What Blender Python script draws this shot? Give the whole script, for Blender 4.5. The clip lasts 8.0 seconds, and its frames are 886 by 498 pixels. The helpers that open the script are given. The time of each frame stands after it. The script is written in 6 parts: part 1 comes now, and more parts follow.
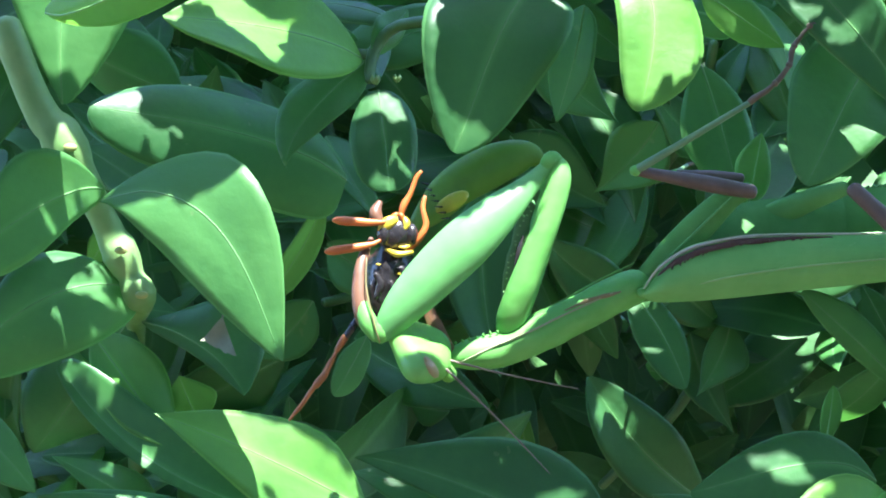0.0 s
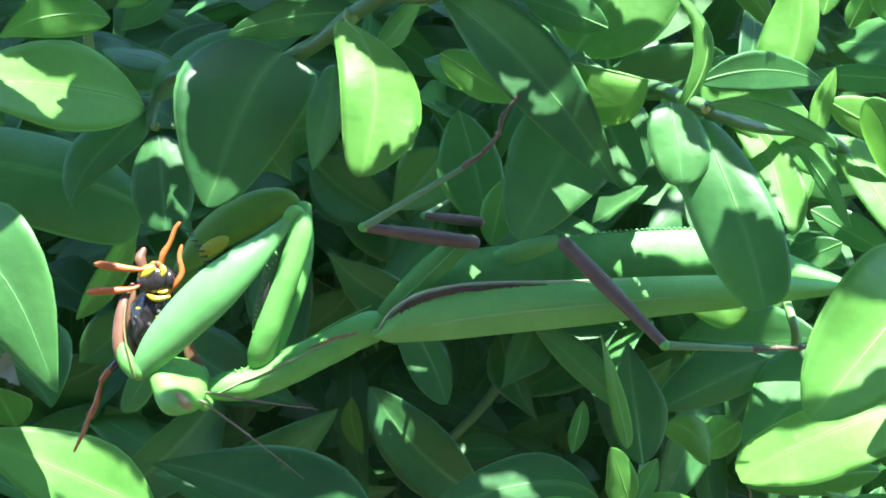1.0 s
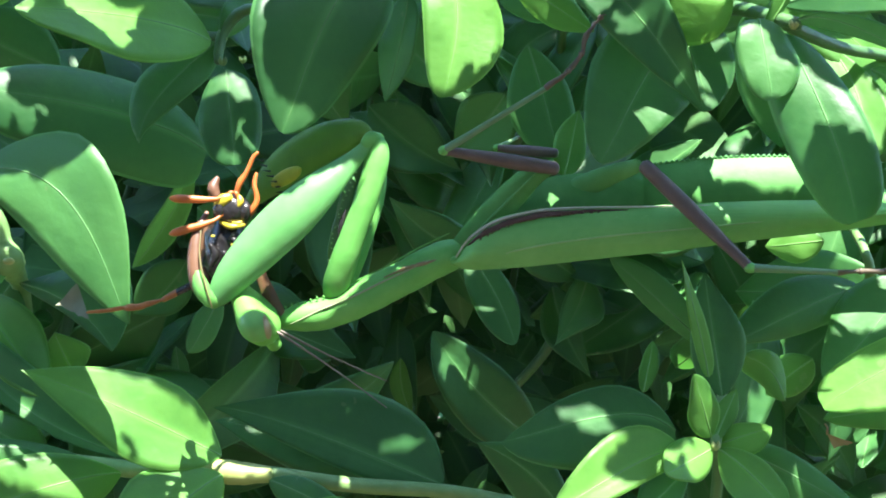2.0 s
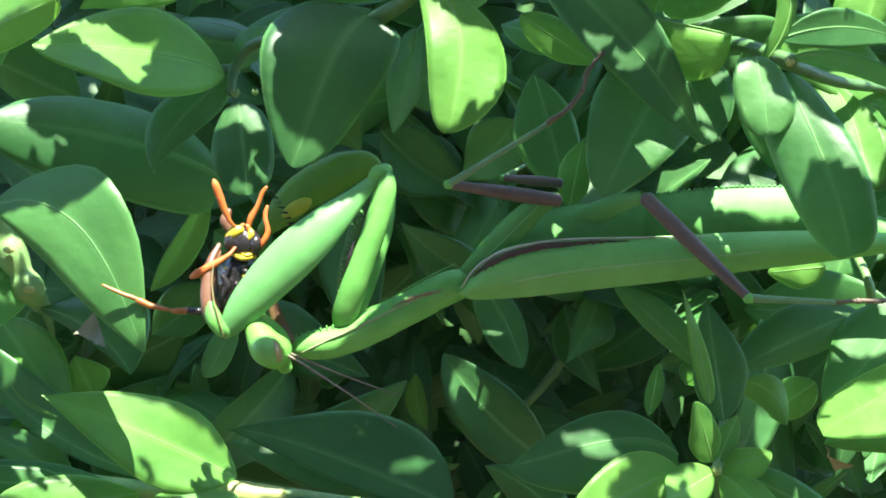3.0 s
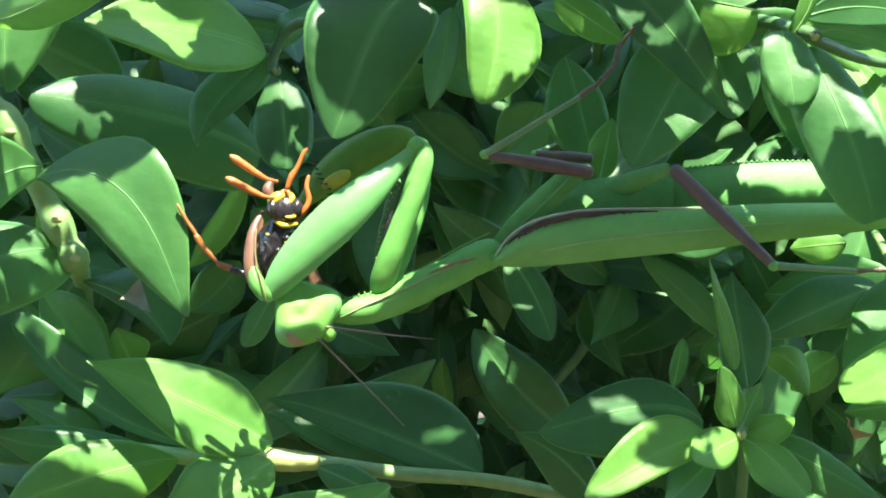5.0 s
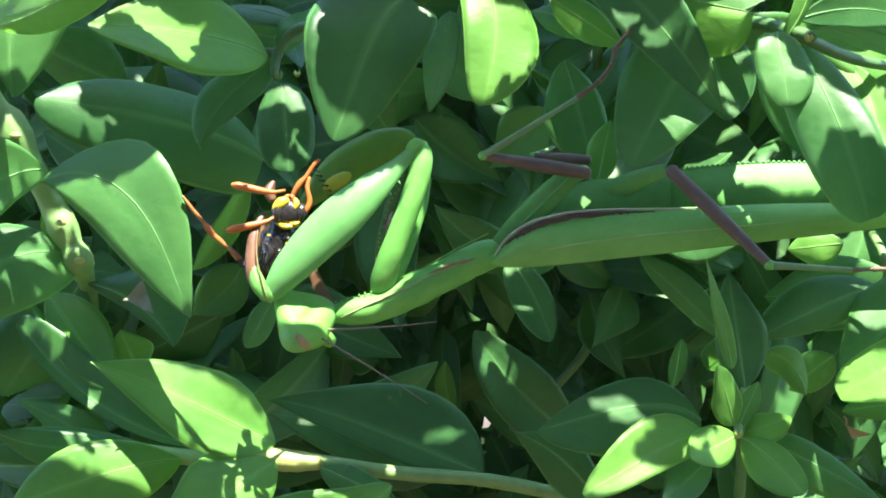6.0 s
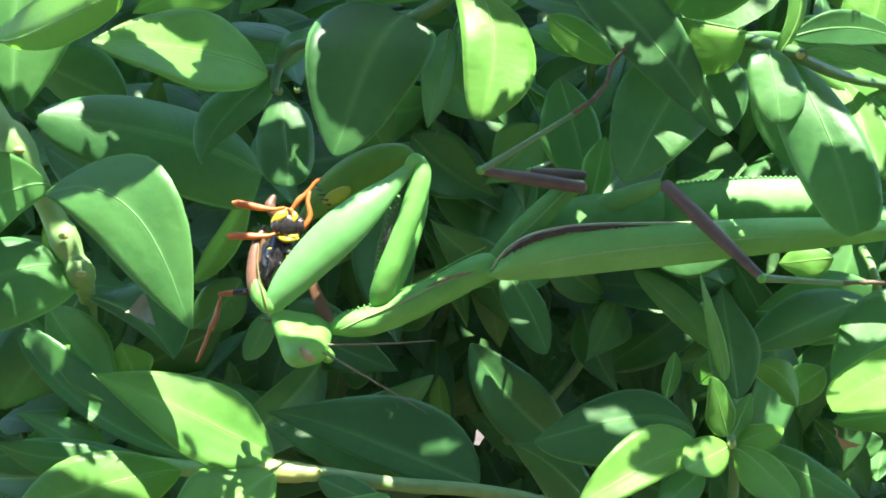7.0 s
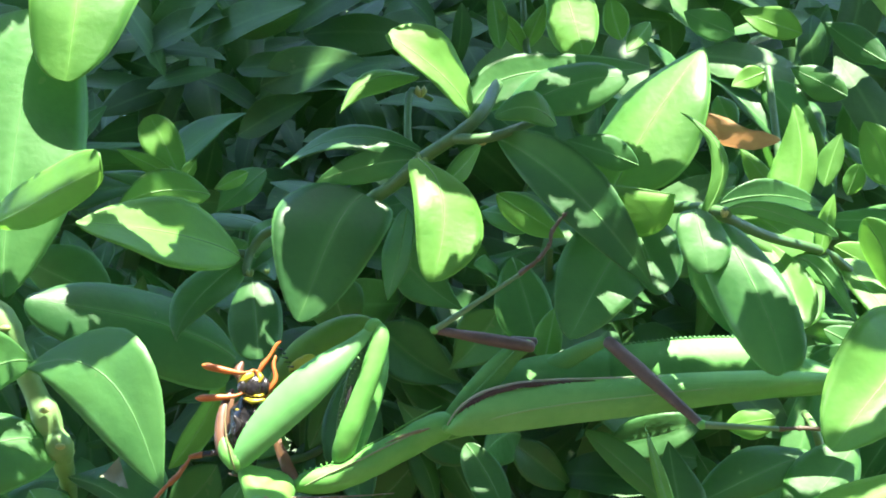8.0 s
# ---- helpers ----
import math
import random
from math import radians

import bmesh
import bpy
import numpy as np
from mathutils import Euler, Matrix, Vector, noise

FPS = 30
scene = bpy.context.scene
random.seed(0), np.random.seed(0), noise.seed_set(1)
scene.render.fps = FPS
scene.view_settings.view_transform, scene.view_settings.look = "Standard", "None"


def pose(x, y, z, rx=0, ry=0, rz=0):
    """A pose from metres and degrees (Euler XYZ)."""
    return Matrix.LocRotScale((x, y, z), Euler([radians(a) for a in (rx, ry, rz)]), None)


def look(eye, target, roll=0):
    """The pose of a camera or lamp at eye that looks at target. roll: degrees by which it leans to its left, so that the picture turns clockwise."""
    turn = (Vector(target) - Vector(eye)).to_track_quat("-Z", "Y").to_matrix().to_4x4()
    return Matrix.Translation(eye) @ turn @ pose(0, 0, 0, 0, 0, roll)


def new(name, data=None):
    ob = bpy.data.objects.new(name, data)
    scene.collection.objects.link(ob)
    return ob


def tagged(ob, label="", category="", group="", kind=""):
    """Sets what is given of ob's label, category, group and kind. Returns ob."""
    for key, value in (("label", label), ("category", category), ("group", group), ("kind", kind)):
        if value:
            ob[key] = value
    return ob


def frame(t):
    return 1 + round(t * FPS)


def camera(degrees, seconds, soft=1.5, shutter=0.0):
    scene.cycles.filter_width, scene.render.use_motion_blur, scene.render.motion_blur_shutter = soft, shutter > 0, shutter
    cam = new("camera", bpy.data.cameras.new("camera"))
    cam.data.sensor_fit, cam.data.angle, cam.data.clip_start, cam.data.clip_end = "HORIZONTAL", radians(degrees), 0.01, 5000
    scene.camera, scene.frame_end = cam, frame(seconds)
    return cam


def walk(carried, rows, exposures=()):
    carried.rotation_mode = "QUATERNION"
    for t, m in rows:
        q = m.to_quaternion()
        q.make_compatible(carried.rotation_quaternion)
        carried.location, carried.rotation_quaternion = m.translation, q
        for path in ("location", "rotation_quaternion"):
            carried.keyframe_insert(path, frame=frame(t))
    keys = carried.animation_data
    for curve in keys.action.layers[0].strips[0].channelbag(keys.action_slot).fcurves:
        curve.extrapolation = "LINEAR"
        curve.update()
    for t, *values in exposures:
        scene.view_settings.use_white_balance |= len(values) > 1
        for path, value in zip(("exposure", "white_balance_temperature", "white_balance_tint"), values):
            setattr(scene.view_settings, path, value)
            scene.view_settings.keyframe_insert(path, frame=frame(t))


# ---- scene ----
MM = 0.001


def eye_at(x, y, z, yaw, pitch, roll):
    """Camera pose from millimetres and degrees; yaw to the left of +y, pitch up."""
    return pose(x * MM, y * MM, z * MM, 90 + pitch, 0, yaw) @ pose(0, 0, 0, 0, 0, roll)


# ---- camera and its path ----
cam = camera(32.0, 8.0, soft=1.9)
PATH = [
    (0.0, eye_at(-22.5, -149.2, -3.8, -0.87, 2.49, 0.18)),
    (0.5, eye_at(-17.0, -154.5, 2.9, -0.99, -0.29, 0.36)),
    (1.0, eye_at(6.1, -164.9, 12.4, 0.12, -1.74, 0.15)),
    (1.5, eye_at(9.6, -166.8, 5.7, 0.54, -1.09, -0.01)),
    (2.0, eye_at(-4.2, -163.2, 0.8, -0.62, -0.37, -0.02)),
    (2.2, eye_at(-6.0, -164.1, 5.5, -0.60, -0.71, -0.15)),
    (3.3, eye_at(-0.3, -167.9, 5.5, 0.83, -0.87, -0.22)),
    (3.5, eye_at(-1.6, -168.6, 2.0, 0.52, -0.25, -0.10)),
    (4.0, eye_at(-1.0, -170.4, 0.7, 0.94, 0.18, -0.02)),
    (4.5, eye_at(-4.9, -172.2, -0.3, 0.68, 0.19, 0.28)),
    (6.0, eye_at(-3.0, -174.9, -2.9, 1.28, 0.84, 0.15)),
    (6.5, eye_at(-4.2, -176.6, -1.2, 1.00, 0.75, 0.14)),
    (7.0, eye_at(-4.4, -177.8, -3.9, 0.74, 1.64, 0.23)),
    (7.5, eye_at(2.2, -182.1, -10.1, 1.35, 6.72, -0.26)),
    (8.0, eye_at(2.1, -187.3, -21.7, 1.08, 12.85, -0.63)),
]
# the camera's picture starts cool and grows a little warmer
walk(cam, PATH, [(0.0, 3.66, 5750, 17), (1.0, 3.58, 5900, 14), (2.2, 3.40, 6200, 14), (3.5, 3.38, 6500, 14), (6.5, 3.46, 6600, 14), (8.0, 3.58, 6600, 12)])

# ---- sky, sun, exposure ----
SUN_WAY = Vector((0.14, -0.42, 0.90)).normalized()   # from the hedge towards the sun
world = bpy.data.worlds.new("sky")
scene.world = world
world.use_nodes = True
wn = world.node_tree.nodes
sky = wn.new("ShaderNodeTexSky")
sky.sky_type, sky.sun_disc = "NISHITA", False
sky.air_density, sky.dust_density, sky.ozone_density = 0.7, 0.4, 1.6
sky.sun_elevation = math.asin(SUN_WAY.z)
sky.sun_rotation = math.atan2(SUN_WAY.x, SUN_WAY.y)
world.node_tree.links.new(sky.outputs[0], wn["Background"].inputs["Color"])
wn["Background"].inputs["Strength"].default_value = 0.15
sun = new("sun", bpy.data.lights.new("sun", "SUN"))
sun.data.energy, sun.data.angle, sun.data.color = 2.6, radians(0.45), (1.0, 0.95, 0.86)
sun.matrix_world = look(SUN_WAY * 3, (0, 0, 0))


# ---- materials ----
def material(name):
    m = bpy.data.materials.new(name)
    m.use_nodes = True
    return m, m.node_tree.nodes, m.node_tree.links, m.node_tree.nodes["Principled BSDF"]


def ramp(nodes, stops):
    r = nodes.new("ShaderNodeValToRGB")
    while len(r.color_ramp.elements) < len(stops):
        r.color_ramp.elements.new(0.5)
    for e, (at, c) in zip(r.color_ramp.elements, stops):
        e.position, e.color = at, (*c, 1)
    return r


def noise_of(nodes, links, scale, detail=3.0, kind="Object"):
    co = nodes.new("ShaderNodeTexCoord")
    n = nodes.new("ShaderNodeTexNoise")
    n.inputs["Scale"].default_value, n.inputs["Detail"].default_value = scale, detail
    links.new(co.outputs[kind], n.inputs["Vector"])
    return n.outputs["Fac"]


def calc(nodes, links, op, a, b=None, c=None):
    m = nodes.new("ShaderNodeMath")
    m.operation = op
    for k, v in enumerate((a, b, c)):
        if v is None:
            continue
        if isinstance(v, (int, float)):
            m.inputs[k].default_value = v
        else:
            links.new(v, m.inputs[k])
    return m.outputs[0]


def mixed(nodes, links, fac, a, b):
    m = nodes.new("ShaderNodeMix")
    m.data_type = "RGBA"
    for key, v in ((0, fac), (6, a), (7, b)):
        if isinstance(v, tuple):
            m.inputs[key].default_value = (*v, 1)
        elif isinstance(v, float):
            m.inputs[key].default_value = v
        else:
            links.new(v, m.inputs[key])
    return m.outputs[2]


def leaf_material(name, dark, light, glow, through_share, rough, island=False, gloss=0.40):
    """Waxy leaf: mottled blade, paler veins, thin enough to let light through."""
    m, nodes, links, bsdf = material(name)
    uv = nodes.new("ShaderNodeUVMap")
    sep = nodes.new("ShaderNodeSeparateXYZ")
    links.new(uv.outputs[0], sep.inputs[0])
    u, v = sep.outputs[0], calc(nodes, links, "ABSOLUTE", sep.outputs[1])
    if island:
        rnd = nodes.new("ShaderNodeNewGeometry").outputs["Random Per Island"]
    else:
        rnd = nodes.new("ShaderNodeObjectInfo").outputs["Random"]
    broad = noise_of(nodes, links, 130)
    fine = noise_of(nodes, links, 900, 4)
    mott = calc(nodes, links, "ADD", calc(nodes, links, "MULTIPLY_ADD", broad, 1.1, -0.26), calc(nodes, links, "MULTIPLY", fine, 0.36))
    mott = calc(nodes, links, "ADD", mott, calc(nodes, links, "MULTIPLY", calc(nodes, links, "SUBTRACT", rnd, 0.5), 0.5))
    col = ramp(nodes, [(0.18, dark), (0.75, light)])
    links.new(mott, col.inputs[0])
    # side veins run out and forwards from the midrib
    run = calc(nodes, links, "SUBTRACT", calc(nodes, links, "MULTIPLY", u, 46), calc(nodes, links, "MULTIPLY", v, 11))
    vein = calc(nodes, links, "POWER", calc(nodes, links, "ABSOLUTE", calc(nodes, links, "SINE", run)), 14)
    pale = tuple(min(1, 1.35 * a + 0.02) for a in light)
    base = mixed(nodes, links, calc(nodes, links, "MULTIPLY", vein, 0.02), col.outputs[0], pale)
    rib = calc(nodes, links, "SUBTRACT", 1.0, calc(nodes, links, "SMOOTH_MIN", calc(nodes, links, "MULTIPLY", v, 8), 1.0, 0.25))
    rib = calc(nodes, links, "MULTIPLY", rib, calc(nodes, links, "SUBTRACT", 1.0, calc(nodes, links, "MULTIPLY", u, 0.75)))
    base = mixed(nodes, links, calc(nodes, links, "MULTIPLY", rib, 0.7), base, tuple(min(1, 1.7 * a + 0.03) for a in light))
    edge = calc(nodes, links, "MULTIPLY", calc(nodes, links, "GREATER_THAN", v, 0.955), 0.35)
    base = mixed(nodes, links, edge, base, tuple(min(1, 1.8 * a + 0.03) for a in light))
    blot = noise_of(nodes, links, 55, 2)
    fade = calc(nodes, links, "MULTIPLY", calc(nodes, links, "SUBTRACT", 1.0, v), calc(nodes, links, "MULTIPLY", blot, 0.42))
    base = mixed(nodes, links, fade, base, tuple(min(1, 1.45 * a + 0.012) for a in light))
    # small pale scars and dust
    spots = noise_of(nodes, links, 420, 2)
    spot = calc(nodes, links, "MULTIPLY", calc(nodes, links, "GREATER_THAN", spots, 0.74), 0.16)
    base = mixed(nodes, links, spot, base, (0.30, 0.33, 0.16))
    links.new(base, bsdf.inputs["Base Color"])
    rr = calc(nodes, links, "ADD", calc(nodes, links, "MULTIPLY_ADD", broad, 0.4, rough - 0.2), calc(nodes, links, "MULTIPLY", fine, 0.18))
    links.new(rr, bsdf.inputs["Roughness"])
    bsdf.inputs["Specular IOR Level"].default_value = gloss
    bump = nodes.new("ShaderNodeBump")
    bump.inputs["Strength"].default_value, bump.inputs["Distance"].default_value = 0.45, 0.0004
    swell = noise_of(nodes, links, 160, 1)
    high = calc(nodes, links, "ADD", calc(nodes, links, "MULTIPLY", swell, 1.4), calc(nodes, links, "ADD", broad, calc(nodes, links, "MULTIPLY", fine, 0.4)))
    links.new(high, bump.inputs["Height"])
    links.new(bump.outputs[0], bsdf.inputs["Normal"])
    tr = nodes.new("ShaderNodeBsdfTranslucent")
    links.new(mixed(nodes, links, 0.6, base, glow), tr.inputs["Color"])
    mix = nodes.new("ShaderNodeMixShader")
    mix.inputs[0].default_value = through_share
    links.new(bsdf.outputs[0], mix.inputs[1])
    links.new(tr.outputs[0], mix.inputs[2])
    links.new(mix.outputs[0], nodes["Material Output"].inputs[0])
    return m


def plain_material(name, dark, light, rough, scale=700, bump=0.2, sheen=0.5, glow=None, share=0.0, island=False):
    """A mottled surface with two scales of variation; glow and share let some light through."""
    m, nodes, links, bsdf = material(name)
    a, b = noise_of(nodes, links, scale * 0.22), noise_of(nodes, links, scale, 4)
    f = calc(nodes, links, "ADD", calc(nodes, links, "MULTIPLY", a, 0.6), calc(nodes, links, "MULTIPLY", b, 0.4))
    if island:
        rnd = nodes.new("ShaderNodeNewGeometry").outputs["Random Per Island"]
        f = calc(nodes, links, "ADD", f, calc(nodes, links, "MULTIPLY", calc(nodes, links, "SUBTRACT", rnd, 0.5), 0.5))
    col = ramp(nodes, [(0.3, dark), (0.7, light)])
    links.new(f, col.inputs[0])
    links.new(col.outputs[0], bsdf.inputs["Base Color"])
    links.new(calc(nodes, links, "ADD", rough - 0.08, calc(nodes, links, "MULTIPLY", b, 0.16)), bsdf.inputs["Roughness"])
    bsdf.inputs["Specular IOR Level"].default_value = sheen
    bp = nodes.new("ShaderNodeBump")
    bp.inputs["Strength"].default_value, bp.inputs["Distance"].default_value = bump, 0.0002
    links.new(b, bp.inputs["Height"])
    links.new(bp.outputs[0], bsdf.inputs["Normal"])
    if share:
        tr = nodes.new("ShaderNodeBsdfTranslucent")
        tr.inputs["Color"].default_value = (*glow, 1)
        mix = nodes.new("ShaderNodeMixShader")
        mix.inputs[0].default_value = share
        links.new(bsdf.outputs[0], mix.inputs[1])
        links.new(tr.outputs[0], mix.inputs[2])
        links.new(mix.outputs[0], nodes["Material Output"].inputs[0])
    return m


LEAF = leaf_material("mature_leaf", (0.021, 0.090, 0.025), (0.055, 0.182, 0.042), (0.14, 0.48, 0.05), 0.25, 0.38, gloss=0.42)
YOUNG = leaf_material("young_leaf", (0.050, 0.170, 0.028), (0.108, 0.285, 0.042), (0.24, 0.62, 0.06), 0.32, 0.42)
FILL = leaf_material("inner_leaf", (0.020, 0.078, 0.022), (0.056, 0.165, 0.038), (0.16, 0.50, 0.05), 0.15, 0.42, island=True)
RIB = plain_material("leaf_rib", (0.065, 0.20, 0.05), (0.125, 0.30, 0.085), 0.5, 900)
RIB_YOUNG = plain_material("young_leaf_rib", (0.11, 0.28, 0.06), (0.17, 0.38, 0.09), 0.5, 900)
STEM = plain_material("green_stem", (0.085, 0.20, 0.045), (0.19, 0.31, 0.10), 0.55, 800, 0.4)
STEM_OLD = plain_material("ageing_stem", (0.05, 0.085, 0.03), (0.10, 0.15, 0.055), 0.65, 900, 0.6)
STEM_PALE = plain_material("pale_green_stem", (0.10, 0.24, 0.06), (0.21, 0.37, 0.12), 0.55, 500, 0.5)
STEM_DARK = plain_material("dark_green_stem", (0.035, 0.11, 0.028), (0.075, 0.175, 0.05), 0.5, 800, 0.4)
NODE = plain_material("yellow_node", (0.22, 0.30, 0.07), (0.36, 0.41, 0.13), 0.5, 900, 0.3)
DRY = plain_material("dry_leaf", (0.30, 0.16, 0.06), (0.52, 0.34, 0.17), 0.75, 600, 0.6, 0.3, (0.5, 0.26, 0.1), 0.25)
PALE_DRY = plain_material("pale_dry_leaf", (0.11, 0.125, 0.08), (0.25, 0.27, 0.18), 0.8, 600, 0.6, 0.3)
PLASTER = plain_material("grey_render", (0.16, 0.16, 0.15), (0.26, 0.26, 0.25), 0.9, 8, 0.5, 0.2)
SOIL = plain_material("soil", (0.035, 0.025, 0.016), (0.09, 0.066, 0.042), 0.95, 60, 0.8, 0.2)
GREEN = plain_material("mantis_green", (0.088, 0.320, 0.058), (0.160, 0.440, 0.098), 0.46, 800, 0.25, 0.35, (0.2, 0.6, 0.1), 0.12)
LIME = plain_material("mantis_pale_green", (0.088, 0.298, 0.080), (0.145, 0.395, 0.122), 0.46, 700, 0.2, 0.38, (0.22, 0.6, 0.13), 0.14)
def wing_material():
    """Leathery wing: mottled green with fine lengthwise veins in relief."""
    m = plain_material("wing_green", (0.100, 0.345, 0.070), (0.175, 0.470, 0.115), 0.46, 900, 0.35, 0.35, (0.2, 0.6, 0.1), 0.16)
    nodes, links = m.node_tree.nodes, m.node_tree.links
    co = nodes.new("ShaderNodeTexCoord")
    mp = nodes.new("ShaderNodeMapping")
    mp.inputs["Rotation"].default_value = (0, radians(-5), 0)
    mp.inputs["Scale"].default_value = (90, 90, 1500)
    links.new(co.outputs["Object"], mp.inputs["Vector"])
    n = nodes.new("ShaderNodeTexNoise")
    n.inputs["Scale"].default_value, n.inputs["Detail"].default_value = 1.0, 3
    links.new(mp.outputs[0], n.inputs["Vector"])
    bp = nodes.new("ShaderNodeBump")
    bp.inputs["Strength"].default_value, bp.inputs["Distance"].default_value = 0.5, 0.00025
    links.new(n.outputs["Fac"], bp.inputs["Height"])
    bsdf = nodes["Principled BSDF"]
    links.new(bp.outputs[0], bsdf.inputs["Normal"])
    old = bsdf.inputs["Base Color"].links[0].from_socket
    links.new(mixed(nodes, links, calc(nodes, links, "MULTIPLY", n.outputs["Fac"], 0.35), old, (0.22, 0.45, 0.15)), bsdf.inputs["Base Color"])
    return m


WING = wing_material()
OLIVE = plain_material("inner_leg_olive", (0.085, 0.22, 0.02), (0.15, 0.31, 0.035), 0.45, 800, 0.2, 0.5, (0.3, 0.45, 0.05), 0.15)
VEIN = plain_material("pale_vein", (0.18, 0.38, 0.11), (0.27, 0.47, 0.17), 0.5, 900)
COSTA = plain_material("wing_edge", (0.36, 0.37, 0.24), (0.52, 0.52, 0.38), 0.5, 900)
BAND = plain_material("brown_band", (0.030, 0.018, 0.012), (0.07, 0.036, 0.024), 0.6, 1200)
PURPLE = plain_material("purple_brown_leg", (0.066, 0.046, 0.036), (0.120, 0.086, 0.068), 0.5, 1000, 0.3)
SHIN = plain_material("grey_green_shin", (0.075, 0.17, 0.07), (0.14, 0.26, 0.12), 0.5, 1000, 0.3)
TARSUS = plain_material("brown_foot", (0.065, 0.052, 0.030), (0.13, 0.100, 0.060), 0.55, 1200, 0.4)
PINK = plain_material("pink_streak", (0.145, 0.135, 0.05), (0.22, 0.19, 0.08), 0.45, 1000)
KEEL = plain_material("pale_keel", (0.20, 0.27, 0.12), (0.30, 0.33, 0.18), 0.5, 1000)
BELLY = plain_material("belly_green", (0.066, 0.235, 0.050), (0.115, 0.325, 0.085), 0.55, 800, 0.35, 0.25, (0.2, 0.55, 0.1), 0.10)
HEAD = plain_material("head_green", (0.105, 0.330, 0.050), (0.165, 0.430, 0.080), 0.55, 800, 0.15, 0.25, (0.25, 0.6, 0.08), 0.12)
BLUSH = plain_material("blush_patch", (0.20, 0.17, 0.07), (0.29, 0.235, 0.11), 0.3, 1000, 0.1)
RUST = plain_material("rusty_shin", (0.09, 0.042, 0.022), (0.16, 0.082, 0.042), 0.42, 900, 0.3)
BLACK = plain_material("black_shell", (0.010, 0.009, 0.009), (0.022, 0.020, 0.019), 0.24, 900, 0.8, 0.6)
YELLOW = plain_material("yellow_shell", (0.40, 0.30, 0.014), (0.54, 0.43, 0.035), 0.35, 1200, 0.2)
SPOT = plain_material("yellow_smear", (0.26, 0.32, 0.02), (0.46, 0.44, 0.03), 0.4, 1200, 0.2)
ORANGE = plain_material("orange_limb", (0.34, 0.075, 0.012), (0.50, 0.150, 0.030), 0.4, 1100, 0.25)
LEG_BROWN = plain_material("brown_limb", (0.19, 0.065, 0.014), (0.38, 0.15, 0.036), 0.4, 700, 0.3)
THREAD = plain_material("brown_thread", (0.11, 0.09, 0.06), (0.20, 0.165, 0.115), 0.5, 900)
AMBER = plain_material("amber_wing", (0.13, 0.070, 0.035), (0.26, 0.155, 0.085), 0.3, 900, 0.3, 0.6, (0.5, 0.25, 0.08), 0.35)
EYE = plain_material("mantis_eye", (0.095, 0.31, 0.065), (0.15, 0.40, 0.10), 0.4, 900, 0.05, 0.35)


# ---- building in millimetres ----
def mesh_of(name, verts, faces, mat, uvs=None, smooth=True):
    me = bpy.data.meshes.new(name)
    me.from_pydata([tuple(c * MM for c in v) for v in verts], [], faces)
    if uvs is not None:
        layer = me.uv_layers.new(name="UVMap")
        idx = np.empty(len(me.loops), np.int32)
        me.loops.foreach_get("vertex_index", idx)
        layer.data.foreach_set("uv", np.asarray(uvs, np.float32)[idx].ravel())
    if smooth:
        me.polygons.foreach_set("use_smooth", np.ones(len(me.polygons), bool))
    me.materials.append(mat)
    return me


def thing(name, at, label, category, group="", kind=""):
    ob = new(name)
    ob.empty_display_size = 0.002
    ob.location = Vector(at) * MM
    return tagged(ob, label, category, group, kind)


def origin_of(ob):
    """World place of a thing or part in millimetres; nothing but shifts lies above it when it is built."""
    at = Vector((0, 0, 0))
    while ob is not None:
        at += ob.location / MM
        ob = ob.parent
    return at


def part(name, geo, mat, parent, label="", at=None):
    """Links (verts, faces[, uvs]) given in world millimetres as one mesh under parent, with its origin at `at`."""
    verts, faces, uvs = (*geo, None)[:3]
    base = Vector(at) if at is not None else Vector(verts[0])
    ob = new(name, mesh_of(name, [Vector(v) - base for v in verts], faces, mat, uvs))
    ob.parent = parent
    ob.location = (base - origin_of(parent)) * MM
    return tagged(ob, label)


def local_part(name, geo, mat, parent, label="", at=(0, 0, 0)):
    """The same with verts in the part's own space; `at` lies in the parent's space."""
    verts, faces, uvs = (*geo, None)[:3]
    ob = new(name, mesh_of(name, verts, faces, mat, uvs))
    ob.parent = parent
    ob.location = Vector(at) * MM
    return tagged(ob, label)


def joined(*geos):
    verts, faces = [], []
    for v, f in (g[:2] for g in geos):
        k = len(verts)
        verts += list(v)
        faces += [tuple(i + k for i in q) for q in f]
    return verts, faces


def spline(pts, n):
    """Catmull-Rom through rows of numbers, n steps a span."""
    a = np.array(pts, float)
    a = np.vstack([2 * a[0] - a[1], a, 2 * a[-1] - a[-2]])
    out = []
    for i in range(1, len(a) - 2):
        p0, p1, p2, p3 = a[i - 1:i + 3]
        for t in np.arange(n) / n:
            out.append(0.5 * (2 * p1 + (p2 - p0) * t + (2 * p0 - 5 * p1 + 4 * p2 - p3) * t**2 + (3 * p1 - p0 - 3 * p2 + p3) * t**3))
    out.append(a[-2])
    return np.array(out)


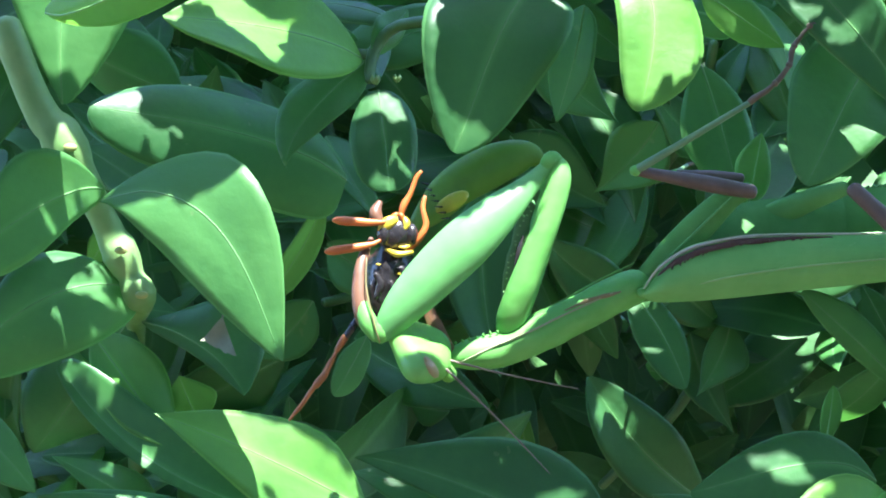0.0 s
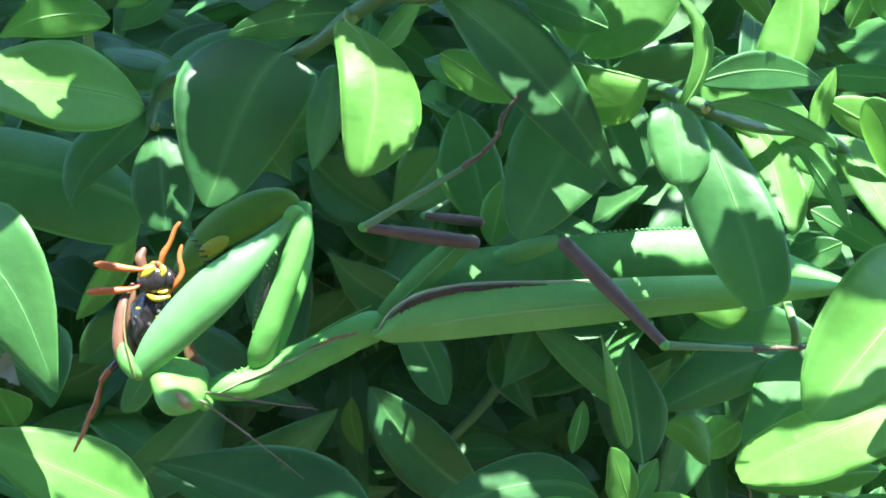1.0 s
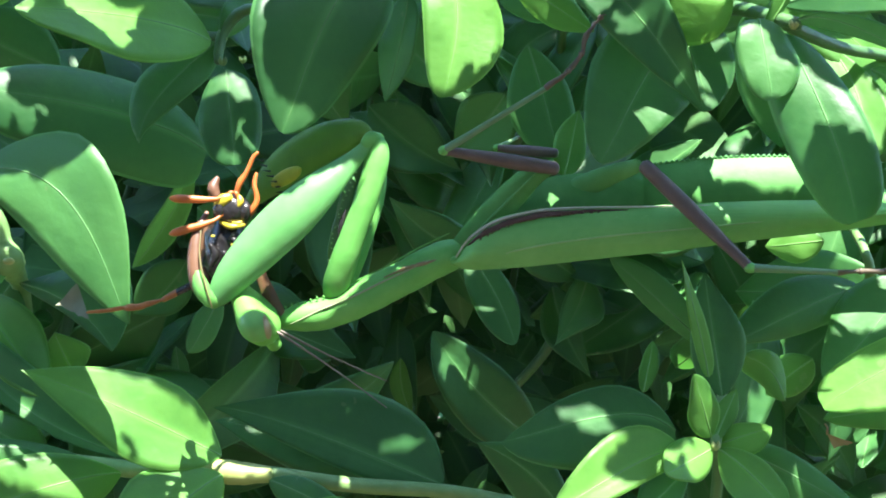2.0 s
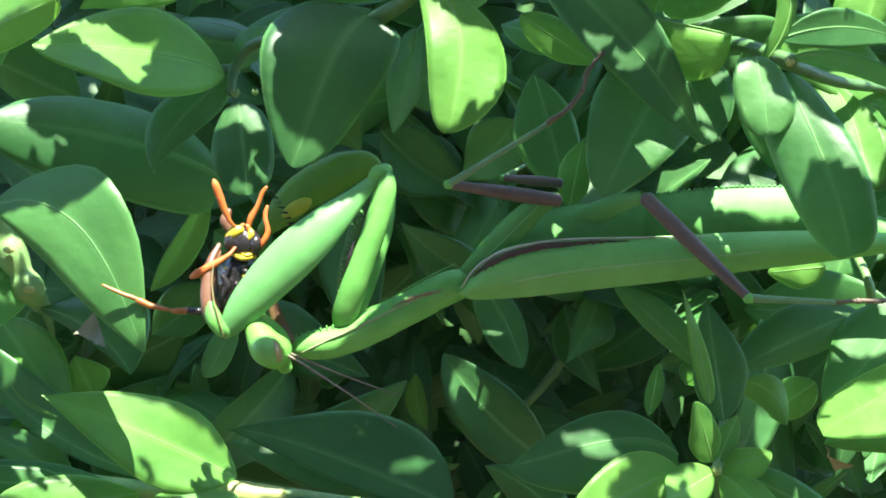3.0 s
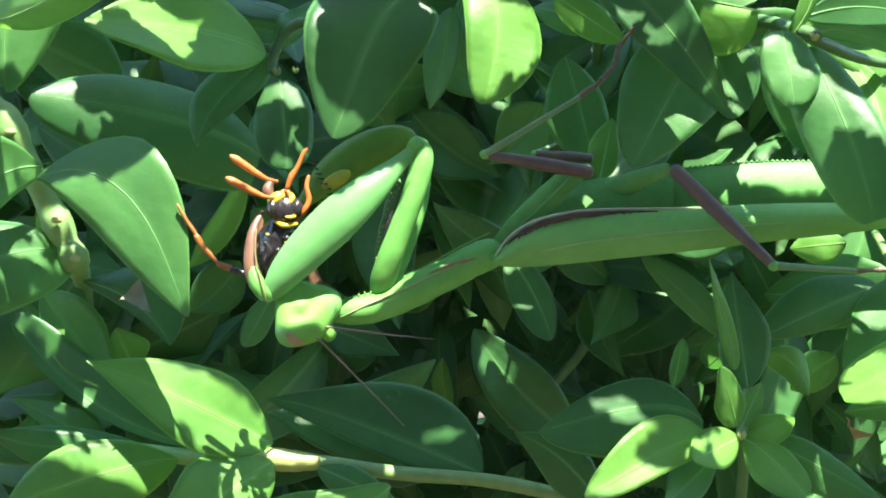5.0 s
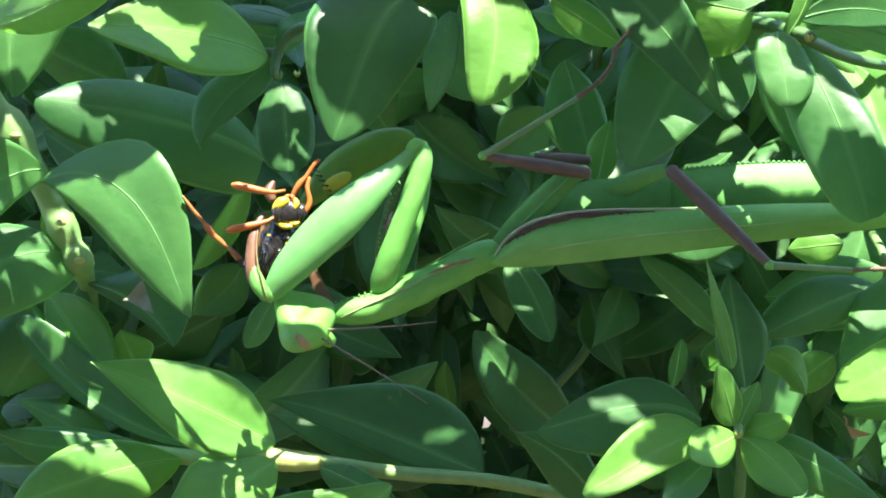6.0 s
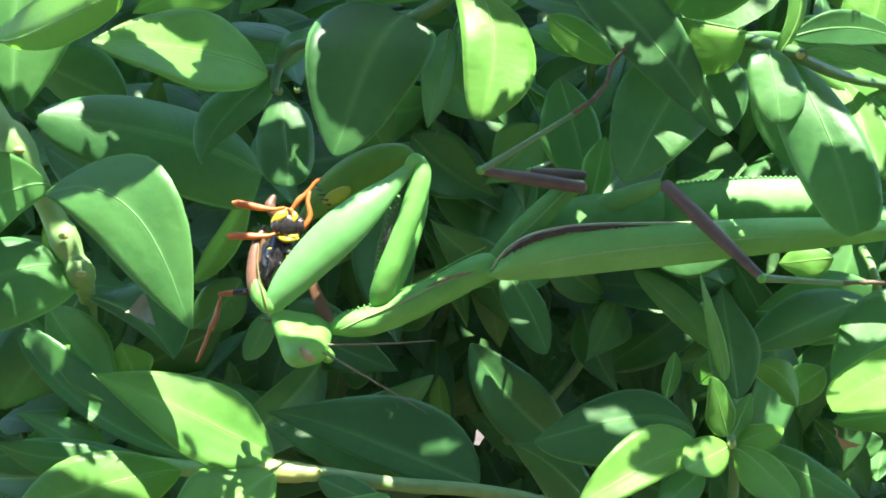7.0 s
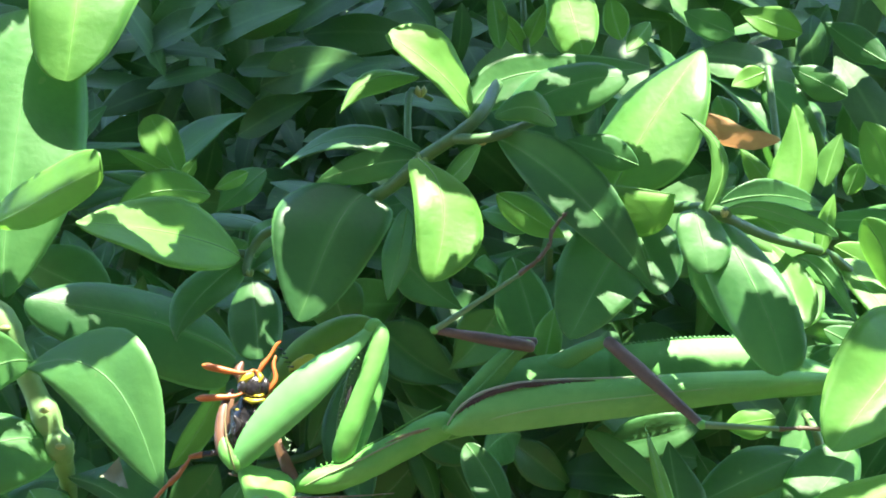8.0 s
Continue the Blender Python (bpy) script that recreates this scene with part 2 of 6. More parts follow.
def tube(pts, radii, seg=12, flat=1.0, steps=5, depth=(0, 1, 0), lump=0.0, edge=1.0):
    """A tapered tube with rounded ends; flat: its thickness along `depth` against its height; edge: over 1 sharpens its two long edges."""
    rows = spline([(*p, r) for p, r in zip(pts, radii)], steps)
    c, r = rows[:, :3], np.maximum(rows[:, 3], 0.02)
    tan = np.gradient(c, axis=0)
    tan /= np.linalg.norm(tan, axis=1)[:, None] + 1e-12
    # rounded caps
    c = np.vstack([c[0] - tan[0] * r[0] * 0.55, c[0] - tan[0] * r[0] * 0.35, c, c[-1] + tan[-1] * r[-1] * 0.35, c[-1] + tan[-1] * r[-1] * 0.55])
    r = np.concatenate([[r[0] * 0.35, r[0] * 0.75], r, [r[-1] * 0.75, r[-1] * 0.35]])
    tan = np.vstack([tan[0], tan[0], tan, tan[-1], tan[-1]])
    verts, faces = [], []
    for i in range(len(c)):
        d = np.array(depth, float)
        d = d - tan[i] * (d @ tan[i])
        if np.linalg.norm(d) < 0.1:
            d = np.cross(tan[i], (1, 0, 0.3))
        d /= np.linalg.norm(d)
        s = np.cross(tan[i], d)
        for k in range(seg):
            w = 2 * math.pi * k / seg
            rr = r[i] * (1 + lump * noise.noise(Vector(c[i] * 0.9) + Vector((math.cos(w), math.sin(w), 0))))
            verts.append(tuple(c[i] + rr * (math.cos(w) * s + flat * math.copysign(abs(math.sin(w)) ** edge, math.sin(w)) * d)))
    n = len(c)
    for i in range(n - 1):
        for k in range(seg):
            j = (k + 1) % seg
            faces.append((i * seg + k, i * seg + j, (i + 1) * seg + j, (i + 1) * seg + k))
    faces.append(tuple(range(seg))[::-1])
    faces.append(tuple((n - 1) * seg + k for k in range(seg)))
    return verts, faces


def blob(at, size, rings=8, seg=12, turn=None):
    """An ellipsoid of half sizes `size`, turned by a matrix."""
    verts, faces = [], []
    for i in range(rings + 1):
        a = math.pi * i / rings
        for k in range(seg):
            w = 2 * math.pi * k / seg
            p = Vector((size[0] * math.cos(a), size[1] * math.sin(a) * math.cos(w), size[2] * math.sin(a) * math.sin(w)))
            verts.append(tuple(Vector(at) + (turn @ p if turn else p)))
    for i in range(rings):
        for k in range(seg):
            j = (k + 1) % seg
            faces.append((i * seg + k, i * seg + j, (i + 1) * seg + j, (i + 1) * seg + k))
    return verts, faces


VIEWER = Vector((0, -170, 0))


def outline(u, widest, point):
    """Half width of a leaf along its length, 1 where it is widest; point: 0.7 blunt, 1 oval, 2 sharp."""
    return ((u / widest) ** widest * ((1 - u) / (1 - widest)) ** (1 - widest)) ** point


def blade(base, tip, width=0.0, roll=0, curl=0.0, fold=0, sway=0.0, sway_at=0.5, p=0.6, q=0.7, left=None, right=None, wave=0.07, lean=0.0, nu=16, nv=8, seed=0, face=None):
    """A leaf blade between two points. width: full width; roll: turn about its axis from facing the open side of the hedge;
    curl: bow along its length; lean: how much wider one half is; fold: degrees by which the halves rise; sway: sideways bow, greatest at sway_at;
    p, q: fullness at base and tip, or left and right: each half's width, where it is widest, and how pointed."""
    base, tip = Vector(base), Vector(tip)
    axis = tip - base
    length = axis.length
    axis.normalize()
    out = Vector(face) if face is not None else (VIEWER - (base + tip) / 2)
    nrm = (out - axis * out.dot(axis)).normalized()
    nrm = Matrix.Rotation(radians(roll), 3, axis) @ nrm
    side = nrm.cross(axis)
    turned = 1 / max(0.35, abs(math.cos(radians(roll))))
    rng = random.Random(seed)
    ph, ph2, ph3 = rng.uniform(0, 6.28), rng.uniform(0, 6.28), rng.uniform(0, 6.28)
    twist, lop = radians(rng.gauss(0, 17)), lean + rng.gauss(0, 0.08)
    cup, ph4 = rng.uniform(-0.30, 0.12), rng.uniform(0, 6.28)
    nod, sway = rng.uniform(-0.03, 0.07), sway + rng.gauss(0, 0.012)
    ripple = 1.0
    if left is None:
        half, shape = 0.5 * width, (p / (p + q), p + q)
        left, right = (half * (1 + lop), *shape), (half * (1 - lop), *shape)
    else:
        twist, nod, ripple = twist * 0.5, nod * 0.4, 0.4

    def at(u, v):
        uu = 0.004 + 0.992 * u
        half, widest, point = left if v > 0 else right
        w = turned * half * outline(uu, widest, point)
        w *= 1 + ripple * (0.04 * math.sin(9 * u + ph2 + (2 if v > 0 else 0)) + 0.055 * math.sin(4.5 * u + ph3 + (3 if v > 0 else 0)))
        bow = 4 * u * (1 - u)
        up = curl * length * bow + w * abs(v) * math.sin(radians(fold)) + cup * w * v * v - nod * length * u ** 3
        up += wave * w * abs(v) * math.sin(11 * u + ph + (1.7 if v > 0 else 0)) + 0.10 * w * v * math.sin(5 * u + ph4)
        up -= 0.025 * w * math.exp(-(v / 0.10) ** 2)
        a = twist * (u - 0.4)
        s2, n2 = side * math.cos(a) + nrm * math.sin(a), nrm * math.cos(a) - side * math.sin(a)
        return base + axis * (length * u) + side * (turned * sway * length * outline(uu, sway_at, 2)) + s2 * (v * w * math.cos(radians(fold))) + n2 * up

    verts, uvs, faces = [], [], []
    for i in range(nu + 1):
        u = i / nu
        u = 0.5 - 0.5 * math.cos(math.pi * u) if nu > 10 else u
        for k in range(nv + 1):
            v = 2 * k / nv - 1
            v = math.copysign(abs(v) ** 0.85, v)
            verts.append(at(u, v))
            uvs.append((u, v))
    for i in range(nu):
        for k in range(nv):
            a = i * (nv + 1) + k
            faces.append((a, a + 1, a + nv + 2, a + nv + 1))
    rib = [at(u, 0) + nrm * 0.015 for u in np.linspace(0.0, 0.93, 9)]
    return verts, faces, uvs, rib, nrm


def margin(geo, nu, nv, nrm, thick):
    """A narrow band round the blade's edge that gives it its thickness."""
    verts, faces, uvs = geo[0], list(geo[1]), list(geo[2])
    ring = [i * (nv + 1) for i in range(nu + 1)] + [i * (nv + 1) + nv for i in range(nu, -1, -1)]
    verts = list(verts)
    k = len(verts)
    for i in ring:
        verts.append(verts[i] - nrm * thick)
        uvs.append((uvs[i][0], 1.0))
    n = len(ring)
    for a in range(n - 1):
        faces.append((ring[a], ring[a + 1], k + a + 1, k + a))
    return verts, faces, uvs


leaf_count = 0


def leaf(shoot, base, tip, width=0.0, young=False, **shape):
    """One leaf with its midrib, as a part of a shoot."""
    global leaf_count
    leaf_count += 1
    verts, faces, uvs, rib, nrm = blade(base, tip, width, seed=leaf_count, **shape)
    verts, faces, uvs = margin((verts, faces, uvs), 16, 8, nrm, 0.16)
    mat = YOUNG if young else LEAF
    ob = part("leaf", (verts, faces, uvs), mat, shoot, "young yellow-green leaf" if young else "", at=base)
    radii = [0.26 - 0.022 * i for i in range(len(rib))]
    k = 0.45
    part("midrib", tube(rib, [r * k for r in radii], seg=5, flat=0.5, steps=2), RIB_YOUNG if young else RIB, ob)
    return ob


def stem(shoot, pts, radii, mat=None, name="stem"):
    return part(name, tube(pts, radii, seg=10, steps=4, lump=0.12), mat or STEM, shoot)


def node_ring(shoot, at, r, mat=None):
    """The swollen joint from which leaves spring: two low bud scales round the stem."""
    a = Vector(at)
    geos = []
    for s in (-1, 1):
        geos.append(tube([a + Vector((0.1 * s * r, 0.1, -0.75 * r)), a + Vector((0.42 * s * r, -0.15 * r, -0.05 * r)), a + Vector((0.52 * s * r, -0.2 * r, 0.75 * r))],
                         [0.32 * r, 0.5 * r, 0.1 * r], seg=8, steps=3, lump=0.25))
    return part("node", joined(*geos), mat or NODE, shoot, at=at)



# ---- shoots of the hedge ----
shoot_twig = thing("leafy_shoot", (-10.4, 3.0, 27.7), "slender green twig with dark glossy drooping leaves", "shoot", "shoots of the hedge")
shoot_thick = thing("leafy_shoot", (-64.9, 8.0, 25.7), "thick yellow-green stem with large glossy leaves", "shoot", "shoots of the hedge")
shoot_low = thing("leafy_shoot", (-50.1, 22.0, -25.4), "low horizontal shoot with a yellow node and broad leaves", "shoot", "shoots of the hedge")
shoot_inner = thing("leafy_shoot", (2.2, 60.0, -2.0), "shaded inner twigs with dark green leaves", "shoot", "shoots of the hedge")
shoot_arching = thing("leafy_shoot", (-17.9, 6.0, 22.7), "arching green shoot with hanging glossy leaves", "shoot", "shoots of the hedge")
shoot_right = thing("leafy_shoot", (21.6, 0.0, 25.6), "brown-green twig with sunlit hanging leaves", "shoot", "shoots of the hedge")
shoot_outer = thing("leafy_shoot", (56.4, -14.0, 5.8), "outer shoot with large pale sunlit leaves", "shoot", "shoots of the hedge")
shoot_rosette = thing("leafy_shoot", (31.4, 14.0, -10.3), "young shoot ending in a rosette of bright leaves", "shoot", "shoots of the hedge")
shoot_sprout = thing("leafy_shoot", (-41.1, 40.0, 32.6), "small pale sprout deeper in the hedge", "shoot", "shoots of the hedge")
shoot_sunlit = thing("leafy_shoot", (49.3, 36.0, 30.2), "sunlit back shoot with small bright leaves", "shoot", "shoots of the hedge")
stem(shoot_twig, [(-10.4, 3.0, 27.7), (-18.2, 9.0, 27.0), (-24.7, 13.0, 26.9), (-27.2, 13.5, 24.6), (-27.8, 13.0, 22.1), (-27.8, 12.5, 20.9)], [0.50, 0.60, 0.62, 0.65, 0.60, 0.50], STEM_DARK)
stem(shoot_twig, [(-27.5, 14.0, 23.8), (-29.7, 14.0, 24.0)], [0.69, 0.60], STEM_DARK)
stem(shoot_thick, [(-64.9, 8.0, 25.7), (-61.7, 9.0, 17.6), (-59.8, 9.5, 15.0), (-58.7, 10.0, 13.2), (-57.4, 11.0, 10.5), (-55.0, 12.5, 5.1), (-53.9, 13.0, 2.8), (-52.8, 13.5, 0.2), (-52.0, 14.0, -1.7), (-53.6, 22.0, -3.0), (-57.1, 40.0, -7.9), (-59.7, 60.0, -38.0)], [1.60, 1.70, 2.10, 2.20, 1.60, 1.50, 2.00, 1.50, 1.90, 1.40, 1.20, 1.20], STEM_PALE)
stem(shoot_low, [(-50.1, 22.0, -25.4), (-39.7, 20.0, -26.4), (-32.4, 18.0, -26.2), (-26.7, 17.0, -26.5), (-22.5, 17.0, -26.6), (-12.8, 17.0, -27.9), (-1.1, 17.0, -28.8), (11.5, 18.0, -31.5)], [1.09, 1.06, 1.02, 0.99, 0.95, 0.91, 0.88, 0.84])
stem(shoot_arching, [(-17.9, 6.0, 22.7), (-11.0, 2.0, 27.6), (-7.4, 0.0, 29.5), (-3.8, -3.0, 31.9), (-0.1, -5.0, 33.8), (3.4, -5.0, 36.7), (5.7, 0.0, 42.4)], [0.98, 0.94, 0.90, 0.87, 0.83, 0.80, 0.76], STEM_DARK)
stem(shoot_arching, [(-5.9, 6.0, 36.0), (-6.0, 7.0, 41.1), (-5.5, 8.0, 44.5), (-2.9, 9.0, 43.6)], [0.52, 0.48, 0.45, 0.42], STEM_DARK)
stem(shoot_arching, [(-0.1, -5.0, 33.8), (4.7, -7.0, 33.3), (11.1, -4.0, 36.5)], [0.69, 0.63, 0.57], STEM_DARK)
stem(shoot_right, [(21.6, 0.0, 25.6), (24.8, -5.0, 24.6), (27.8, -8.0, 23.9), (29.8, -12.0, 22.5), (31.8, -14.0, 21.6)], [0.86, 0.82, 0.77, 0.73, 0.68], STEM_DARK)
stem(shoot_right, [(30.6, -13.0, 21.8), (37.4, -8.0, 20.1), (46.7, 0.0, 19.3), (54.3, 6.0, 13.8)], [0.69, 0.64, 0.60, 0.55], STEM_DARK)
stem(shoot_rosette, [(26.4, 0.0, -21.0), (27.5, 3.0, -18.1), (28.9, 8.0, -14.0), (31.4, 14.0, -10.3)], [0.63, 0.59, 0.55, 0.51])
stem(shoot_rosette, [(26.4, 0.0, -21.0), (27.6, 5.0, -25.0), (28.2, 12.0, -33.1)], [0.60, 0.65, 0.70], STEM_DARK)
stem(shoot_rosette, [(46.2, 14.0, -6.0), (46.3, 12.0, -3.1), (45.7, 12.0, -0.6), (45.5, 16.0, 1.8)], [0.63, 0.59, 0.55, 0.51])
stem(shoot_outer, [(56.4, -14.0, 5.8), (52.5, -16.0, 3.7), (55.1, -4.0, -7.6), (58.8, 0.0, -11.8)], [1.03, 0.97, 0.90, 0.83])
stem(shoot_inner, [(2.2, 60.0, -2.0), (5.3, 55.0, 9.7), (13.0, 48.0, 21.5), (13.8, 40.0, 30.0)], [0.80, 0.75, 0.70, 0.65], STEM_DARK)
stem(shoot_inner, [(-9.8, 60.0, 27.7), (-14.8, 58.0, 14.0), (-21.2, 55.0, 2.1), (-34.7, 50.0, -2.1)], [0.80, 0.75, 0.70, 0.65], STEM_DARK)
stem(shoot_inner, [(19.0, 58.0, -4.4), (12.4, 60.0, -16.3), (2.4, 62.0, -26.8)], [0.80, 0.73, 0.66], STEM_DARK)
stem(shoot_sprout, [(-41.1, 40.0, 32.6), (-41.3, 38.0, 37.4), (-41.3, 35.0, 40.3), (-43.0, 35.0, 41.9)], [0.69, 0.64, 0.60, 0.55])
stem(shoot_sunlit, [(49.3, 36.0, 30.2), (48.0, 32.0, 35.2), (47.3, 32.0, 43.8), (47.1, 34.0, 56.0)], [0.69, 0.64, 0.60, 0.55], STEM_DARK)
stem(shoot_sunlit, [(11.1, 18.0, 46.0), (10.5, 19.0, 52.1), (10.2, 20.0, 56.7), (9.9, 20.0, 63.6)], [0.57, 0.54, 0.50, 0.46], STEM_DARK)
# the leaves that show best: base, tip, and for each half its width, where it is widest and how pointed it is
leaf(shoot_thick, (-54.7, 6.0, 7.4), (-35.8, 0.0, -8.2), left=(6.2, 0.42, 1.60), right=(5.5, 0.45, 2.00), sway=0.23, sway_at=0.40, curl=0.03, fold=5, roll=18)
leaf(shoot_thick, (-55.0, 10.0, 9.2), (-66.2, 2.0, 2.1), left=(3.8, 0.70, 0.70), right=(5.4, 0.47, 1.90), sway=-0.09, sway_at=0.40, curl=0.1, roll=-12)
leaf(shoot_thick, (-52.3, 14.0, -1.1), (-68.5, 6.0, -9.0), left=(6.4, 0.45, 1.10), right=(4.6, 0.42, 2.00), sway=-0.15, sway_at=0.45, curl=0.08, fold=8, roll=0)
leaf(shoot_thick, (-53.6, 25.0, -4.5), (-41.7, 21.0, -12.5), left=(6.9, 0.65, 1.80), right=(1.3, 0.50, 1.30), sway=0.10, sway_at=0.55, curl=0.06)
leaf(shoot_thick, (-38.7, 22.0, -25.3), (-63.3, 27.0, -9.4), left=(1.3, 0.65, 0.70), right=(4.6, 0.55, 1.20), sway=0.08, sway_at=0.50, fold=10, roll=-8)
leaf(shoot_low, (-28.1, 17.0, -24.4), (-49.4, 10.0, -13.7), young=True, left=(4.9, 0.40, 2.00), right=(4.7, 0.40, 2.00), sway=0.02, sway_at=0.30, curl=0.06, fold=7, roll=22)
leaf(shoot_low, (-39.2, 14.0, -26.0), (-58.7, 9.0, -31.1), young=True, left=(5.1, 0.50, 1.50), right=(4.5, 0.55, 1.80), sway=-0.05, sway_at=0.35, curl=0.05)
leaf(shoot_low, (-44.1, 19.0, -25.4), (-66.3, 17.0, -24.9), left=(2.8, 0.52, 1.20), right=(2.0, 0.65, 1.60), sway=-0.04, sway_at=0.35, roll=15)
leaf(shoot_low, (-2.3, 17.0, -27.9), (-29.5, 21.0, -19.4), left=(2.8, 0.42, 1.40), right=(7.2, 0.33, 2.00), sway=-0.02, sway_at=0.70, fold=9, curl=-0.03)
leaf(shoot_twig, (-28.7, 13.0, 23.3), (-47.5, 0.0, 25.2), young=True, left=(4.9, 0.47, 1.40), right=(4.5, 0.45, 1.90), sway=-0.02, sway_at=0.30, curl=0.05, fold=6, roll=30)
leaf(shoot_arching, (-11.2, 0.0, 28.2), (-19.2, -2.0, 11.9), left=(6.0, 0.25, 0.80), right=(7.5, 0.33, 1.00), sway=-0.05, sway_at=0.30, curl=0.05, fold=6, roll=4)
leaf(shoot_arching, (-4.3, -7.0, 30.8), (-2.4, -10.0, 15.0), young=True, left=(5.1, 0.68, 1.70), right=(3.6, 0.42, 0.90), sway=0.15, sway_at=0.40, curl=0.05, fold=9, roll=-6)
leaf(shoot_twig, (-26.9, 12.0, 19.9), (-25.7, 10.0, 9.1), left=(3.6, 0.50, 0.80), right=(3.6, 0.55, 0.90), sway=0.01, sway_at=0.70, curl=0.04)
leaf(shoot_twig, (-28.0, 14.0, 23.7), (-36.1, 10.0, 11.5), left=(2.5, 0.42, 2.00), right=(3.2, 0.55, 2.00), sway=-0.08, sway_at=0.70, curl=0.08, roll=12)
leaf(shoot_twig, (-30.8, 24.0, 11.3), (-57.4, 14.0, 18.5), left=(6.7, 0.33, 0.70), right=(4.8, 0.50, 1.30), sway=-0.08, sway_at=0.30, curl=0.05, roll=14)
leaf(shoot_thick, (-58.9, 0.0, 25.5), (-41.5, -14.0, 28.0), young=True, left=(3.8, 0.70, 0.70), right=(3.0, 0.62, 1.20), sway=-0.05, sway_at=0.30, fold=-25, curl=0.08)
leaf(shoot_thick, (-60.0, 13.0, 18.4), (-58.2, 14.0, 59.1), left=(10.2, 0.65, 1.80), right=(9.3, 0.57, 1.20), sway=0.01, sway_at=0.30, curl=0.04, fold=6)
leaf(shoot_thick, (-48.0, 12.0, 69.0), (-52.1, 9.0, 47.1), young=True, left=(8.2, 0.25, 0.80), right=(6.5, 0.50, 0.70), sway=-0.07, sway_at=0.30, curl=0.06, fold=6, roll=4)
leaf(shoot_arching, (5.5, -5.0, 33.7), (23.3, -9.0, 14.2), left=(4.0, 0.40, 1.60), right=(3.4, 0.47, 1.70), sway=0.07, sway_at=0.45, curl=0.06, fold=6, roll=8)
leaf(shoot_arching, (20.5, -1.0, 28.3), (24.9, -5.0, 14.1), left=(4.2, 0.62, 2.00), right=(3.0, 0.38, 0.70), sway=0.02, sway_at=0.70, roll=-15)
leaf(shoot_arching, (21.3, -2.0, 21.0), (13.6, -6.0, 8.6), left=(5.3, 0.25, 1.00), right=(5.8, 0.25, 0.70), sway=-0.03, sway_at=0.30, curl=0.04)
leaf(shoot_right, (30.9, -13.0, 20.5), (36.3, -18.0, 2.4), left=(3.5, 0.65, 0.70), right=(4.5, 0.45, 0.80), sway=0.03, sway_at=0.60, curl=0.07, fold=5, roll=-4)
leaf(shoot_right, (28.0, -14.0, 22.1), (28.8, -16.0, 14.1), left=(3.2, 0.52, 1.00), right=(2.6, 0.40, 0.70), sway=-0.01, sway_at=0.30, curl=0.05, roll=-16)
leaf(shoot_right, (31.1, -14.0, 21.5), (43.1, -18.0, 17.5), left=(1.3, 0.68, 1.60), right=(1.0, 0.30, 1.50), sway=0.10, sway_at=0.30, roll=15)
leaf(shoot_right, (31.6, -4.0, 26.1), (47.4, -2.0, 15.7), young=True, left=(3.3, 0.42, 1.50), right=(3.4, 0.33, 0.70), sway=0.06, sway_at=0.30, fold=6, roll=-30)
leaf(shoot_right, (36.5, -3.0, 20.9), (41.1, -8.0, 9.0), young=True, left=(2.5, 0.70, 1.70), right=(2.0, 0.25, 1.70), sway=0.11, sway_at=0.30, fold=10, roll=-18)
leaf(shoot_right, (41.4, -5.0, 18.1), (47.1, -8.0, 9.9), left=(1.3, 0.38, 1.40), right=(0.7, 0.52, 1.30), sway=0.08, sway_at=0.30, roll=20)
leaf(shoot_right, (48.0, 2.0, 19.2), (55.0, -2.0, 8.2), young=True, left=(3.3, 0.45, 1.30), right=(1.8, 0.47, 1.30), sway=0.04, sway_at=0.30, fold=6, roll=-28)
leaf(shoot_right, (29.2, -13.0, 21.7), (26.9, -14.0, 33.9), young=True, left=(1.2, 0.25, 1.30), right=(0.7, 0.25, 0.70), sway=-0.24, sway_at=0.50, roll=25, curl=0.1)
leaf(shoot_arching, (41.8, 0.0, 25.7), (42.9, 0.0, 39.4), young=True, left=(4.2, 0.25, 1.90), right=(2.0, 0.35, 0.70), sway=-0.11, sway_at=0.45, roll=0, fold=10)
leaf(shoot_arching, (19.9, 0.0, 28.4), (32.5, 2.0, 48.0), young=True, left=(5.9, 0.33, 1.30), right=(6.7, 0.38, 1.60), sway=-0.01, sway_at=0.70, curl=0.05, fold=5, roll=-20)
leaf(shoot_arching, (2.2, -5.0, 36.6), (-7.8, -8.0, 46.6), young=True, left=(1.7, 0.47, 0.80), right=(3.7, 0.68, 1.30), sway=-0.06, sway_at=0.30, fold=8, curl=0.06, roll=30)
leaf(shoot_arching, (2.4, 1.0, 39.0), (25.8, 5.0, 45.9), left=(2.5, 0.30, 0.70), right=(3.5, 0.25, 1.50), sway=0.15, sway_at=0.30, roll=-14)
leaf(shoot_arching, (7.3, -5.0, 37.4), (21.8, -6.0, 40.8), left=(3.1, 0.35, 0.90), right=(3.4, 0.57, 1.80), sway=0.06, sway_at=0.70, curl=0.06, roll=-22)
leaf(shoot_outer, (51.1, -22.0, 5.6), (38.9, -27.0, -6.8), young=True, left=(4.6, 0.45, 1.20), right=(6.2, 0.28, 0.70), sway=-0.02, sway_at=0.35, curl=0.06, fold=5, roll=-8)
leaf(shoot_outer, (56.3, -5.0, -7.5), (37.1, -3.0, -16.7), young=True, left=(5.1, 0.45, 1.30), right=(2.9, 0.70, 0.90), sway=-0.02, sway_at=0.70, curl=0.05, fold=4, roll=26)
leaf(shoot_rosette, (25.8, -1.0, -20.0), (23.3, -5.0, -13.2), young=True, left=(1.7, 0.40, 1.40), right=(1.7, 0.45, 1.30), sway=-0.00, sway_at=0.45, roll=30)
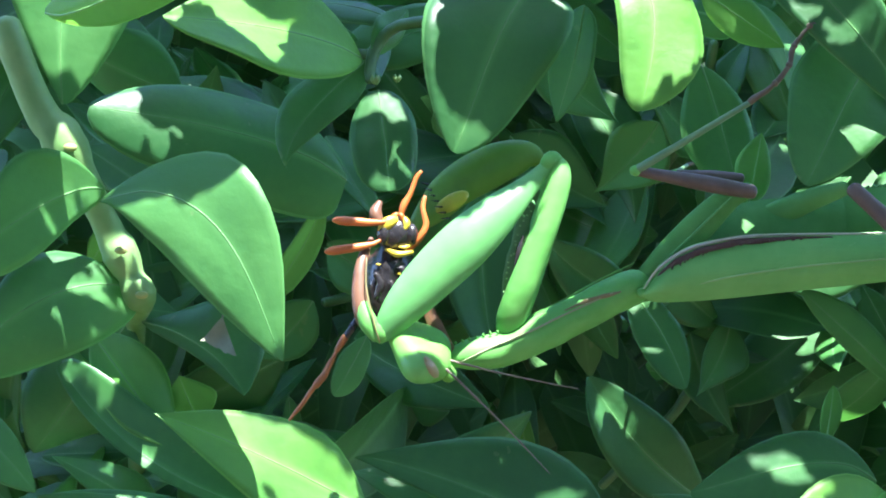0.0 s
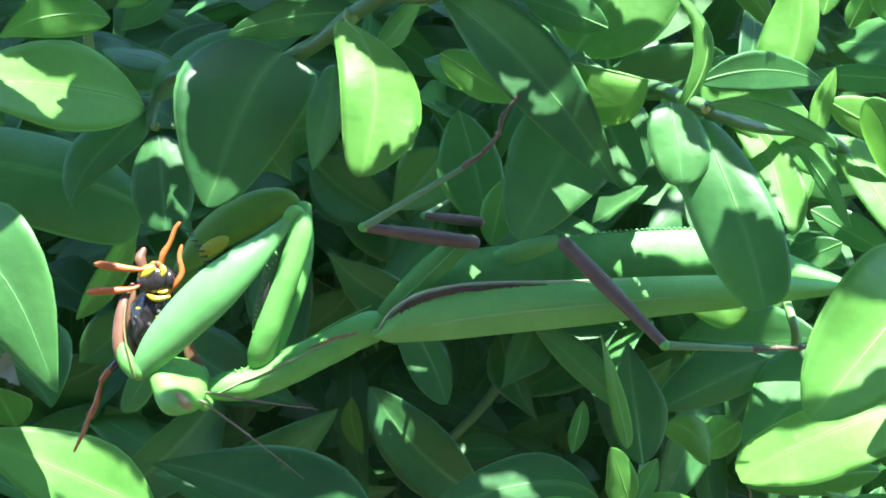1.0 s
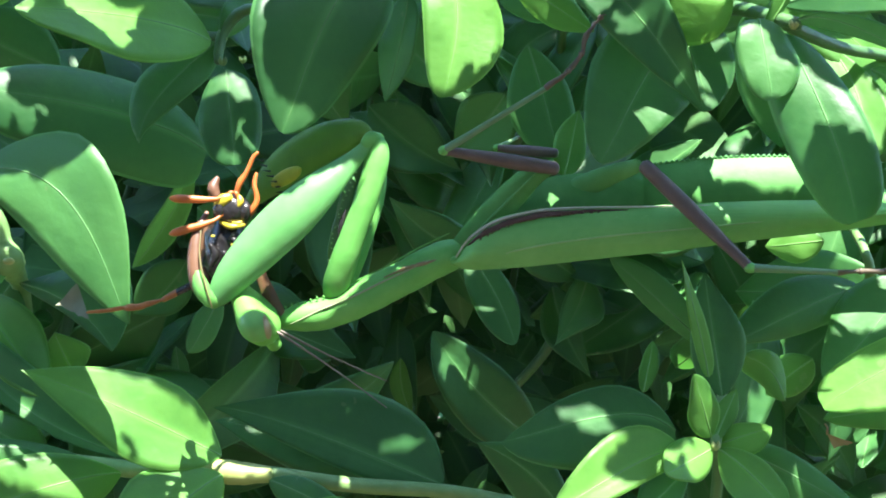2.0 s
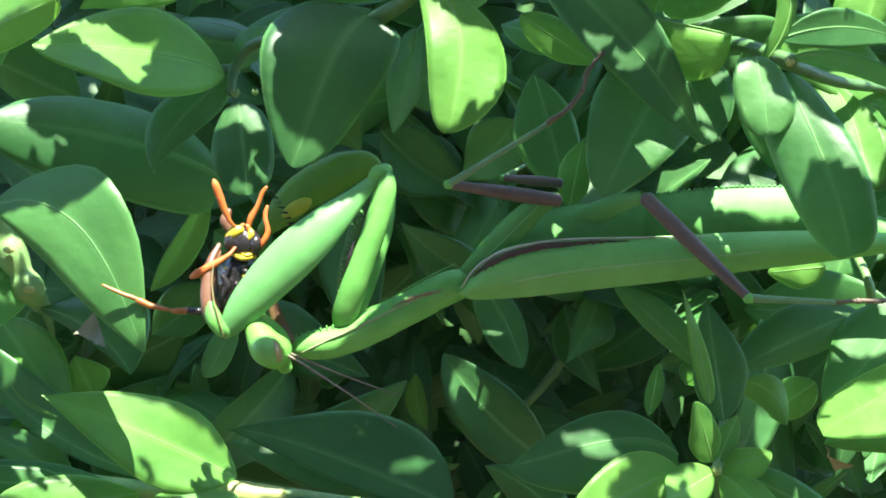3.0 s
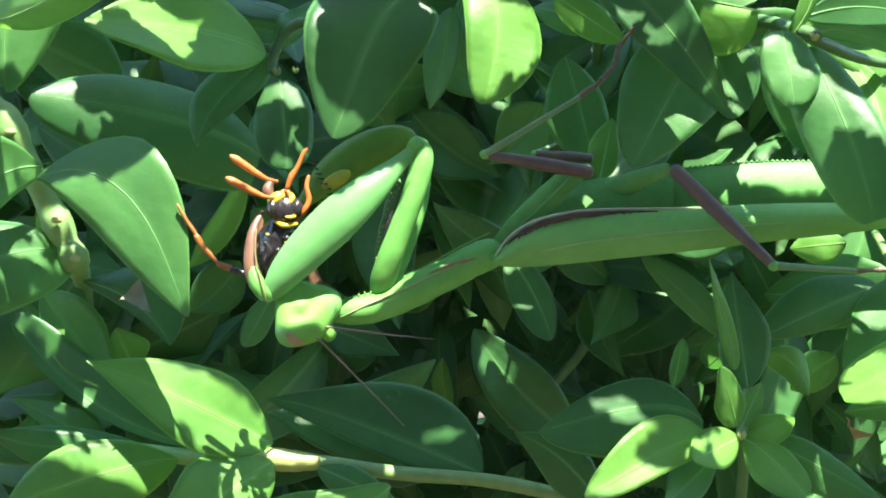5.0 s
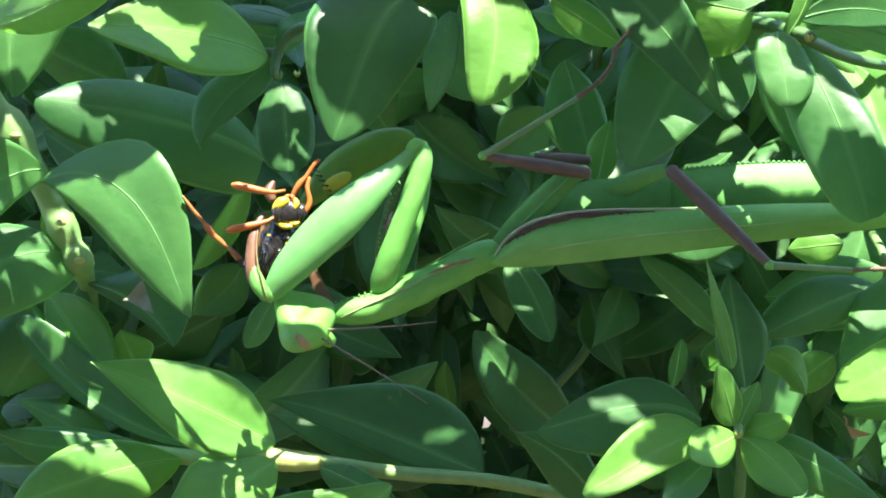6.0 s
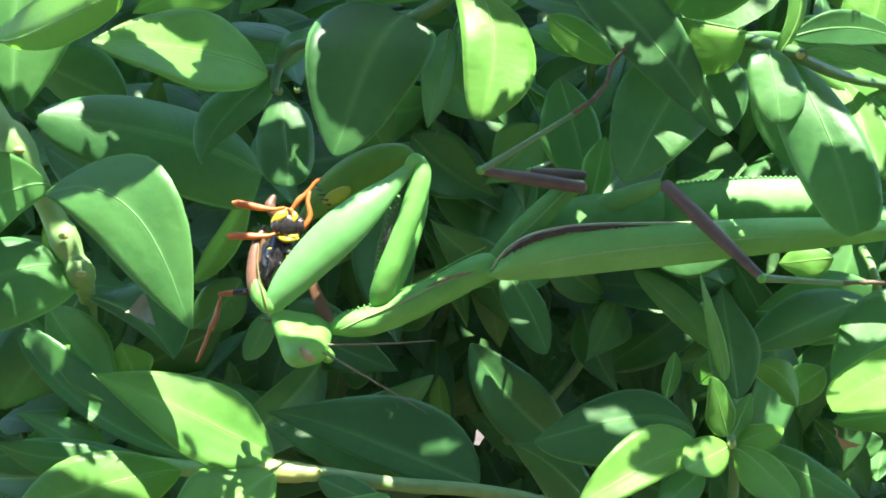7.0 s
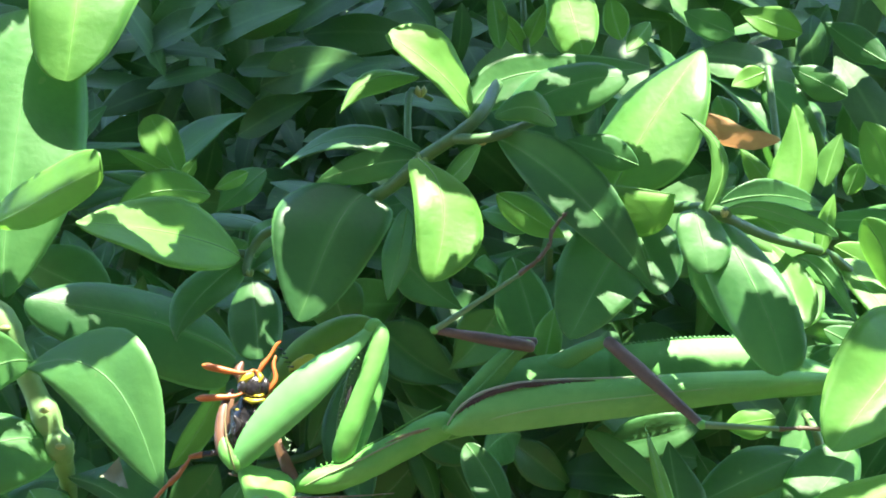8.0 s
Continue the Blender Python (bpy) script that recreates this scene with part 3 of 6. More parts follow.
leaf(shoot_rosette, (26.0, -1.0, -21.2), (20.3, -6.0, -23.2), young=True, left=(2.3, 0.47, 1.50), right=(2.5, 0.52, 1.30), sway=0.01, sway_at=0.30, fold=4, roll=-2)
leaf(shoot_rosette, (26.6, -1.0, -21.4), (32.5, -6.0, -26.9), young=True, left=(2.0, 0.57, 1.10), right=(3.1, 0.52, 1.60), sway=0.03, sway_at=0.35, fold=5, roll=-12)
leaf(shoot_rosette, (27.0, 1.0, -21.1), (32.1, -1.0, -19.0), young=True, left=(1.5, 0.38, 1.50), right=(2.2, 0.52, 1.20), sway=0.00, sway_at=0.30, roll=-26)
leaf(shoot_rosette, (25.3, -2.0, -13.6), (22.4, -3.0, -1.4), young=True, left=(0.8, 0.33, 1.70), right=(0.9, 0.30, 1.40), sway=-0.01, sway_at=0.30, roll=30)
leaf(shoot_rosette, (22.8, 4.0, -20.2), (4.0, 2.0, -20.9), left=(6.0, 0.28, 0.90), right=(3.4, 0.45, 1.80), sway=-0.11, sway_at=0.30, curl=0.06, roll=8)
leaf(shoot_rosette, (22.6, -2.0, -21.3), (8.5, -7.0, -26.9), young=True, left=(2.2, 0.40, 0.70), right=(3.8, 0.42, 1.40), sway=-0.06, sway_at=0.30, curl=0.05, fold=6, roll=6)
leaf(shoot_rosette, (28.9, 4.0, -22.0), (42.5, 0.0, -28.6), left=(2.1, 0.38, 1.60), right=(2.9, 0.45, 1.30), sway=0.02, sway_at=0.35, curl=0.04)
leaf(shoot_rosette, (43.8, 7.0, -4.6), (29.0, 4.0, -10.5), left=(2.6, 0.40, 1.70), right=(3.6, 0.52, 1.40), sway=-0.02, sway_at=0.30, curl=0.05)
leaf(shoot_rosette, (26.6, 6.0, -11.3), (15.9, 5.0, -1.3), left=(1.4, 0.50, 1.30), right=(2.2, 0.52, 1.30), sway=-0.02, sway_at=0.40, roll=-10)
# smaller and deeper leaves
leaf(shoot_twig, (-27.4, 13.0, 23.9), (-23.8, 16.0, 29.2), 3.5, roll=20, p=0.72, q=0.84)
leaf(shoot_twig, (-25.1, 15.0, 27.8), (-34.5, 18.0, 30.2), 2.5, roll=50, p=0.72, q=0.96, curl=0.1)
leaf(shoot_twig, (-51.3, 36.0, 22.4), (-65.3, 34.0, 28.9), 8.3, p=0.72, q=0.84, roll=-20)
leaf(shoot_thick, (-59.7, 28.0, -6.1), (-49.7, 24.0, -18.4), 7.6, young=True, p=0.72, q=0.84, roll=15)
leaf(shoot_thick, (-47.5, 27.0, -15.7), (-49.4, 25.0, -10.6), 5.4, young=True, p=0.72, q=1.08, roll=-20)
leaf(shoot_thick, (-57.0, 34.0, -4.6), (-68.8, 38.0, -20.2), 12.9, p=0.72, q=0.84)
leaf(shoot_thick, (-72.3, 12.0, -11.5), (-61.4, 9.0, -21.5), 5.5, p=0.72, q=0.84, curl=0.1)
leaf(shoot_thick, (-48.8, 15.0, -24.1), (-62.0, 12.0, -22.6), 4.5, p=0.72, q=0.96, sway=0.1)
leaf(shoot_thick, (-50.6, 30.0, 8.4), (-61.9, 33.0, 16.0), 6.7, p=0.72, q=0.84)
leaf(shoot_thick, (-56.5, 24.0, 6.6), (-59.9, 26.0, 1.6), 3.2, young=True, p=0.72, q=0.96)
leaf(shoot_low, (-27.8, 15.0, -26.3), (-41.0, 4.0, -35.0), 10.0, young=True, p=0.72, q=0.84, curl=0.08)
leaf(shoot_low, (-13.3, 12.0, -28.8), (-27.9, 8.0, -30.1), 6.3, young=True, p=0.72, q=0.84, curl=0.1, sway=0.15)
leaf(shoot_low, (-11.0, 24.0, -29.0), (-30.1, 26.0, -21.6), 6.9, p=0.8, q=1.08, sway=-0.08)
leaf(shoot_low, (-22.4, 16.0, -27.1), (-12.6, 12.0, -31.0), 4.1, p=0.72, q=0.96)
leaf(shoot_inner, (11.1, 31.0, -25.5), (-3.3, 26.0, -10.6), 8.6, p=0.85, q=0.78, curl=0.05, fold=14, sway=0.07)
leaf(shoot_inner, (1.0, 20.0, -1.2), (6.2, 17.0, -11.4), left=(2.2, 0.45, 1.20), right=(2.9, 0.50, 1.20), sway=0.03)
leaf(shoot_inner, (-14.5, 34.0, 11.7), (-13.1, 30.0, -10.9), 8.9, p=0.85, q=1.09, fold=14, sway=-0.07)
leaf(shoot_inner, (-11.6, 37.0, 18.0), (0.7, 39.0, 9.6), 9.1, p=0.85, q=1.4, fold=14, sway=-0.07)
leaf(shoot_inner, (3.3, 34.0, -1.8), (-8.7, 29.0, 5.9), 6.6, p=0.85, q=1.25, fold=14, sway=0.07)
leaf(shoot_inner, (-41.6, 34.0, -2.8), (-32.7, 30.0, 11.6), 3.8, young=True, p=0.85, q=1.25, roll=30, fold=14, sway=-0.07)
leaf(shoot_inner, (-28.1, 16.0, -5.9), (-31.2, 14.0, -12.2), 3.4, p=0.72, q=0.6)
leaf(shoot_inner, (-35.4, 38.0, -2.0), (-42.7, 40.0, -9.0), 7.2, p=0.85, q=1.09, fold=14, sway=0.07)
leaf(shoot_inner, (-33.6, 36.0, 4.9), (-24.6, 38.0, 0.4), 7.2, p=0.85, q=1.09, fold=14, sway=-0.07)
leaf(shoot_inner, (18.5, 54.0, -4.3), (13.5, 52.0, -14.1), 6.3, p=0.85, q=1.56, fold=14, sway=0.07)
leaf(shoot_inner, (13.9, 58.0, -6.1), (19.6, 56.0, -19.4), 6.1, p=0.85, q=1.56, fold=14, sway=-0.07)
leaf(shoot_inner, (-18.2, 32.0, 24.3), (-13.8, 36.0, 14.9), 8.3, p=0.85, q=1.56, fold=14, sway=-0.07)
leaf(shoot_inner, (-9.2, 30.0, 28.5), (1.3, 34.0, 19.3), 7.6, p=0.85, q=1.56, fold=14, sway=-0.07)
leaf(shoot_inner, (5.7, 32.0, 19.1), (-1.6, 36.0, 11.1), 8.3, p=0.85, q=1.56, fold=14, sway=0.07)
leaf(shoot_inner, (7.5, 14.0, 22.9), (10.8, 12.0, 9.9), 7.4, p=0.72, q=0.6)
leaf(shoot_inner, (11.1, 8.0, 7.7), (12.8, 9.0, 15.3), 3.8, young=True, p=0.72, q=0.96)
leaf(shoot_inner, (-27.0, 64.0, -22.0), (-28.7, 64.0, -16.8), 4.4, p=0.85, q=1.09, fold=14, sway=0.07)
leaf(shoot_inner, (-8.0, 66.0, -16.9), (-6.2, 66.0, -25.6), 3.3, young=True, p=0.85, q=1.09, fold=14, sway=-0.07)
leaf(shoot_inner, (-18.3, 64.0, -16.8), (-23.8, 67.0, -15.3), 4.4, p=0.85, q=1.09, fold=14, sway=0.07)
leaf(shoot_arching, (12.8, -5.0, 35.3), (5.3, -8.0, 35.7), 3.8, p=0.72, q=0.6, sway=-0.2, curl=0.2)
leaf(shoot_arching, (-4.6, 9.0, 46.8), (-14.9, 7.0, 41.4), 3.0, young=True, p=0.72, q=1.08, sway=-0.18, roll=30)
leaf(shoot_arching, (-3.6, 0.0, 33.4), (-22.0, 2.0, 32.1), 3.6, p=0.72, q=0.84, roll=35, sway=-0.12, curl=0.1)
leaf(shoot_arching, (-3.6, -1.0, 32.4), (-17.4, 1.0, 30.2), 4.5, p=0.72, q=0.96, sway=-0.05)
leaf(shoot_arching, (-0.9, -4.0, 28.4), (3.9, -2.0, 34.4), 2.7, young=True, p=0.72, q=1.08, roll=20)
leaf(shoot_arching, (22.9, -3.0, 30.6), (14.1, -5.0, 33.4), 4.2, p=0.72, q=0.84)
leaf(shoot_arching, (15.6, -8.0, 27.2), (26.0, -12.0, 24.6), young=True, left=(2.2, 0.50, 1.00), right=(3.2, 0.60, 0.90), fold=-45, roll=-45)
leaf(shoot_arching, (5.4, 2.0, 28.4), (14.0, 4.0, 23.2), 4.2, young=True, p=0.72, q=0.96)
leaf(shoot_arching, (-6.1, 4.0, 27.3), (-9.0, 6.0, 15.9), 4.2, p=0.72, q=1.08, roll=45)
leaf(shoot_arching, (10.5, 6.0, 26.0), (3.3, 10.0, 28.6), 4.3, p=0.72, q=0.96)
leaf(shoot_arching, (14.9, 20.0, 67.0), (18.2, 16.0, 52.2), 7.5, young=True, p=0.72, q=0.6)
leaf(shoot_arching, (5.5, 20.0, 63.7), (6.5, 18.0, 54.0), 3.0, young=True, p=0.72, q=0.6)
leaf(shoot_right, (32.2, -6.0, 24.8), (46.3, -2.0, 25.0), 4.2, p=0.72, q=0.96, sway=0.1)
leaf(shoot_right, (30.2, 4.0, 24.8), (34.8, 6.0, 10.9), 5.6, p=0.72, q=0.84)
leaf(shoot_right, (44.7, -2.0, 19.1), (46.7, -3.0, 26.6), 2.3, young=True, p=0.72, q=0.96)
leaf(shoot_right, (56.4, 0.0, 13.5), (50.3, -3.0, 23.4), 5.7, young=True, p=0.72, q=0.6)
leaf(shoot_right, (46.9, 8.0, 11.6), (56.2, 6.0, 6.3), 3.8, p=0.72, q=0.96)
leaf(shoot_right, (43.6, 6.0, 11.3), (46.8, 8.0, 19.3), 3.8, young=True, p=0.72, q=0.96)
leaf(shoot_right, (58.4, 10.0, 26.2), (48.1, 14.0, 27.3), 3.4, p=0.72, q=0.96)
leaf(shoot_right, (50.9, 16.0, 24.2), (61.4, 18.0, 19.7), 4.7, young=True, p=0.72, q=0.96)
leaf(shoot_right, (42.7, 5.0, 26.2), (38.4, 5.0, 28.1), 3.8, p=0.72, q=0.84)
leaf(shoot_right, (49.8, 4.0, 5.6), (43.3, 6.0, 8.7), 3.5, p=0.72, q=0.84)
leaf(shoot_outer, (49.4, 6.0, -3.2), (38.7, 2.0, -14.6), 8.3, p=0.72, q=0.84)
leaf(shoot_outer, (54.7, 7.0, -17.6), (39.4, 6.0, -19.0), 4.9, young=True, p=0.72, q=0.84)
leaf(shoot_outer, (48.8, 2.0, 8.1), (42.9, 4.0, 5.6), 3.7, p=0.72, q=0.84)
leaf(shoot_outer, (49.0, 4.0, -23.8), (55.8, 0.0, -19.4), 5.6, p=0.72, q=0.84)
leaf(shoot_outer, (55.9, 2.0, -24.7), (46.6, -3.0, -18.1), 3.0, young=True, p=0.72, q=0.96)
leaf(shoot_rosette, (27.5, 2.0, -16.0), (25.7, 3.0, -2.7), 5.9, p=0.7, q=1.08)
leaf(shoot_rosette, (36.1, 10.0, -17.4), (31.1, 8.0, -12.2), 3.8, young=True, p=0.72, q=0.5, sway=-0.15, roll=15)
leaf(shoot_rosette, (26.3, 0.0, -20.6), (29.1, 2.0, -15.3), 2.5, young=True, p=0.72, q=0.84)
leaf(shoot_rosette, (11.6, 12.0, -30.8), (1.4, 10.0, -22.0), 5.9, p=0.72, q=1.08, sway=-0.08)
leaf(shoot_rosette, (23.1, 0.0, -24.0), (17.5, -4.0, -28.4), 4.4, p=0.72, q=0.84)
leaf(shoot_rosette, (21.0, 16.0, -17.0), (22.4, 18.0, -11.2), young=True, left=(1.0, 0.45, 1.40), right=(1.2, 0.50, 1.40))
leaf(shoot_rosette, (40.2, 14.0, -13.0), (35.2, 16.0, -17.3), 4.8, young=True, p=0.72, q=0.84)
leaf(shoot_rosette, (40.5, 10.0, 0.6), (34.3, 12.0, -0.1), 4.0, young=True, p=0.72, q=0.84)
leaf(shoot_sprout, (-41.3, 36.0, 40.2), (-46.0, 34.0, 50.2), 5.9, young=True, p=0.8, q=0.45)
leaf(shoot_sprout, (-41.3, 35.0, 40.3), (-50.3, 32.0, 44.4), 2.7, young=True, p=0.72, q=0.96)
leaf(shoot_sprout, (-41.1, 35.0, 39.6), (-52.7, 31.0, 40.7), 2.4, p=0.72, q=0.96, roll=30)
leaf(shoot_sprout, (-40.9, 35.0, 40.3), (-38.8, 34.0, 43.1), 2.1, young=True, p=0.72, q=0.96)
leaf(shoot_sprout, (-34.5, 22.0, 34.4), (-46.8, 18.0, 31.8), 5.9, young=True, p=0.72, q=0.96, sway=-0.08)
leaf(shoot_sprout, (-27.9, 30.0, 40.2), (-34.5, 28.0, 33.7), 4.9, p=0.72, q=1.08, roll=20)
leaf(shoot_sprout, (-30.1, 28.0, 39.3), (-34.6, 26.0, 36.3), 2.4, young=True, p=0.72, q=0.96)
leaf(shoot_sunlit, (46.6, 34.0, 55.3), (41.4, 33.0, 53.0), 3.4, young=True, p=0.72, q=0.96)
leaf(shoot_sunlit, (46.8, 30.0, 35.2), (41.5, 30.0, 42.3), 3.2, young=True, p=0.72, q=0.96)
leaf(shoot_sunlit, (47.6, 30.0, 34.7), (43.1, 31.0, 39.3), 2.4, young=True, p=0.72, q=0.96)
leaf(shoot_sunlit, (52.9, 28.0, 35.8), (55.6, 27.0, 43.5), 3.6, young=True, p=0.72, q=0.96)
leaf(shoot_sunlit, (55.6, 26.0, 33.9), (57.1, 24.0, 37.9), 3.1, young=True, p=0.72, q=0.6)
leaf(shoot_sunlit, (61.1, 20.0, 33.5), (56.6, 18.0, 42.3), 6.0, young=True, p=0.72, q=0.84)
leaf(shoot_sunlit, (60.1, 40.0, 53.3), (52.2, 42.0, 58.7), 5.0, p=0.72, q=0.96)
leaf(shoot_sunlit, (54.3, 42.0, 64.3), (45.2, 44.0, 69.0), 5.1, young=True, p=0.72, q=0.96)
leaf(shoot_sunlit, (65.8, 38.0, 58.0), (57.5, 40.0, 65.3), 5.0, p=0.72, q=0.96)
leaf(shoot_sunlit, (42.7, 36.0, 62.2), (35.4, 38.0, 66.8), 4.9, p=0.72, q=0.96)
leaf(shoot_sunlit, (24.4, 26.0, 57.9), (23.0, 26.0, 64.9), 3.9, young=True, p=0.72, q=0.96)
leaf(shoot_sunlit, (28.9, 28.0, 61.2), (25.2, 26.0, 56.1), 3.1, young=True, p=0.72, q=0.96)
leaf(shoot_sunlit, (10.1, 20.0, 54.0), (6.4, 18.0, 59.9), 2.7, young=True, p=0.72, q=0.96)
leaf(shoot_sunlit, (10.3, 20.0, 54.6), (13.0, 18.0, 60.6), 3.0, young=True, p=0.72, q=0.96)
leaf(shoot_sunlit, (36.6, 18.0, 46.3), (38.6, 18.0, 40.6), 3.8, p=0.72, q=0.96)


# ---- sun patches: openings left in the unseen leaves added above the view ----
OPENINGS = []


def opening(*corners):
    """Corners (x, z) of one shaft of sun, where it crosses the plane y = 0."""
    OPENINGS.append(np.array(corners, float))


opening((-47.5, 26.8), (-45.1, 29.5), (-42.6, 34.1), (-37.6, 40.2), (-32.5, 45.4), (-33.2, 42.5), (-33.9, 39.7), (-35.0, 35.5), (-36.1, 31.1), (-36.8, 25.7), (-37.0, 30.2), (-39.6, 31.0), (-42.1, 31.8), (-43.8, 33.2), (-45.5, 34.6), (-46.3, 35.8))
opening((-54.2, 49.9), (-52.4, 51.7), (-50.6, 53.7), (-49.0, 55.0), (-47.4, 54.6), (-47.7, 51.5), (-47.9, 49.4), (-48.8, 47.4), (-49.7, 46.3), (-51.5, 46.2), (-53.3, 46.4), (-53.8, 47.9))
opening((-46.5, 50.6), (-45.7, 46.1), (-44.6, 46.6), (-43.5, 51.0), (-42.5, 50.3), (-43.3, 49.8), (-44.0, 49.2), (-45.3, 49.9))
opening((-62.3, 64.3), (-60.3, 69.3), (-58.3, 77.2), (-56.0, 83.0), (-53.8, 87.2), (-49.9, 84.0), (-46.0, 82.4), (-45.7, 78.6), (-45.5, 72.2), (-46.1, 65.7), (-46.7, 59.8), (-48.0, 55.7), (-49.1, 54.2), (-52.8, 50.9), (-56.5, 47.5), (-58.7, 46.2), (-61.0, 45.1), (-61.7, 52.8))
opening((-54.8, 73.8), (-46.8, 80.4), (-38.6, 87.2), (-40.6, 79.1), (-42.4, 74.0), (-43.9, 70.9), (-45.4, 68.2), (-47.2, 67.1), (-49.1, 66.5), (-50.3, 66.5), (-51.5, 66.7), (-53.2, 70.3))
opening((-58.6, 16.9), (-56.0, 15.3), (-53.4, 12.7), (-50.8, 10.5), (-48.3, 7.3), (-47.2, 3.5), (-45.7, 12.6), (-47.1, 2.2), (-48.2, 1.3), (-50.7, 3.7), (-53.2, 7.4), (-55.9, 13.1))
opening((-56.3, 33.5), (-55.5, 32.4), (-54.6, 31.7), (-53.0, 32.0), (-51.6, 20.2), (-52.1, 27.9), (-52.9, 26.3), (-55.0, 24.0), (-57.1, 22.2), (-56.7, 30.6))
opening((-25.4, 42.4), (-24.8, 43.8), (-24.1, 45.2), (-22.7, 45.6), (-21.3, 45.9), (-20.6, 44.2), (-19.9, 41.8), (-20.6, 41.0), (-21.2, 40.3), (-23.2, 40.3), (-25.2, 41.1), (-25.3, 41.8))
opening((-24.7, 31.4), (-24.1, 31.6), (-23.4, 32.1), (-22.3, 31.8), (-21.2, 31.7), (-20.9, 31.1), (-20.6, 30.4), (-21.7, 30.3), (-22.7, 30.5), (-23.7, 30.6))
opening((-21.5, 24.4), (-22.0, 19.6), (-22.3, 16.5), (-22.4, 14.4), (-22.4, 12.7), (-21.6, 11.4), (-20.9, 10.2), (-19.7, 10.2), (-18.5, 10.6), (-16.9, 10.6), (-15.2, 11.0), (-16.5, 9.3), (-17.8, 7.9), (-18.8, 7.7), (-19.7, 7.5), (-20.6, 7.5), (-21.6, 7.3), (-22.3, 8.8), (-22.9, 10.5), (-23.3, 12.7), (-23.7, 14.7), (-23.2, 17.9), (-22.6, 21.8), (-22.0, 24.1))
opening((-8.1, 13.2), (-7.7, 13.2), (-7.4, 13.2), (-5.8, 10.4), (-4.0, 8.5), (-1.6, 7.7), (0.9, 7.7), (1.0, 6.5), (1.1, 4.5), (-0.6, 0.0), (-2.1, -3.5), (-2.5, -2.8), (-2.8, -2.0), (-3.6, -2.5), (-4.4, -2.8), (-4.6, -4.5), (-4.8, -6.0), (-5.9, -5.6), (-7.0, -5.7), (-7.4, -4.3), (-7.8, -2.8), (-8.2, 2.9))
opening((3.7, 26.7), (6.4, 32.5), (8.2, 32.3), (9.9, 32.0), (11.6, 31.5), (9.7, 31.6), (6.5, 24.2), (5.3, 24.6), (4.0, 24.9), (3.9, 25.8))
opening((7.0, 7.1), (8.0, 7.1), (9.0, 6.8), (11.9, 4.1), (14.8, 1.7), (12.4, 1.5), (11.0, 6.1), (10.5, 6.3), (9.0, 1.6), (8.8, 8.6))
opening((21.0, 27.8), (21.9, 27.3), (21.0, 18.4), (21.9, 17.1), (22.9, 15.9), (21.9, 14.9), (21.0, 13.9), (20.8, 14.9), (20.6, 15.8), (19.9, 17.5))
opening((23.3, 10.8), (24.0, 11.1), (25.7, 16.1), (26.1, 15.2), (25.7, 10.5), (25.6, 14.1), (24.6, 13.9), (24.5, 14.5))
opening((17.2, -4.2), (18.3, -3.3), (22.4, 11.0), (19.4, -4.3), (19.7, -4.9), (18.5, -4.4))
opening((9.4, 30.2), (9.8, 30.5), (10.2, 30.7), (11.6, 29.0), (13.0, 27.3), (11.7, 27.2), (10.5, 27.1), (10.0, 28.7))
opening((20.7, 9.0), (23.3, 9.9), (25.8, 10.9), (28.4, 11.3), (30.9, 11.6), (33.7, 11.6), (36.1, 10.3), (36.9, 7.9), (37.5, 4.6), (38.3, 4.6), (38.8, 3.6), (36.4, 4.0), (33.9, 4.3), (30.5, 5.1), (27.1, 6.1), (23.9, 7.4))
opening((26.7, -11.4), (27.4, -14.2), (28.2, -17.0), (29.2, -18.0), (30.1, -19.1), (31.5, -21.0), (32.9, -22.7), (32.6, -26.4), (32.5, -29.5), (30.7, -27.6), (29.0, -24.8), (26.9, -21.4), (24.4, -19.6), (25.4, -18.2), (26.0, -18.3), (26.4, -16.6), (26.8, -14.5), (26.7, -13.0))
opening((21.1, -10.1), (22.2, -9.5), (23.3, -8.7), (23.8, -11.0), (24.3, -13.4), (25.3, -15.5), (26.3, -17.1), (25.7, -18.4), (25.1, -19.6), (23.8, -19.9), (22.6, -19.7), (21.8, -18.5), (21.0, -17.2), (21.0, -13.9))
opening((29.8, 15.0), (32.8, 15.3), (36.1, 17.4), (38.6, 18.1), (41.1, 19.0), (43.4, 20.1), (44.5, 16.5), (46.4, 10.0), (51.8, 16.2), (50.9, 3.9), (54.1, 5.9), (51.5, 10.0), (47.9, 10.9), (46.1, 12.9), (42.4, 8.1), (39.4, 9.4), (36.5, 10.7), (33.9, 11.3), (31.2, 11.8), (31.2, 16.5))
opening((35.9, 11.5), (37.1, 11.5), (38.1, 10.4), (39.4, 4.9), (40.3, -1.4), (39.5, -4.2), (38.5, -7.5), (38.3, -4.2), (38.2, -0.7), (37.0, 5.4))
opening((-10.5, 30.7), (-7.1, 31.1), (-3.6, 31.5), (-1.8, 31.3), (-0.0, 31.1), (0.2, 27.8), (0.6, 25.1), (-2.5, 23.4), (-5.3, 22.9), (-7.6, 24.0), (-9.7, 25.9), (-10.1, 28.0))
opening((3.3, 43.5), (3.9, 45.4), (4.7, 48.4), (7.4, 50.3), (10.2, 52.3), (13.6, 53.9), (16.8, 54.8), (16.3, 54.4), (15.7, 53.6), (11.5, 48.1), (7.8, 45.6), (5.5, 44.0))
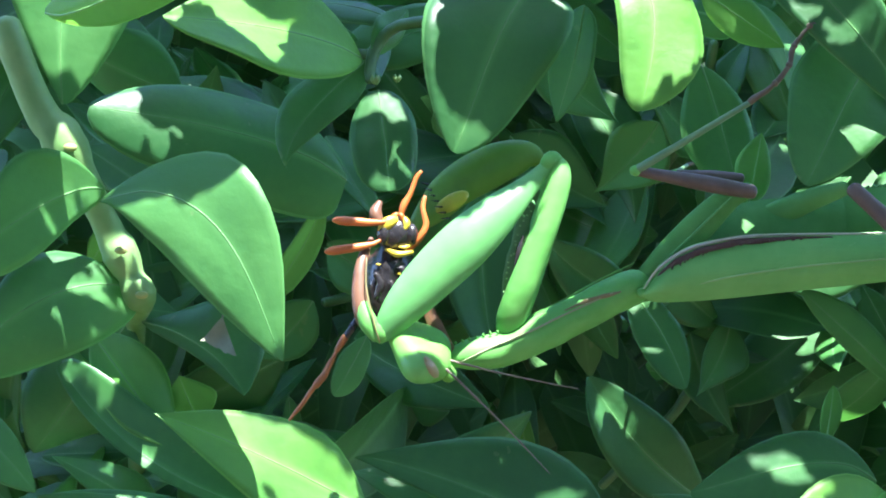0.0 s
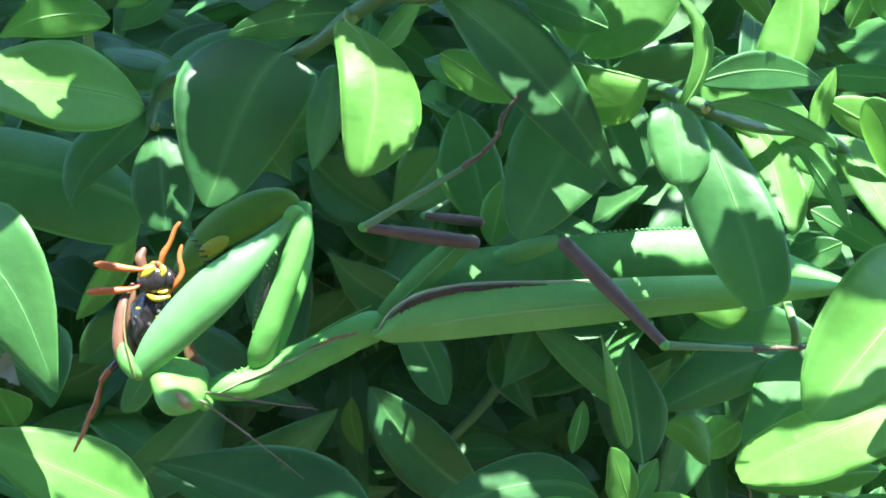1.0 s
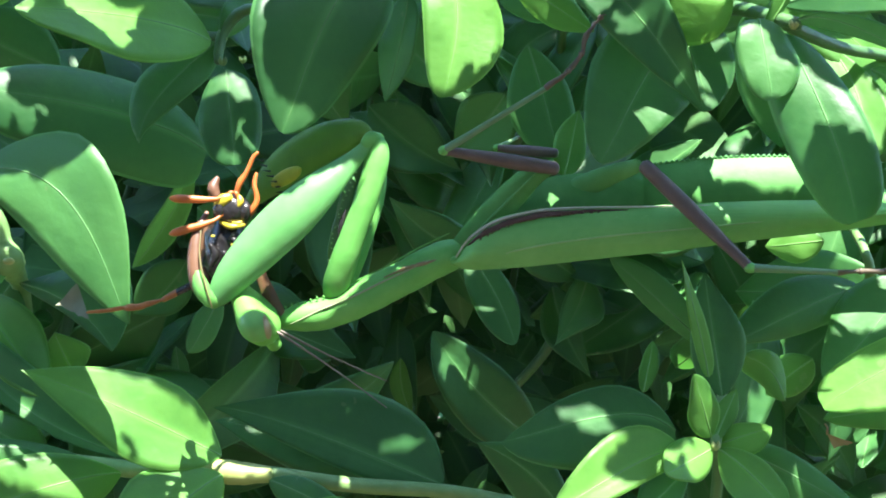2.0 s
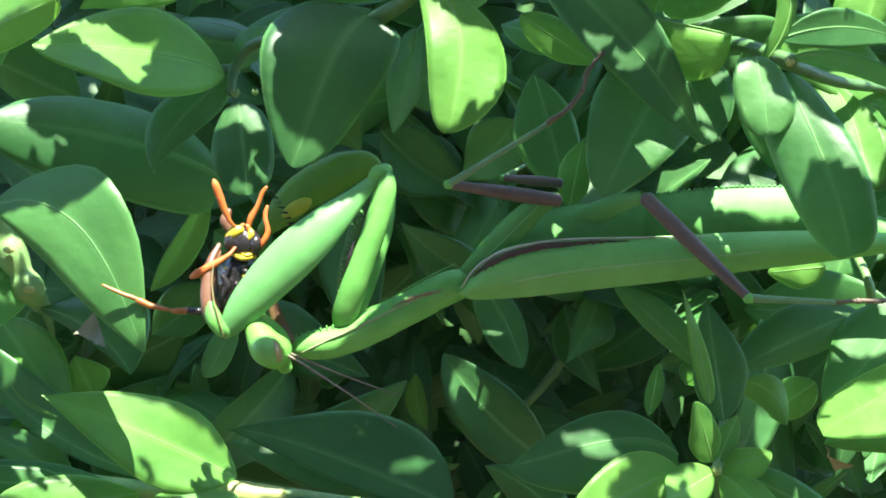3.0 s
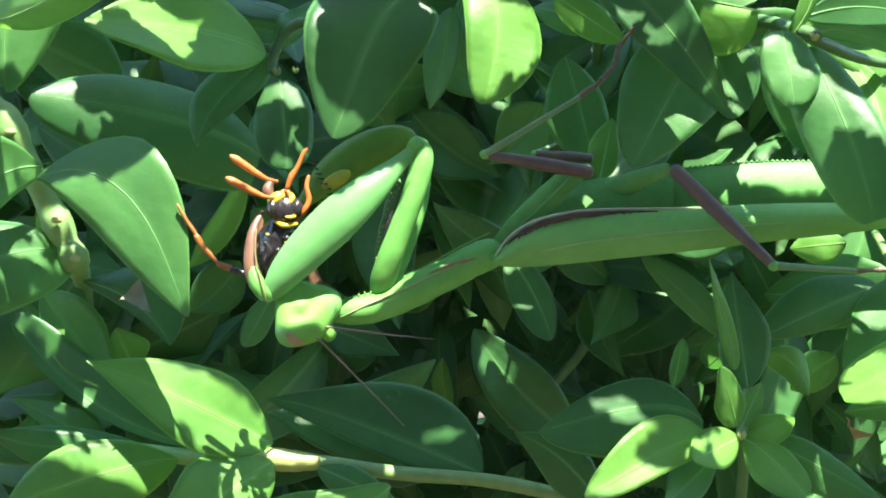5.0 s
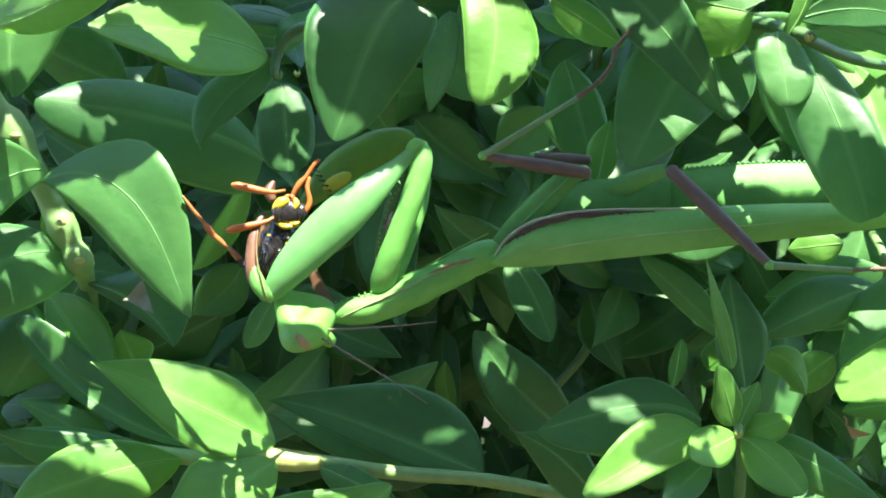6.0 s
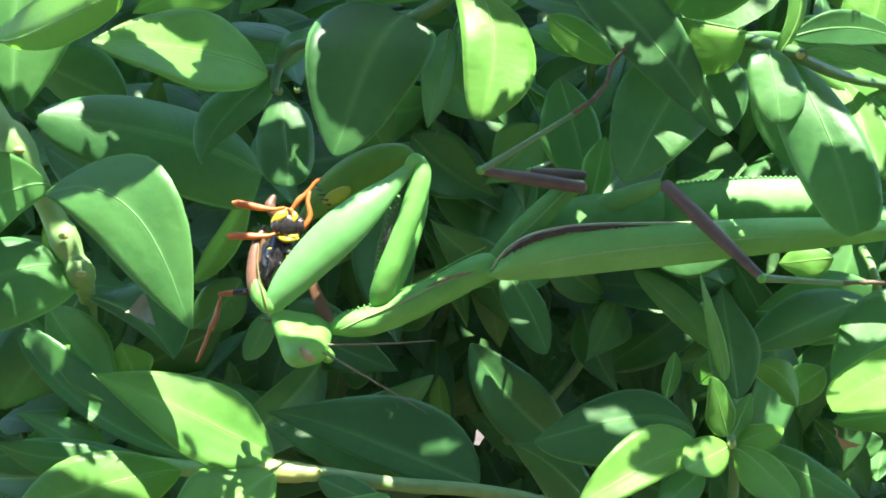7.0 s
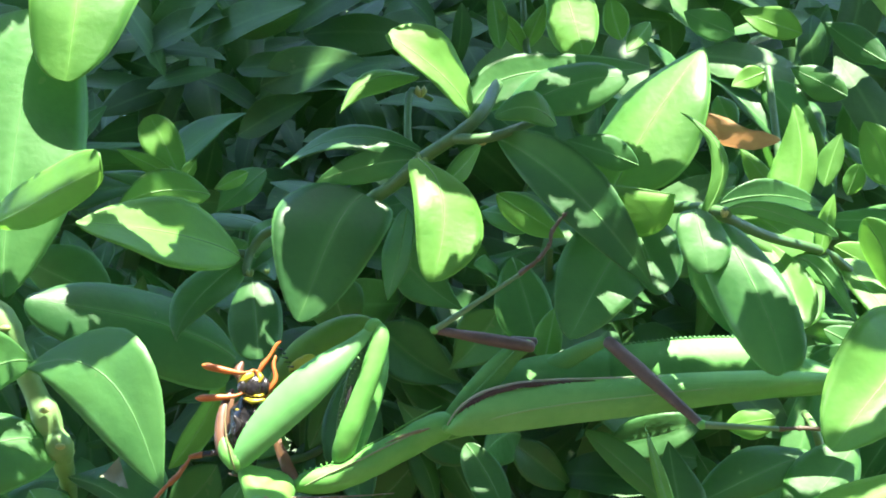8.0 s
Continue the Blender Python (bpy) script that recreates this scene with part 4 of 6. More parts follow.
opening((18.2, 39.9), (23.1, 44.6), (28.4, 50.5), (31.1, 51.8), (33.7, 52.5), (32.4, 42.1), (31.6, 34.3), (30.4, 32.5), (29.2, 30.6), (25.1, 32.1), (21.4, 35.6), (19.7, 37.3))
opening((38.8, 28.7), (41.0, 35.4), (42.7, 39.7), (44.1, 35.8), (45.4, 31.5), (44.4, 27.9), (42.2, 19.2), (39.1, 18.0))
opening((22.7, 6.6), (24.8, 4.3), (26.4, -0.3), (26.7, -3.8), (26.4, -10.0), (25.6, -6.8), (24.8, -3.0), (25.1, -3.3), (25.8, -0.7), (24.3, 2.9))
opening((13.1, 2.5), (14.9, 3.2), (16.6, 3.9), (18.6, 3.6), (20.6, 3.3), (21.6, 1.8), (22.6, 0.4), (21.8, -0.7), (21.3, -0.1), (18.5, 0.0), (15.9, 1.9), (14.5, 2.2))
opening((-12.3, 57.9), (-11.7, 60.2), (-11.0, 63.2), (-9.7, 65.6), (-8.4, 67.9), (-8.8, 65.8), (-9.2, 63.9), (-10.8, 60.8))
opening((-21.3, 36.6), (-20.5, 37.9), (-19.9, 36.4), (-19.9, 34.8), (-19.8, 33.2), (-20.6, 33.9))
opening((-18.5, 32.4), (-16.5, 32.2), (-14.2, 35.5), (-11.5, 31.9), (-8.0, 35.0), (-7.6, 34.6), (-7.4, 32.9), (-9.5, 32.1), (-11.6, 32.2), (-14.4, 32.4), (-17.2, 31.7), (-17.9, 31.6))
opening((-37.4, 120.4), (-34.5, 120.8), (-31.5, 123.6), (-31.0, 123.4), (-30.5, 123.3), (-32.6, 121.2), (-34.7, 117.6), (-36.1, 117.3))
opening((-31.4, 115.0), (-29.6, 116.0), (-27.8, 116.0), (-27.3, 115.5), (-26.8, 114.0), (-28.6, 113.8), (-30.4, 113.7), (-30.9, 114.3))
opening((-39.6, 75.5), (-38.1, 73.5), (-36.5, 75.3), (-33.6, 77.4), (-30.7, 79.3), (-29.2, 79.5), (-27.8, 79.5), (-30.6, 75.4), (-33.1, 74.9), (-36.3, 75.2))
opening((-11.5, 3.2), (-11.0, 2.0), (-10.4, 2.6), (-11.3, 4.5), (-13.4, -1.3), (-16.5, -6.8), (-19.4, -10.7), (-22.3, -13.1), (-24.9, -12.9), (-26.7, -15.3), (-28.1, -15.1), (-27.9, -14.5), (-27.6, -13.7), (-25.0, -11.6), (-22.4, -8.5), (-19.9, -6.0), (-17.3, -2.6), (-14.4, -0.0))
opening((-9.7, 5.3), (-9.2, 4.0), (-8.6, 3.3), (-9.3, 0.6), (-10.0, -2.3), (-11.3, -5.5), (-12.5, -7.6), (-14.0, -8.6), (-15.3, -7.8), (-15.2, -7.1), (-14.5, -2.4), (-13.4, -2.7), (-11.9, -0.7), (-10.9, 1.8))
opening((-27.0, -14.0), (-24.4, -11.9), (-21.0, -3.7), (-20.2, -5.4), (-19.9, -11.7), (-20.4, -14.9), (-20.7, -17.2), (-22.5, -17.9), (-24.2, -18.6), (-25.6, -19.5), (-26.5, -16.9), (-26.6, -14.1))
opening((-20.0, -11.0), (-17.2, -6.0), (-14.9, -6.3), (-14.2, -7.5), (-13.2, -7.2), (-13.3, -9.2), (-13.3, -9.9), (-16.1, -10.8), (-18.6, -9.8), (-19.3, -10.0))
opening((1.1, 44.3), (2.9, 44.9), (4.6, 45.6), (4.7, 44.6), (4.8, 43.5), (2.8, 43.0), (0.8, 42.5), (1.0, 43.4))
opening((5.9, 41.2), (7.1, 43.3), (8.1, 43.9), (10.8, 43.2), (13.4, 42.5), (10.7, 41.1), (7.8, 38.3), (7.0, 38.8), (6.2, 39.4), (6.0, 40.3))
opening((-36.6, 12.9), (-33.6, 14.1), (-30.6, 15.1), (-28.4, 14.2), (-26.1, 14.2), (-24.5, 13.5), (-22.9, 12.7), (-23.0, 11.4), (-23.2, 9.6), (-26.1, 4.3), (-28.8, 0.6), (-31.2, -0.6), (-33.6, -2.4), (-32.9, -0.2), (-32.1, 3.0), (-32.5, 4.7), (-32.9, 6.6), (-33.8, 8.6), (-34.8, 10.3), (-35.7, 11.6))
opening((-24.2, -9.9), (-22.9, -8.7), (-21.6, -7.5), (-19.2, -7.3), (-16.8, -7.1), (-15.7, -8.0), (-14.7, -8.9), (-15.4, -10.6), (-16.2, -12.6), (-20.3, -12.3))
opening((-25.8, 6.3), (-23.7, 9.3), (-21.9, 10.0), (-19.9, 7.9), (-17.7, 7.3), (-17.9, 6.4), (-18.1, 6.4), (-20.4, 6.1), (-23.0, 2.1), (-24.4, 4.0))
opening((-51.1, 53.3), (-50.3, 52.8), (-49.5, 51.9), (-49.1, 48.5), (-48.6, 51.9), (-47.8, 50.3), (-47.1, 48.8), (-48.9, 40.7), (-50.4, 42.5), (-50.8, 45.6))
opening((-51.2, 27.4), (-49.9, 28.9), (-48.5, 31.9), (-48.4, 29.8), (-48.4, 28.1), (-48.9, 26.6), (-49.3, 25.9), (-50.3, 26.4))
opening((-49.4, 24.6), (-47.7, 24.3), (-45.8, 27.6), (-46.1, 25.4), (-46.4, 25.4), (-47.5, 24.0), (-48.5, 24.6), (-49.0, 24.1))
opening((-56.5, 23.0), (-54.6, 22.8), (-52.7, 23.3), (-51.1, 23.1), (-49.5, 23.5), (-53.0, 20.3), (-56.5, 18.5), (-56.5, 20.3))
opening((21.3, -24.5), (22.0, -23.5), (22.9, -21.9), (24.9, -21.4), (27.4, -19.0), (28.0, -18.5), (27.0, -23.7), (26.1, -26.4), (25.3, -29.0), (22.0, -33.4), (21.6, -26.3), (18.8, -34.2), (18.8, -30.9), (21.4, -27.4), (23.4, -26.3), (22.8, -23.7))
opening((6.2, -41.4), (8.1, -37.5), (9.9, -33.7), (11.7, -30.9), (13.6, -27.8), (15.1, -27.2), (16.5, -26.6), (14.6, -29.0), (12.7, -31.4), (12.1, -33.0), (11.5, -34.5), (12.7, -34.7), (13.7, -35.5), (15.6, -34.8), (17.5, -33.7), (14.0, -37.9), (10.8, -41.0), (8.5, -41.2))
opening((10.6, -11.2), (12.8, -10.8), (14.9, -10.5), (16.0, -12.6), (17.1, -14.7), (15.8, -15.3), (14.5, -15.8), (13.0, -14.7), (11.5, -13.5), (11.0, -12.4))
opening((30.7, -53.3), (32.1, -52.5), (33.6, -51.3), (36.6, -50.1), (39.9, -48.1), (39.3, -52.8), (38.8, -57.3), (35.9, -59.8), (33.3, -61.5), (31.8, -62.1), (30.3, -63.1), (29.7, -61.3), (29.1, -59.6), (30.0, -56.1))
opening((38.3, -15.9), (40.9, -17.1), (43.3, -19.1), (47.1, -19.1), (50.9, -18.6), (49.3, -27.5), (51.5, -24.2), (46.2, -33.1), (43.7, -32.7), (39.6, -30.6), (36.2, -25.6), (36.2, -22.8), (35.9, -20.8), (37.2, -17.8))
opening((44.4, 20.4), (45.3, 20.9), (46.3, 21.5), (46.5, 19.7), (46.6, 17.9), (45.8, 18.3), (45.0, 18.6), (44.7, 19.5))
opening((-15.0, 57.0), (-13.7, 57.7), (-12.4, 58.5), (-12.7, 57.0), (-12.9, 55.5), (-14.0, 56.3))
opening((-30.5, 3.1), (-26.2, 8.4), (-22.2, 10.5), (-21.4, 7.5), (-20.5, 4.9), (-20.9, 3.5), (-22.2, -6.7), (-24.1, -10.6), (-25.9, -13.4), (-27.3, -7.4), (-29.3, -8.8), (-29.5, 0.7), (-30.6, 0.5), (-30.2, 6.3))
opening((-29.7, -5.2), (-28.4, -2.9), (-26.8, 3.0), (-27.1, -6.7), (-27.4, -15.2), (-28.4, -14.8), (-29.4, -13.5), (-29.6, -10.1))
opening((-53.0, 16.3), (-50.2, 16.9), (-47.4, 16.2), (-46.1, 15.4), (-44.8, 14.4), (-43.0, 12.7), (-41.2, 11.0), (-39.7, 10.3), (-38.2, 9.8), (-37.8, 9.9), (-37.4, 10.3), (-36.6, 7.3), (-35.9, 5.1), (-35.4, 2.5), (-34.9, -0.2), (-35.0, -2.4), (-35.0, -4.5), (-35.4, -6.0), (-35.7, -7.2), (-37.0, -5.7), (-38.2, -4.2), (-40.1, -1.8), (-42.0, 0.6), (-43.9, 3.6), (-45.8, 7.0), (-47.0, 9.3), (-48.3, 11.2), (-50.7, 13.2))
opening((54.8, 139.8), (58.6, 138.9), (62.4, 138.0), (64.1, 136.0), (65.7, 134.1), (61.4, 133.6), (57.0, 133.2), (55.9, 136.5))
opening((52.9, 127.2), (55.3, 126.4), (57.9, 126.4), (56.9, 125.4), (53.8, 114.7), (54.3, 125.3))
opening((19.9, 102.5), (23.9, 100.0), (28.2, 99.4), (28.3, 95.4), (28.3, 91.4), (24.6, 89.0), (21.5, 90.8), (20.5, 95.3))
opening((38.2, 117.0), (39.9, 117.4), (41.5, 117.8), (39.3, 113.9), (37.1, 110.1), (35.5, 111.0), (34.0, 112.9), (36.6, 117.7))
opening((13.4, 118.4), (14.7, 117.9), (15.9, 117.4), (15.9, 114.8), (16.0, 112.2), (15.0, 111.8), (14.1, 111.4), (13.8, 114.9))
opening((54.8, 70.0), (59.0, 71.1), (65.7, 82.1), (62.8, 67.0), (62.5, 61.9), (59.9, 62.0), (57.3, 62.0), (56.1, 66.0))
opening((-3.1, 17.6), (-0.6, 18.2), (1.9, 18.7), (1.9, 17.2), (1.9, 15.7), (-0.2, 15.7), (-2.2, 15.6), (-2.7, 16.6))
opening((39.3, 73.0), (40.4, 73.1), (43.3, 82.5), (44.9, 71.0), (49.0, 71.4), (48.8, 71.1), (48.8, 71.4), (46.0, 71.7), (43.4, 72.7), (41.4, 73.0))
opening((11.3, 29.4), (13.6, 24.1), (16.9, 24.7), (18.9, 23.9), (21.1, 24.1), (19.2, 23.4), (18.9, 31.3), (13.8, 23.1))
opening((23.7, 32.2), (25.6, 31.3), (27.6, 30.9), (32.2, 30.7), (34.5, 20.6), (34.3, 27.4), (32.5, 27.4), (30.1, 28.0), (27.7, 28.6), (25.3, 28.2))
opening((-43.4, 12.6), (-36.2, 13.7), (-32.5, 8.1), (-31.6, 4.7), (-32.8, 2.0), (-37.5, 5.7), (-41.3, 10.1))
opening((-52.9, -3.2), (-47.1, 1.2), (-39.7, 1.6), (-34.3, 0.6), (-35.6, -3.8), (-47.8, -4.5))
opening((16.6, 4.9), (17.7, 3.8), (18.8, 2.7), (19.1, 2.0), (19.3, 1.4), (18.4, 2.5), (16.6, -0.6), (16.3, 0.3))


# ---- ground and the mass of the hedge ----
def build_ground():
    n = 40
    half = 30.0
    verts, faces = [], []
    for i in range(n + 1):
        for k in range(n + 1):
            x, y = (2 * i / n - 1), (2 * k / n - 1)
            x, y = half * x * abs(x), half * y * abs(y)
            verts.append((x / MM, y / MM, -480 + 25 * noise.noise(Vector((x * 1.3, y * 1.3, 0)))))
    for i in range(n):
        for k in range(n):
            a = i * (n + 1) + k
            faces.append((a, a + n + 1, a + n + 2, a + 1))
    tagged(new("ground", mesh_of("ground", verts, faces, SOIL)), "dark bare soil under the hedge", "ground", kind="structure")


def build_sky_blocking_wall():
    """An unseen plain rendered wall added far behind the camera; it blocks the low sky."""
    verts = []
    for x, y in ((-9000, -2400), (9000, -2400), (9000, -2650), (-9000, -2650)):
        verts += [(x, y, -520), (x, y, 2500)]
    faces = [(0, 2, 3, 1), (2, 4, 5, 3), (4, 6, 7, 5), (6, 0, 1, 7), (1, 3, 5, 7), (0, 6, 4, 2)]
    tagged(new("sky_blocking_wall", mesh_of("sky_blocking_wall", verts, faces, PLASTER, smooth=False)), "unseen tall plain grey rendered wall added opposite the hedge to block low sky", "wall", kind="structure")


def scatter(name, label, rows, mat):
    """Many leaves in one mesh. rows: base, tip, width, the way that the blade faces."""
    verts, faces, uvs = [], [], []
    for n, (base, tip, width, face) in enumerate(rows):
        v, f, uv, _, _ = blade(base, tip, width, face=face, nu=7, nv=4, seed=n, p=0.75, q=0.95, curl=0.07, fold=12)
        k = len(verts)
        verts += v
        faces += [tuple(i + k for i in q) for q in f]
        uvs += uv
    ob = new(name, mesh_of(name, verts, faces, mat, uvs))
    return tagged(ob, label, "foliage", kind="stuff")


def build_inner_foliage():
    rng = random.Random(11)
    rows, near = [], 0
    for n in range(7200):
        if n < 5000:
            deep = 44 + 215 * rng.random() ** 1.15
            half = (deep + 190) * 0.30 + 14
            at = Vector((rng.uniform(-half, half), deep, rng.uniform(-70 - deep * 0.10, 58 + deep * 0.62)))
        else:
            deep = 20 + 210 * rng.random()
            at = Vector((rng.uniform(-280, 280), deep, rng.uniform(-260, 230)))
            if abs(at.x) < 95 and -75 < at.z < 75:
                continue
        # the hedge lies open above the arching shoot, where one sees in deeper
        if at.z > 44 and at.y < 78 and -66 < at.x < 14:
            continue
        # and below the insect's body
        if at.z < -2 and at.y < 72 and -22 < at.x < 30:
            continue
        way = Vector((rng.gauss(0, 1), rng.gauss(0, 0.5), rng.gauss(-0.25, 0.8))).normalized()
        length = rng.uniform(12, 24)
        face = Vector((rng.gauss(0, 0.6), -1, rng.gauss(0.5, 0.5)))
        width = length * rng.uniform(0.32, 0.46)
        if at.y < 68 and abs(at.x) < 78 and -48 < at.z < 62 and near < 280:
            near += 1
            leaf(shoot_inner, at, at + way * length, width, face=face, curl=rng.uniform(0, 0.14), fold=rng.uniform(0, 22), p=rng.uniform(0.65, 1.0), q=rng.uniform(0.8, 1.25), sway=rng.gauss(0, 0.07))
            continue
        rows.append((at, at + way * length, width, face))
    for n in range(900):
        at = Vector((rng.uniform(-150, 150), rng.uniform(170, 290), rng.uniform(20, 240)))
        way = Vector((rng.gauss(0, 1), rng.gauss(0, 0.3), rng.gauss(-0.2, 0.8))).normalized()
        length = rng.uniform(20, 32)
        rows.append((at, at + way * length, length * rng.uniform(0.4, 0.52), Vector((rng.gauss(0, 0.4), -1, rng.gauss(0.3, 0.4)))))
    for n in range(1500):
        at = Vector((rng.uniform(-270, 270), rng.uniform(290, 330), rng.uniform(-220, 330)))
        way = Vector((rng.gauss(0, 1), 0.1, rng.gauss(-0.2, 0.8))).normalized()
        length = rng.uniform(36, 52)
        rows.append((at, at + way * length, length * rng.uniform(0.42, 0.55), Vector((rng.gauss(0, 0.3), -1, rng.gauss(0.3, 0.3)))))
    # the rest of the hedge, down to the ground and out to the sides
    for n in range(4200):
        at = Vector((rng.uniform(-750, 750), rng.uniform(35, 480), rng.uniform(-470, 370)))
        if abs(at.x) < 300 and -270 < at.z < 345 and at.y < 340:
            continue
        way = Vector((rng.gauss(0, 1), rng.gauss(-0.2, 0.5), rng.gauss(-0.2, 0.8))).normalized()
        length = rng.uniform(34, 56)
        rows.append((at, at + way * length, length * rng.uniform(0.42, 0.55), Vector((rng.gauss(0, 0.5), -1, rng.gauss(0.6, 0.4)))))
    scatter("inner_foliage", "dense shaded green leaves inside the hedge", rows, FILL)
    # inner twigs
    geos = []
    for n in range(34):
        x, z, y = rng.uniform(-120, 120), rng.uniform(-130, -20), rng.uniform(95, 190)
        p = [Vector((x, y, z))]
        for k in range(4):
            p.append(p[-1] + Vector((rng.gauss(0, 12), rng.gauss(-4, 6), rng.uniform(18, 34))))
        geos.append(tube(p, [1.3, 1.1, 0.9, 0.7, 0.4], seg=6, steps=3, lump=0.2))
    # woody stems that carry the hedge
    for n in range(16):
        x, y = -700 + 93 * n + rng.uniform(-25, 25), rng.uniform(230, 420)
        p = [Vector((x, y, -500))]
        for k in range(5):
            p.append(p[-1] + Vector((rng.gauss(0, 22), rng.gauss(0, 18), rng.uniform(110, 160))))
        geos.append(tube(p, [9, 8, 6.5, 5, 3.5, 2], seg=8, steps=4, lump=0.25))
    v, f = joined(*geos)
    tagged(new("inner_twigs", mesh_of("inner_twigs", v, f, STEM_DARK)), "thin dark green twigs inside the hedge", "twigs", kind="stuff")


class Shade:
    """A map, seen along the sun, of where its light may pass and what is covered already."""
    STEP, X0, Z0, NX, NZ = 0.5, -114.0, -98.0, 472, 756

    def __init__(self):
        self.gx = self.X0 + self.STEP * np.arange(self.NX)[:, None]
        self.gz = self.Z0 + self.STEP * np.arange(self.NZ)[None, :]
        lit = np.zeros((self.NX, self.NZ), bool)
        for c in OPENINGS:
            inside = np.zeros_like(lit)
            for (xa, za), (xb, zb) in zip(c, np.roll(c, -1, 0)):
                if za != zb:
                    inside ^= ((self.gz >= za) != (self.gz >= zb)) & (self.gx < xa + (self.gz - za) / (zb - za) * (xb - xa))
            lit |= inside
        # random sun flecks let through on the outer side of the hedge
        for i in range(0, self.NX, 4):
            for k in range(0, self.NZ, 4):
                x, z = self.X0 + self.STEP * i, self.Z0 + self.STEP * k
                if x > 38 and z > -8 and noise.noise(Vector((x * 0.085, z * 0.085, 3.3))) > (0.0 if z < 72 else 0.22):
                    lit[i:i + 4, k:k + 4] = True
        self.covered = np.zeros_like(lit)
        # room: distance to the nearest opening, up to 6 mm
        self.room, grown = np.full(lit.shape, 6.0), lit
        for n in range(12):
            self.room[grown] = np.minimum(self.room[grown], n * self.STEP)
            wide = grown.copy()
            wide[1:] |= grown[:-1]
            wide[:-1] |= grown[1:]
            wide[:, 1:] |= grown[:, :-1]
            wide[:, :-1] |= grown[:, 1:]
            grown = wide
        self.room[lit] = -1

    def spot(self, x, z):
        return int(np.clip((x - self.X0) / self.STEP, 0, self.NX - 1)), int(np.clip((z - self.Z0) / self.STEP, 0, self.NZ - 1))

    def footprint(self, p):
        return p.x - p.y * SUN_WAY.x / SUN_WAY.y, p.z - p.y * SUN_WAY.z / SUN_WAY.y

    def cover(self, base, tip, width):
        """Marks what a leaf shades."""
        (xa, za), (xb, zb) = self.footprint(base), self.footprint(tip)
        ln = math.hypot(xb - xa, zb - za) + 1e-6
        (i0, k0), (i1, k1) = self.spot(min(xa, xb) - ln * 0.4, min(za, zb) - ln * 0.4), self.spot(max(xa, xb) + ln * 0.4, max(za, zb) + ln * 0.4)
        dx, dz = self.gx[i0:i1 + 1] - (xa + xb) / 2, self.gz[:, k0:k1 + 1] - (za + zb) / 2
        along, off = (dx * (xb - xa) + dz * (zb - za)) / ln, (dx * (zb - za) - dz * (xb - xa)) / ln
        self.covered[i0:i1 + 1, k0:k1 + 1] |= (along / (0.42 * ln)) ** 2 + (off / (0.42 * width)) ** 2 < 1


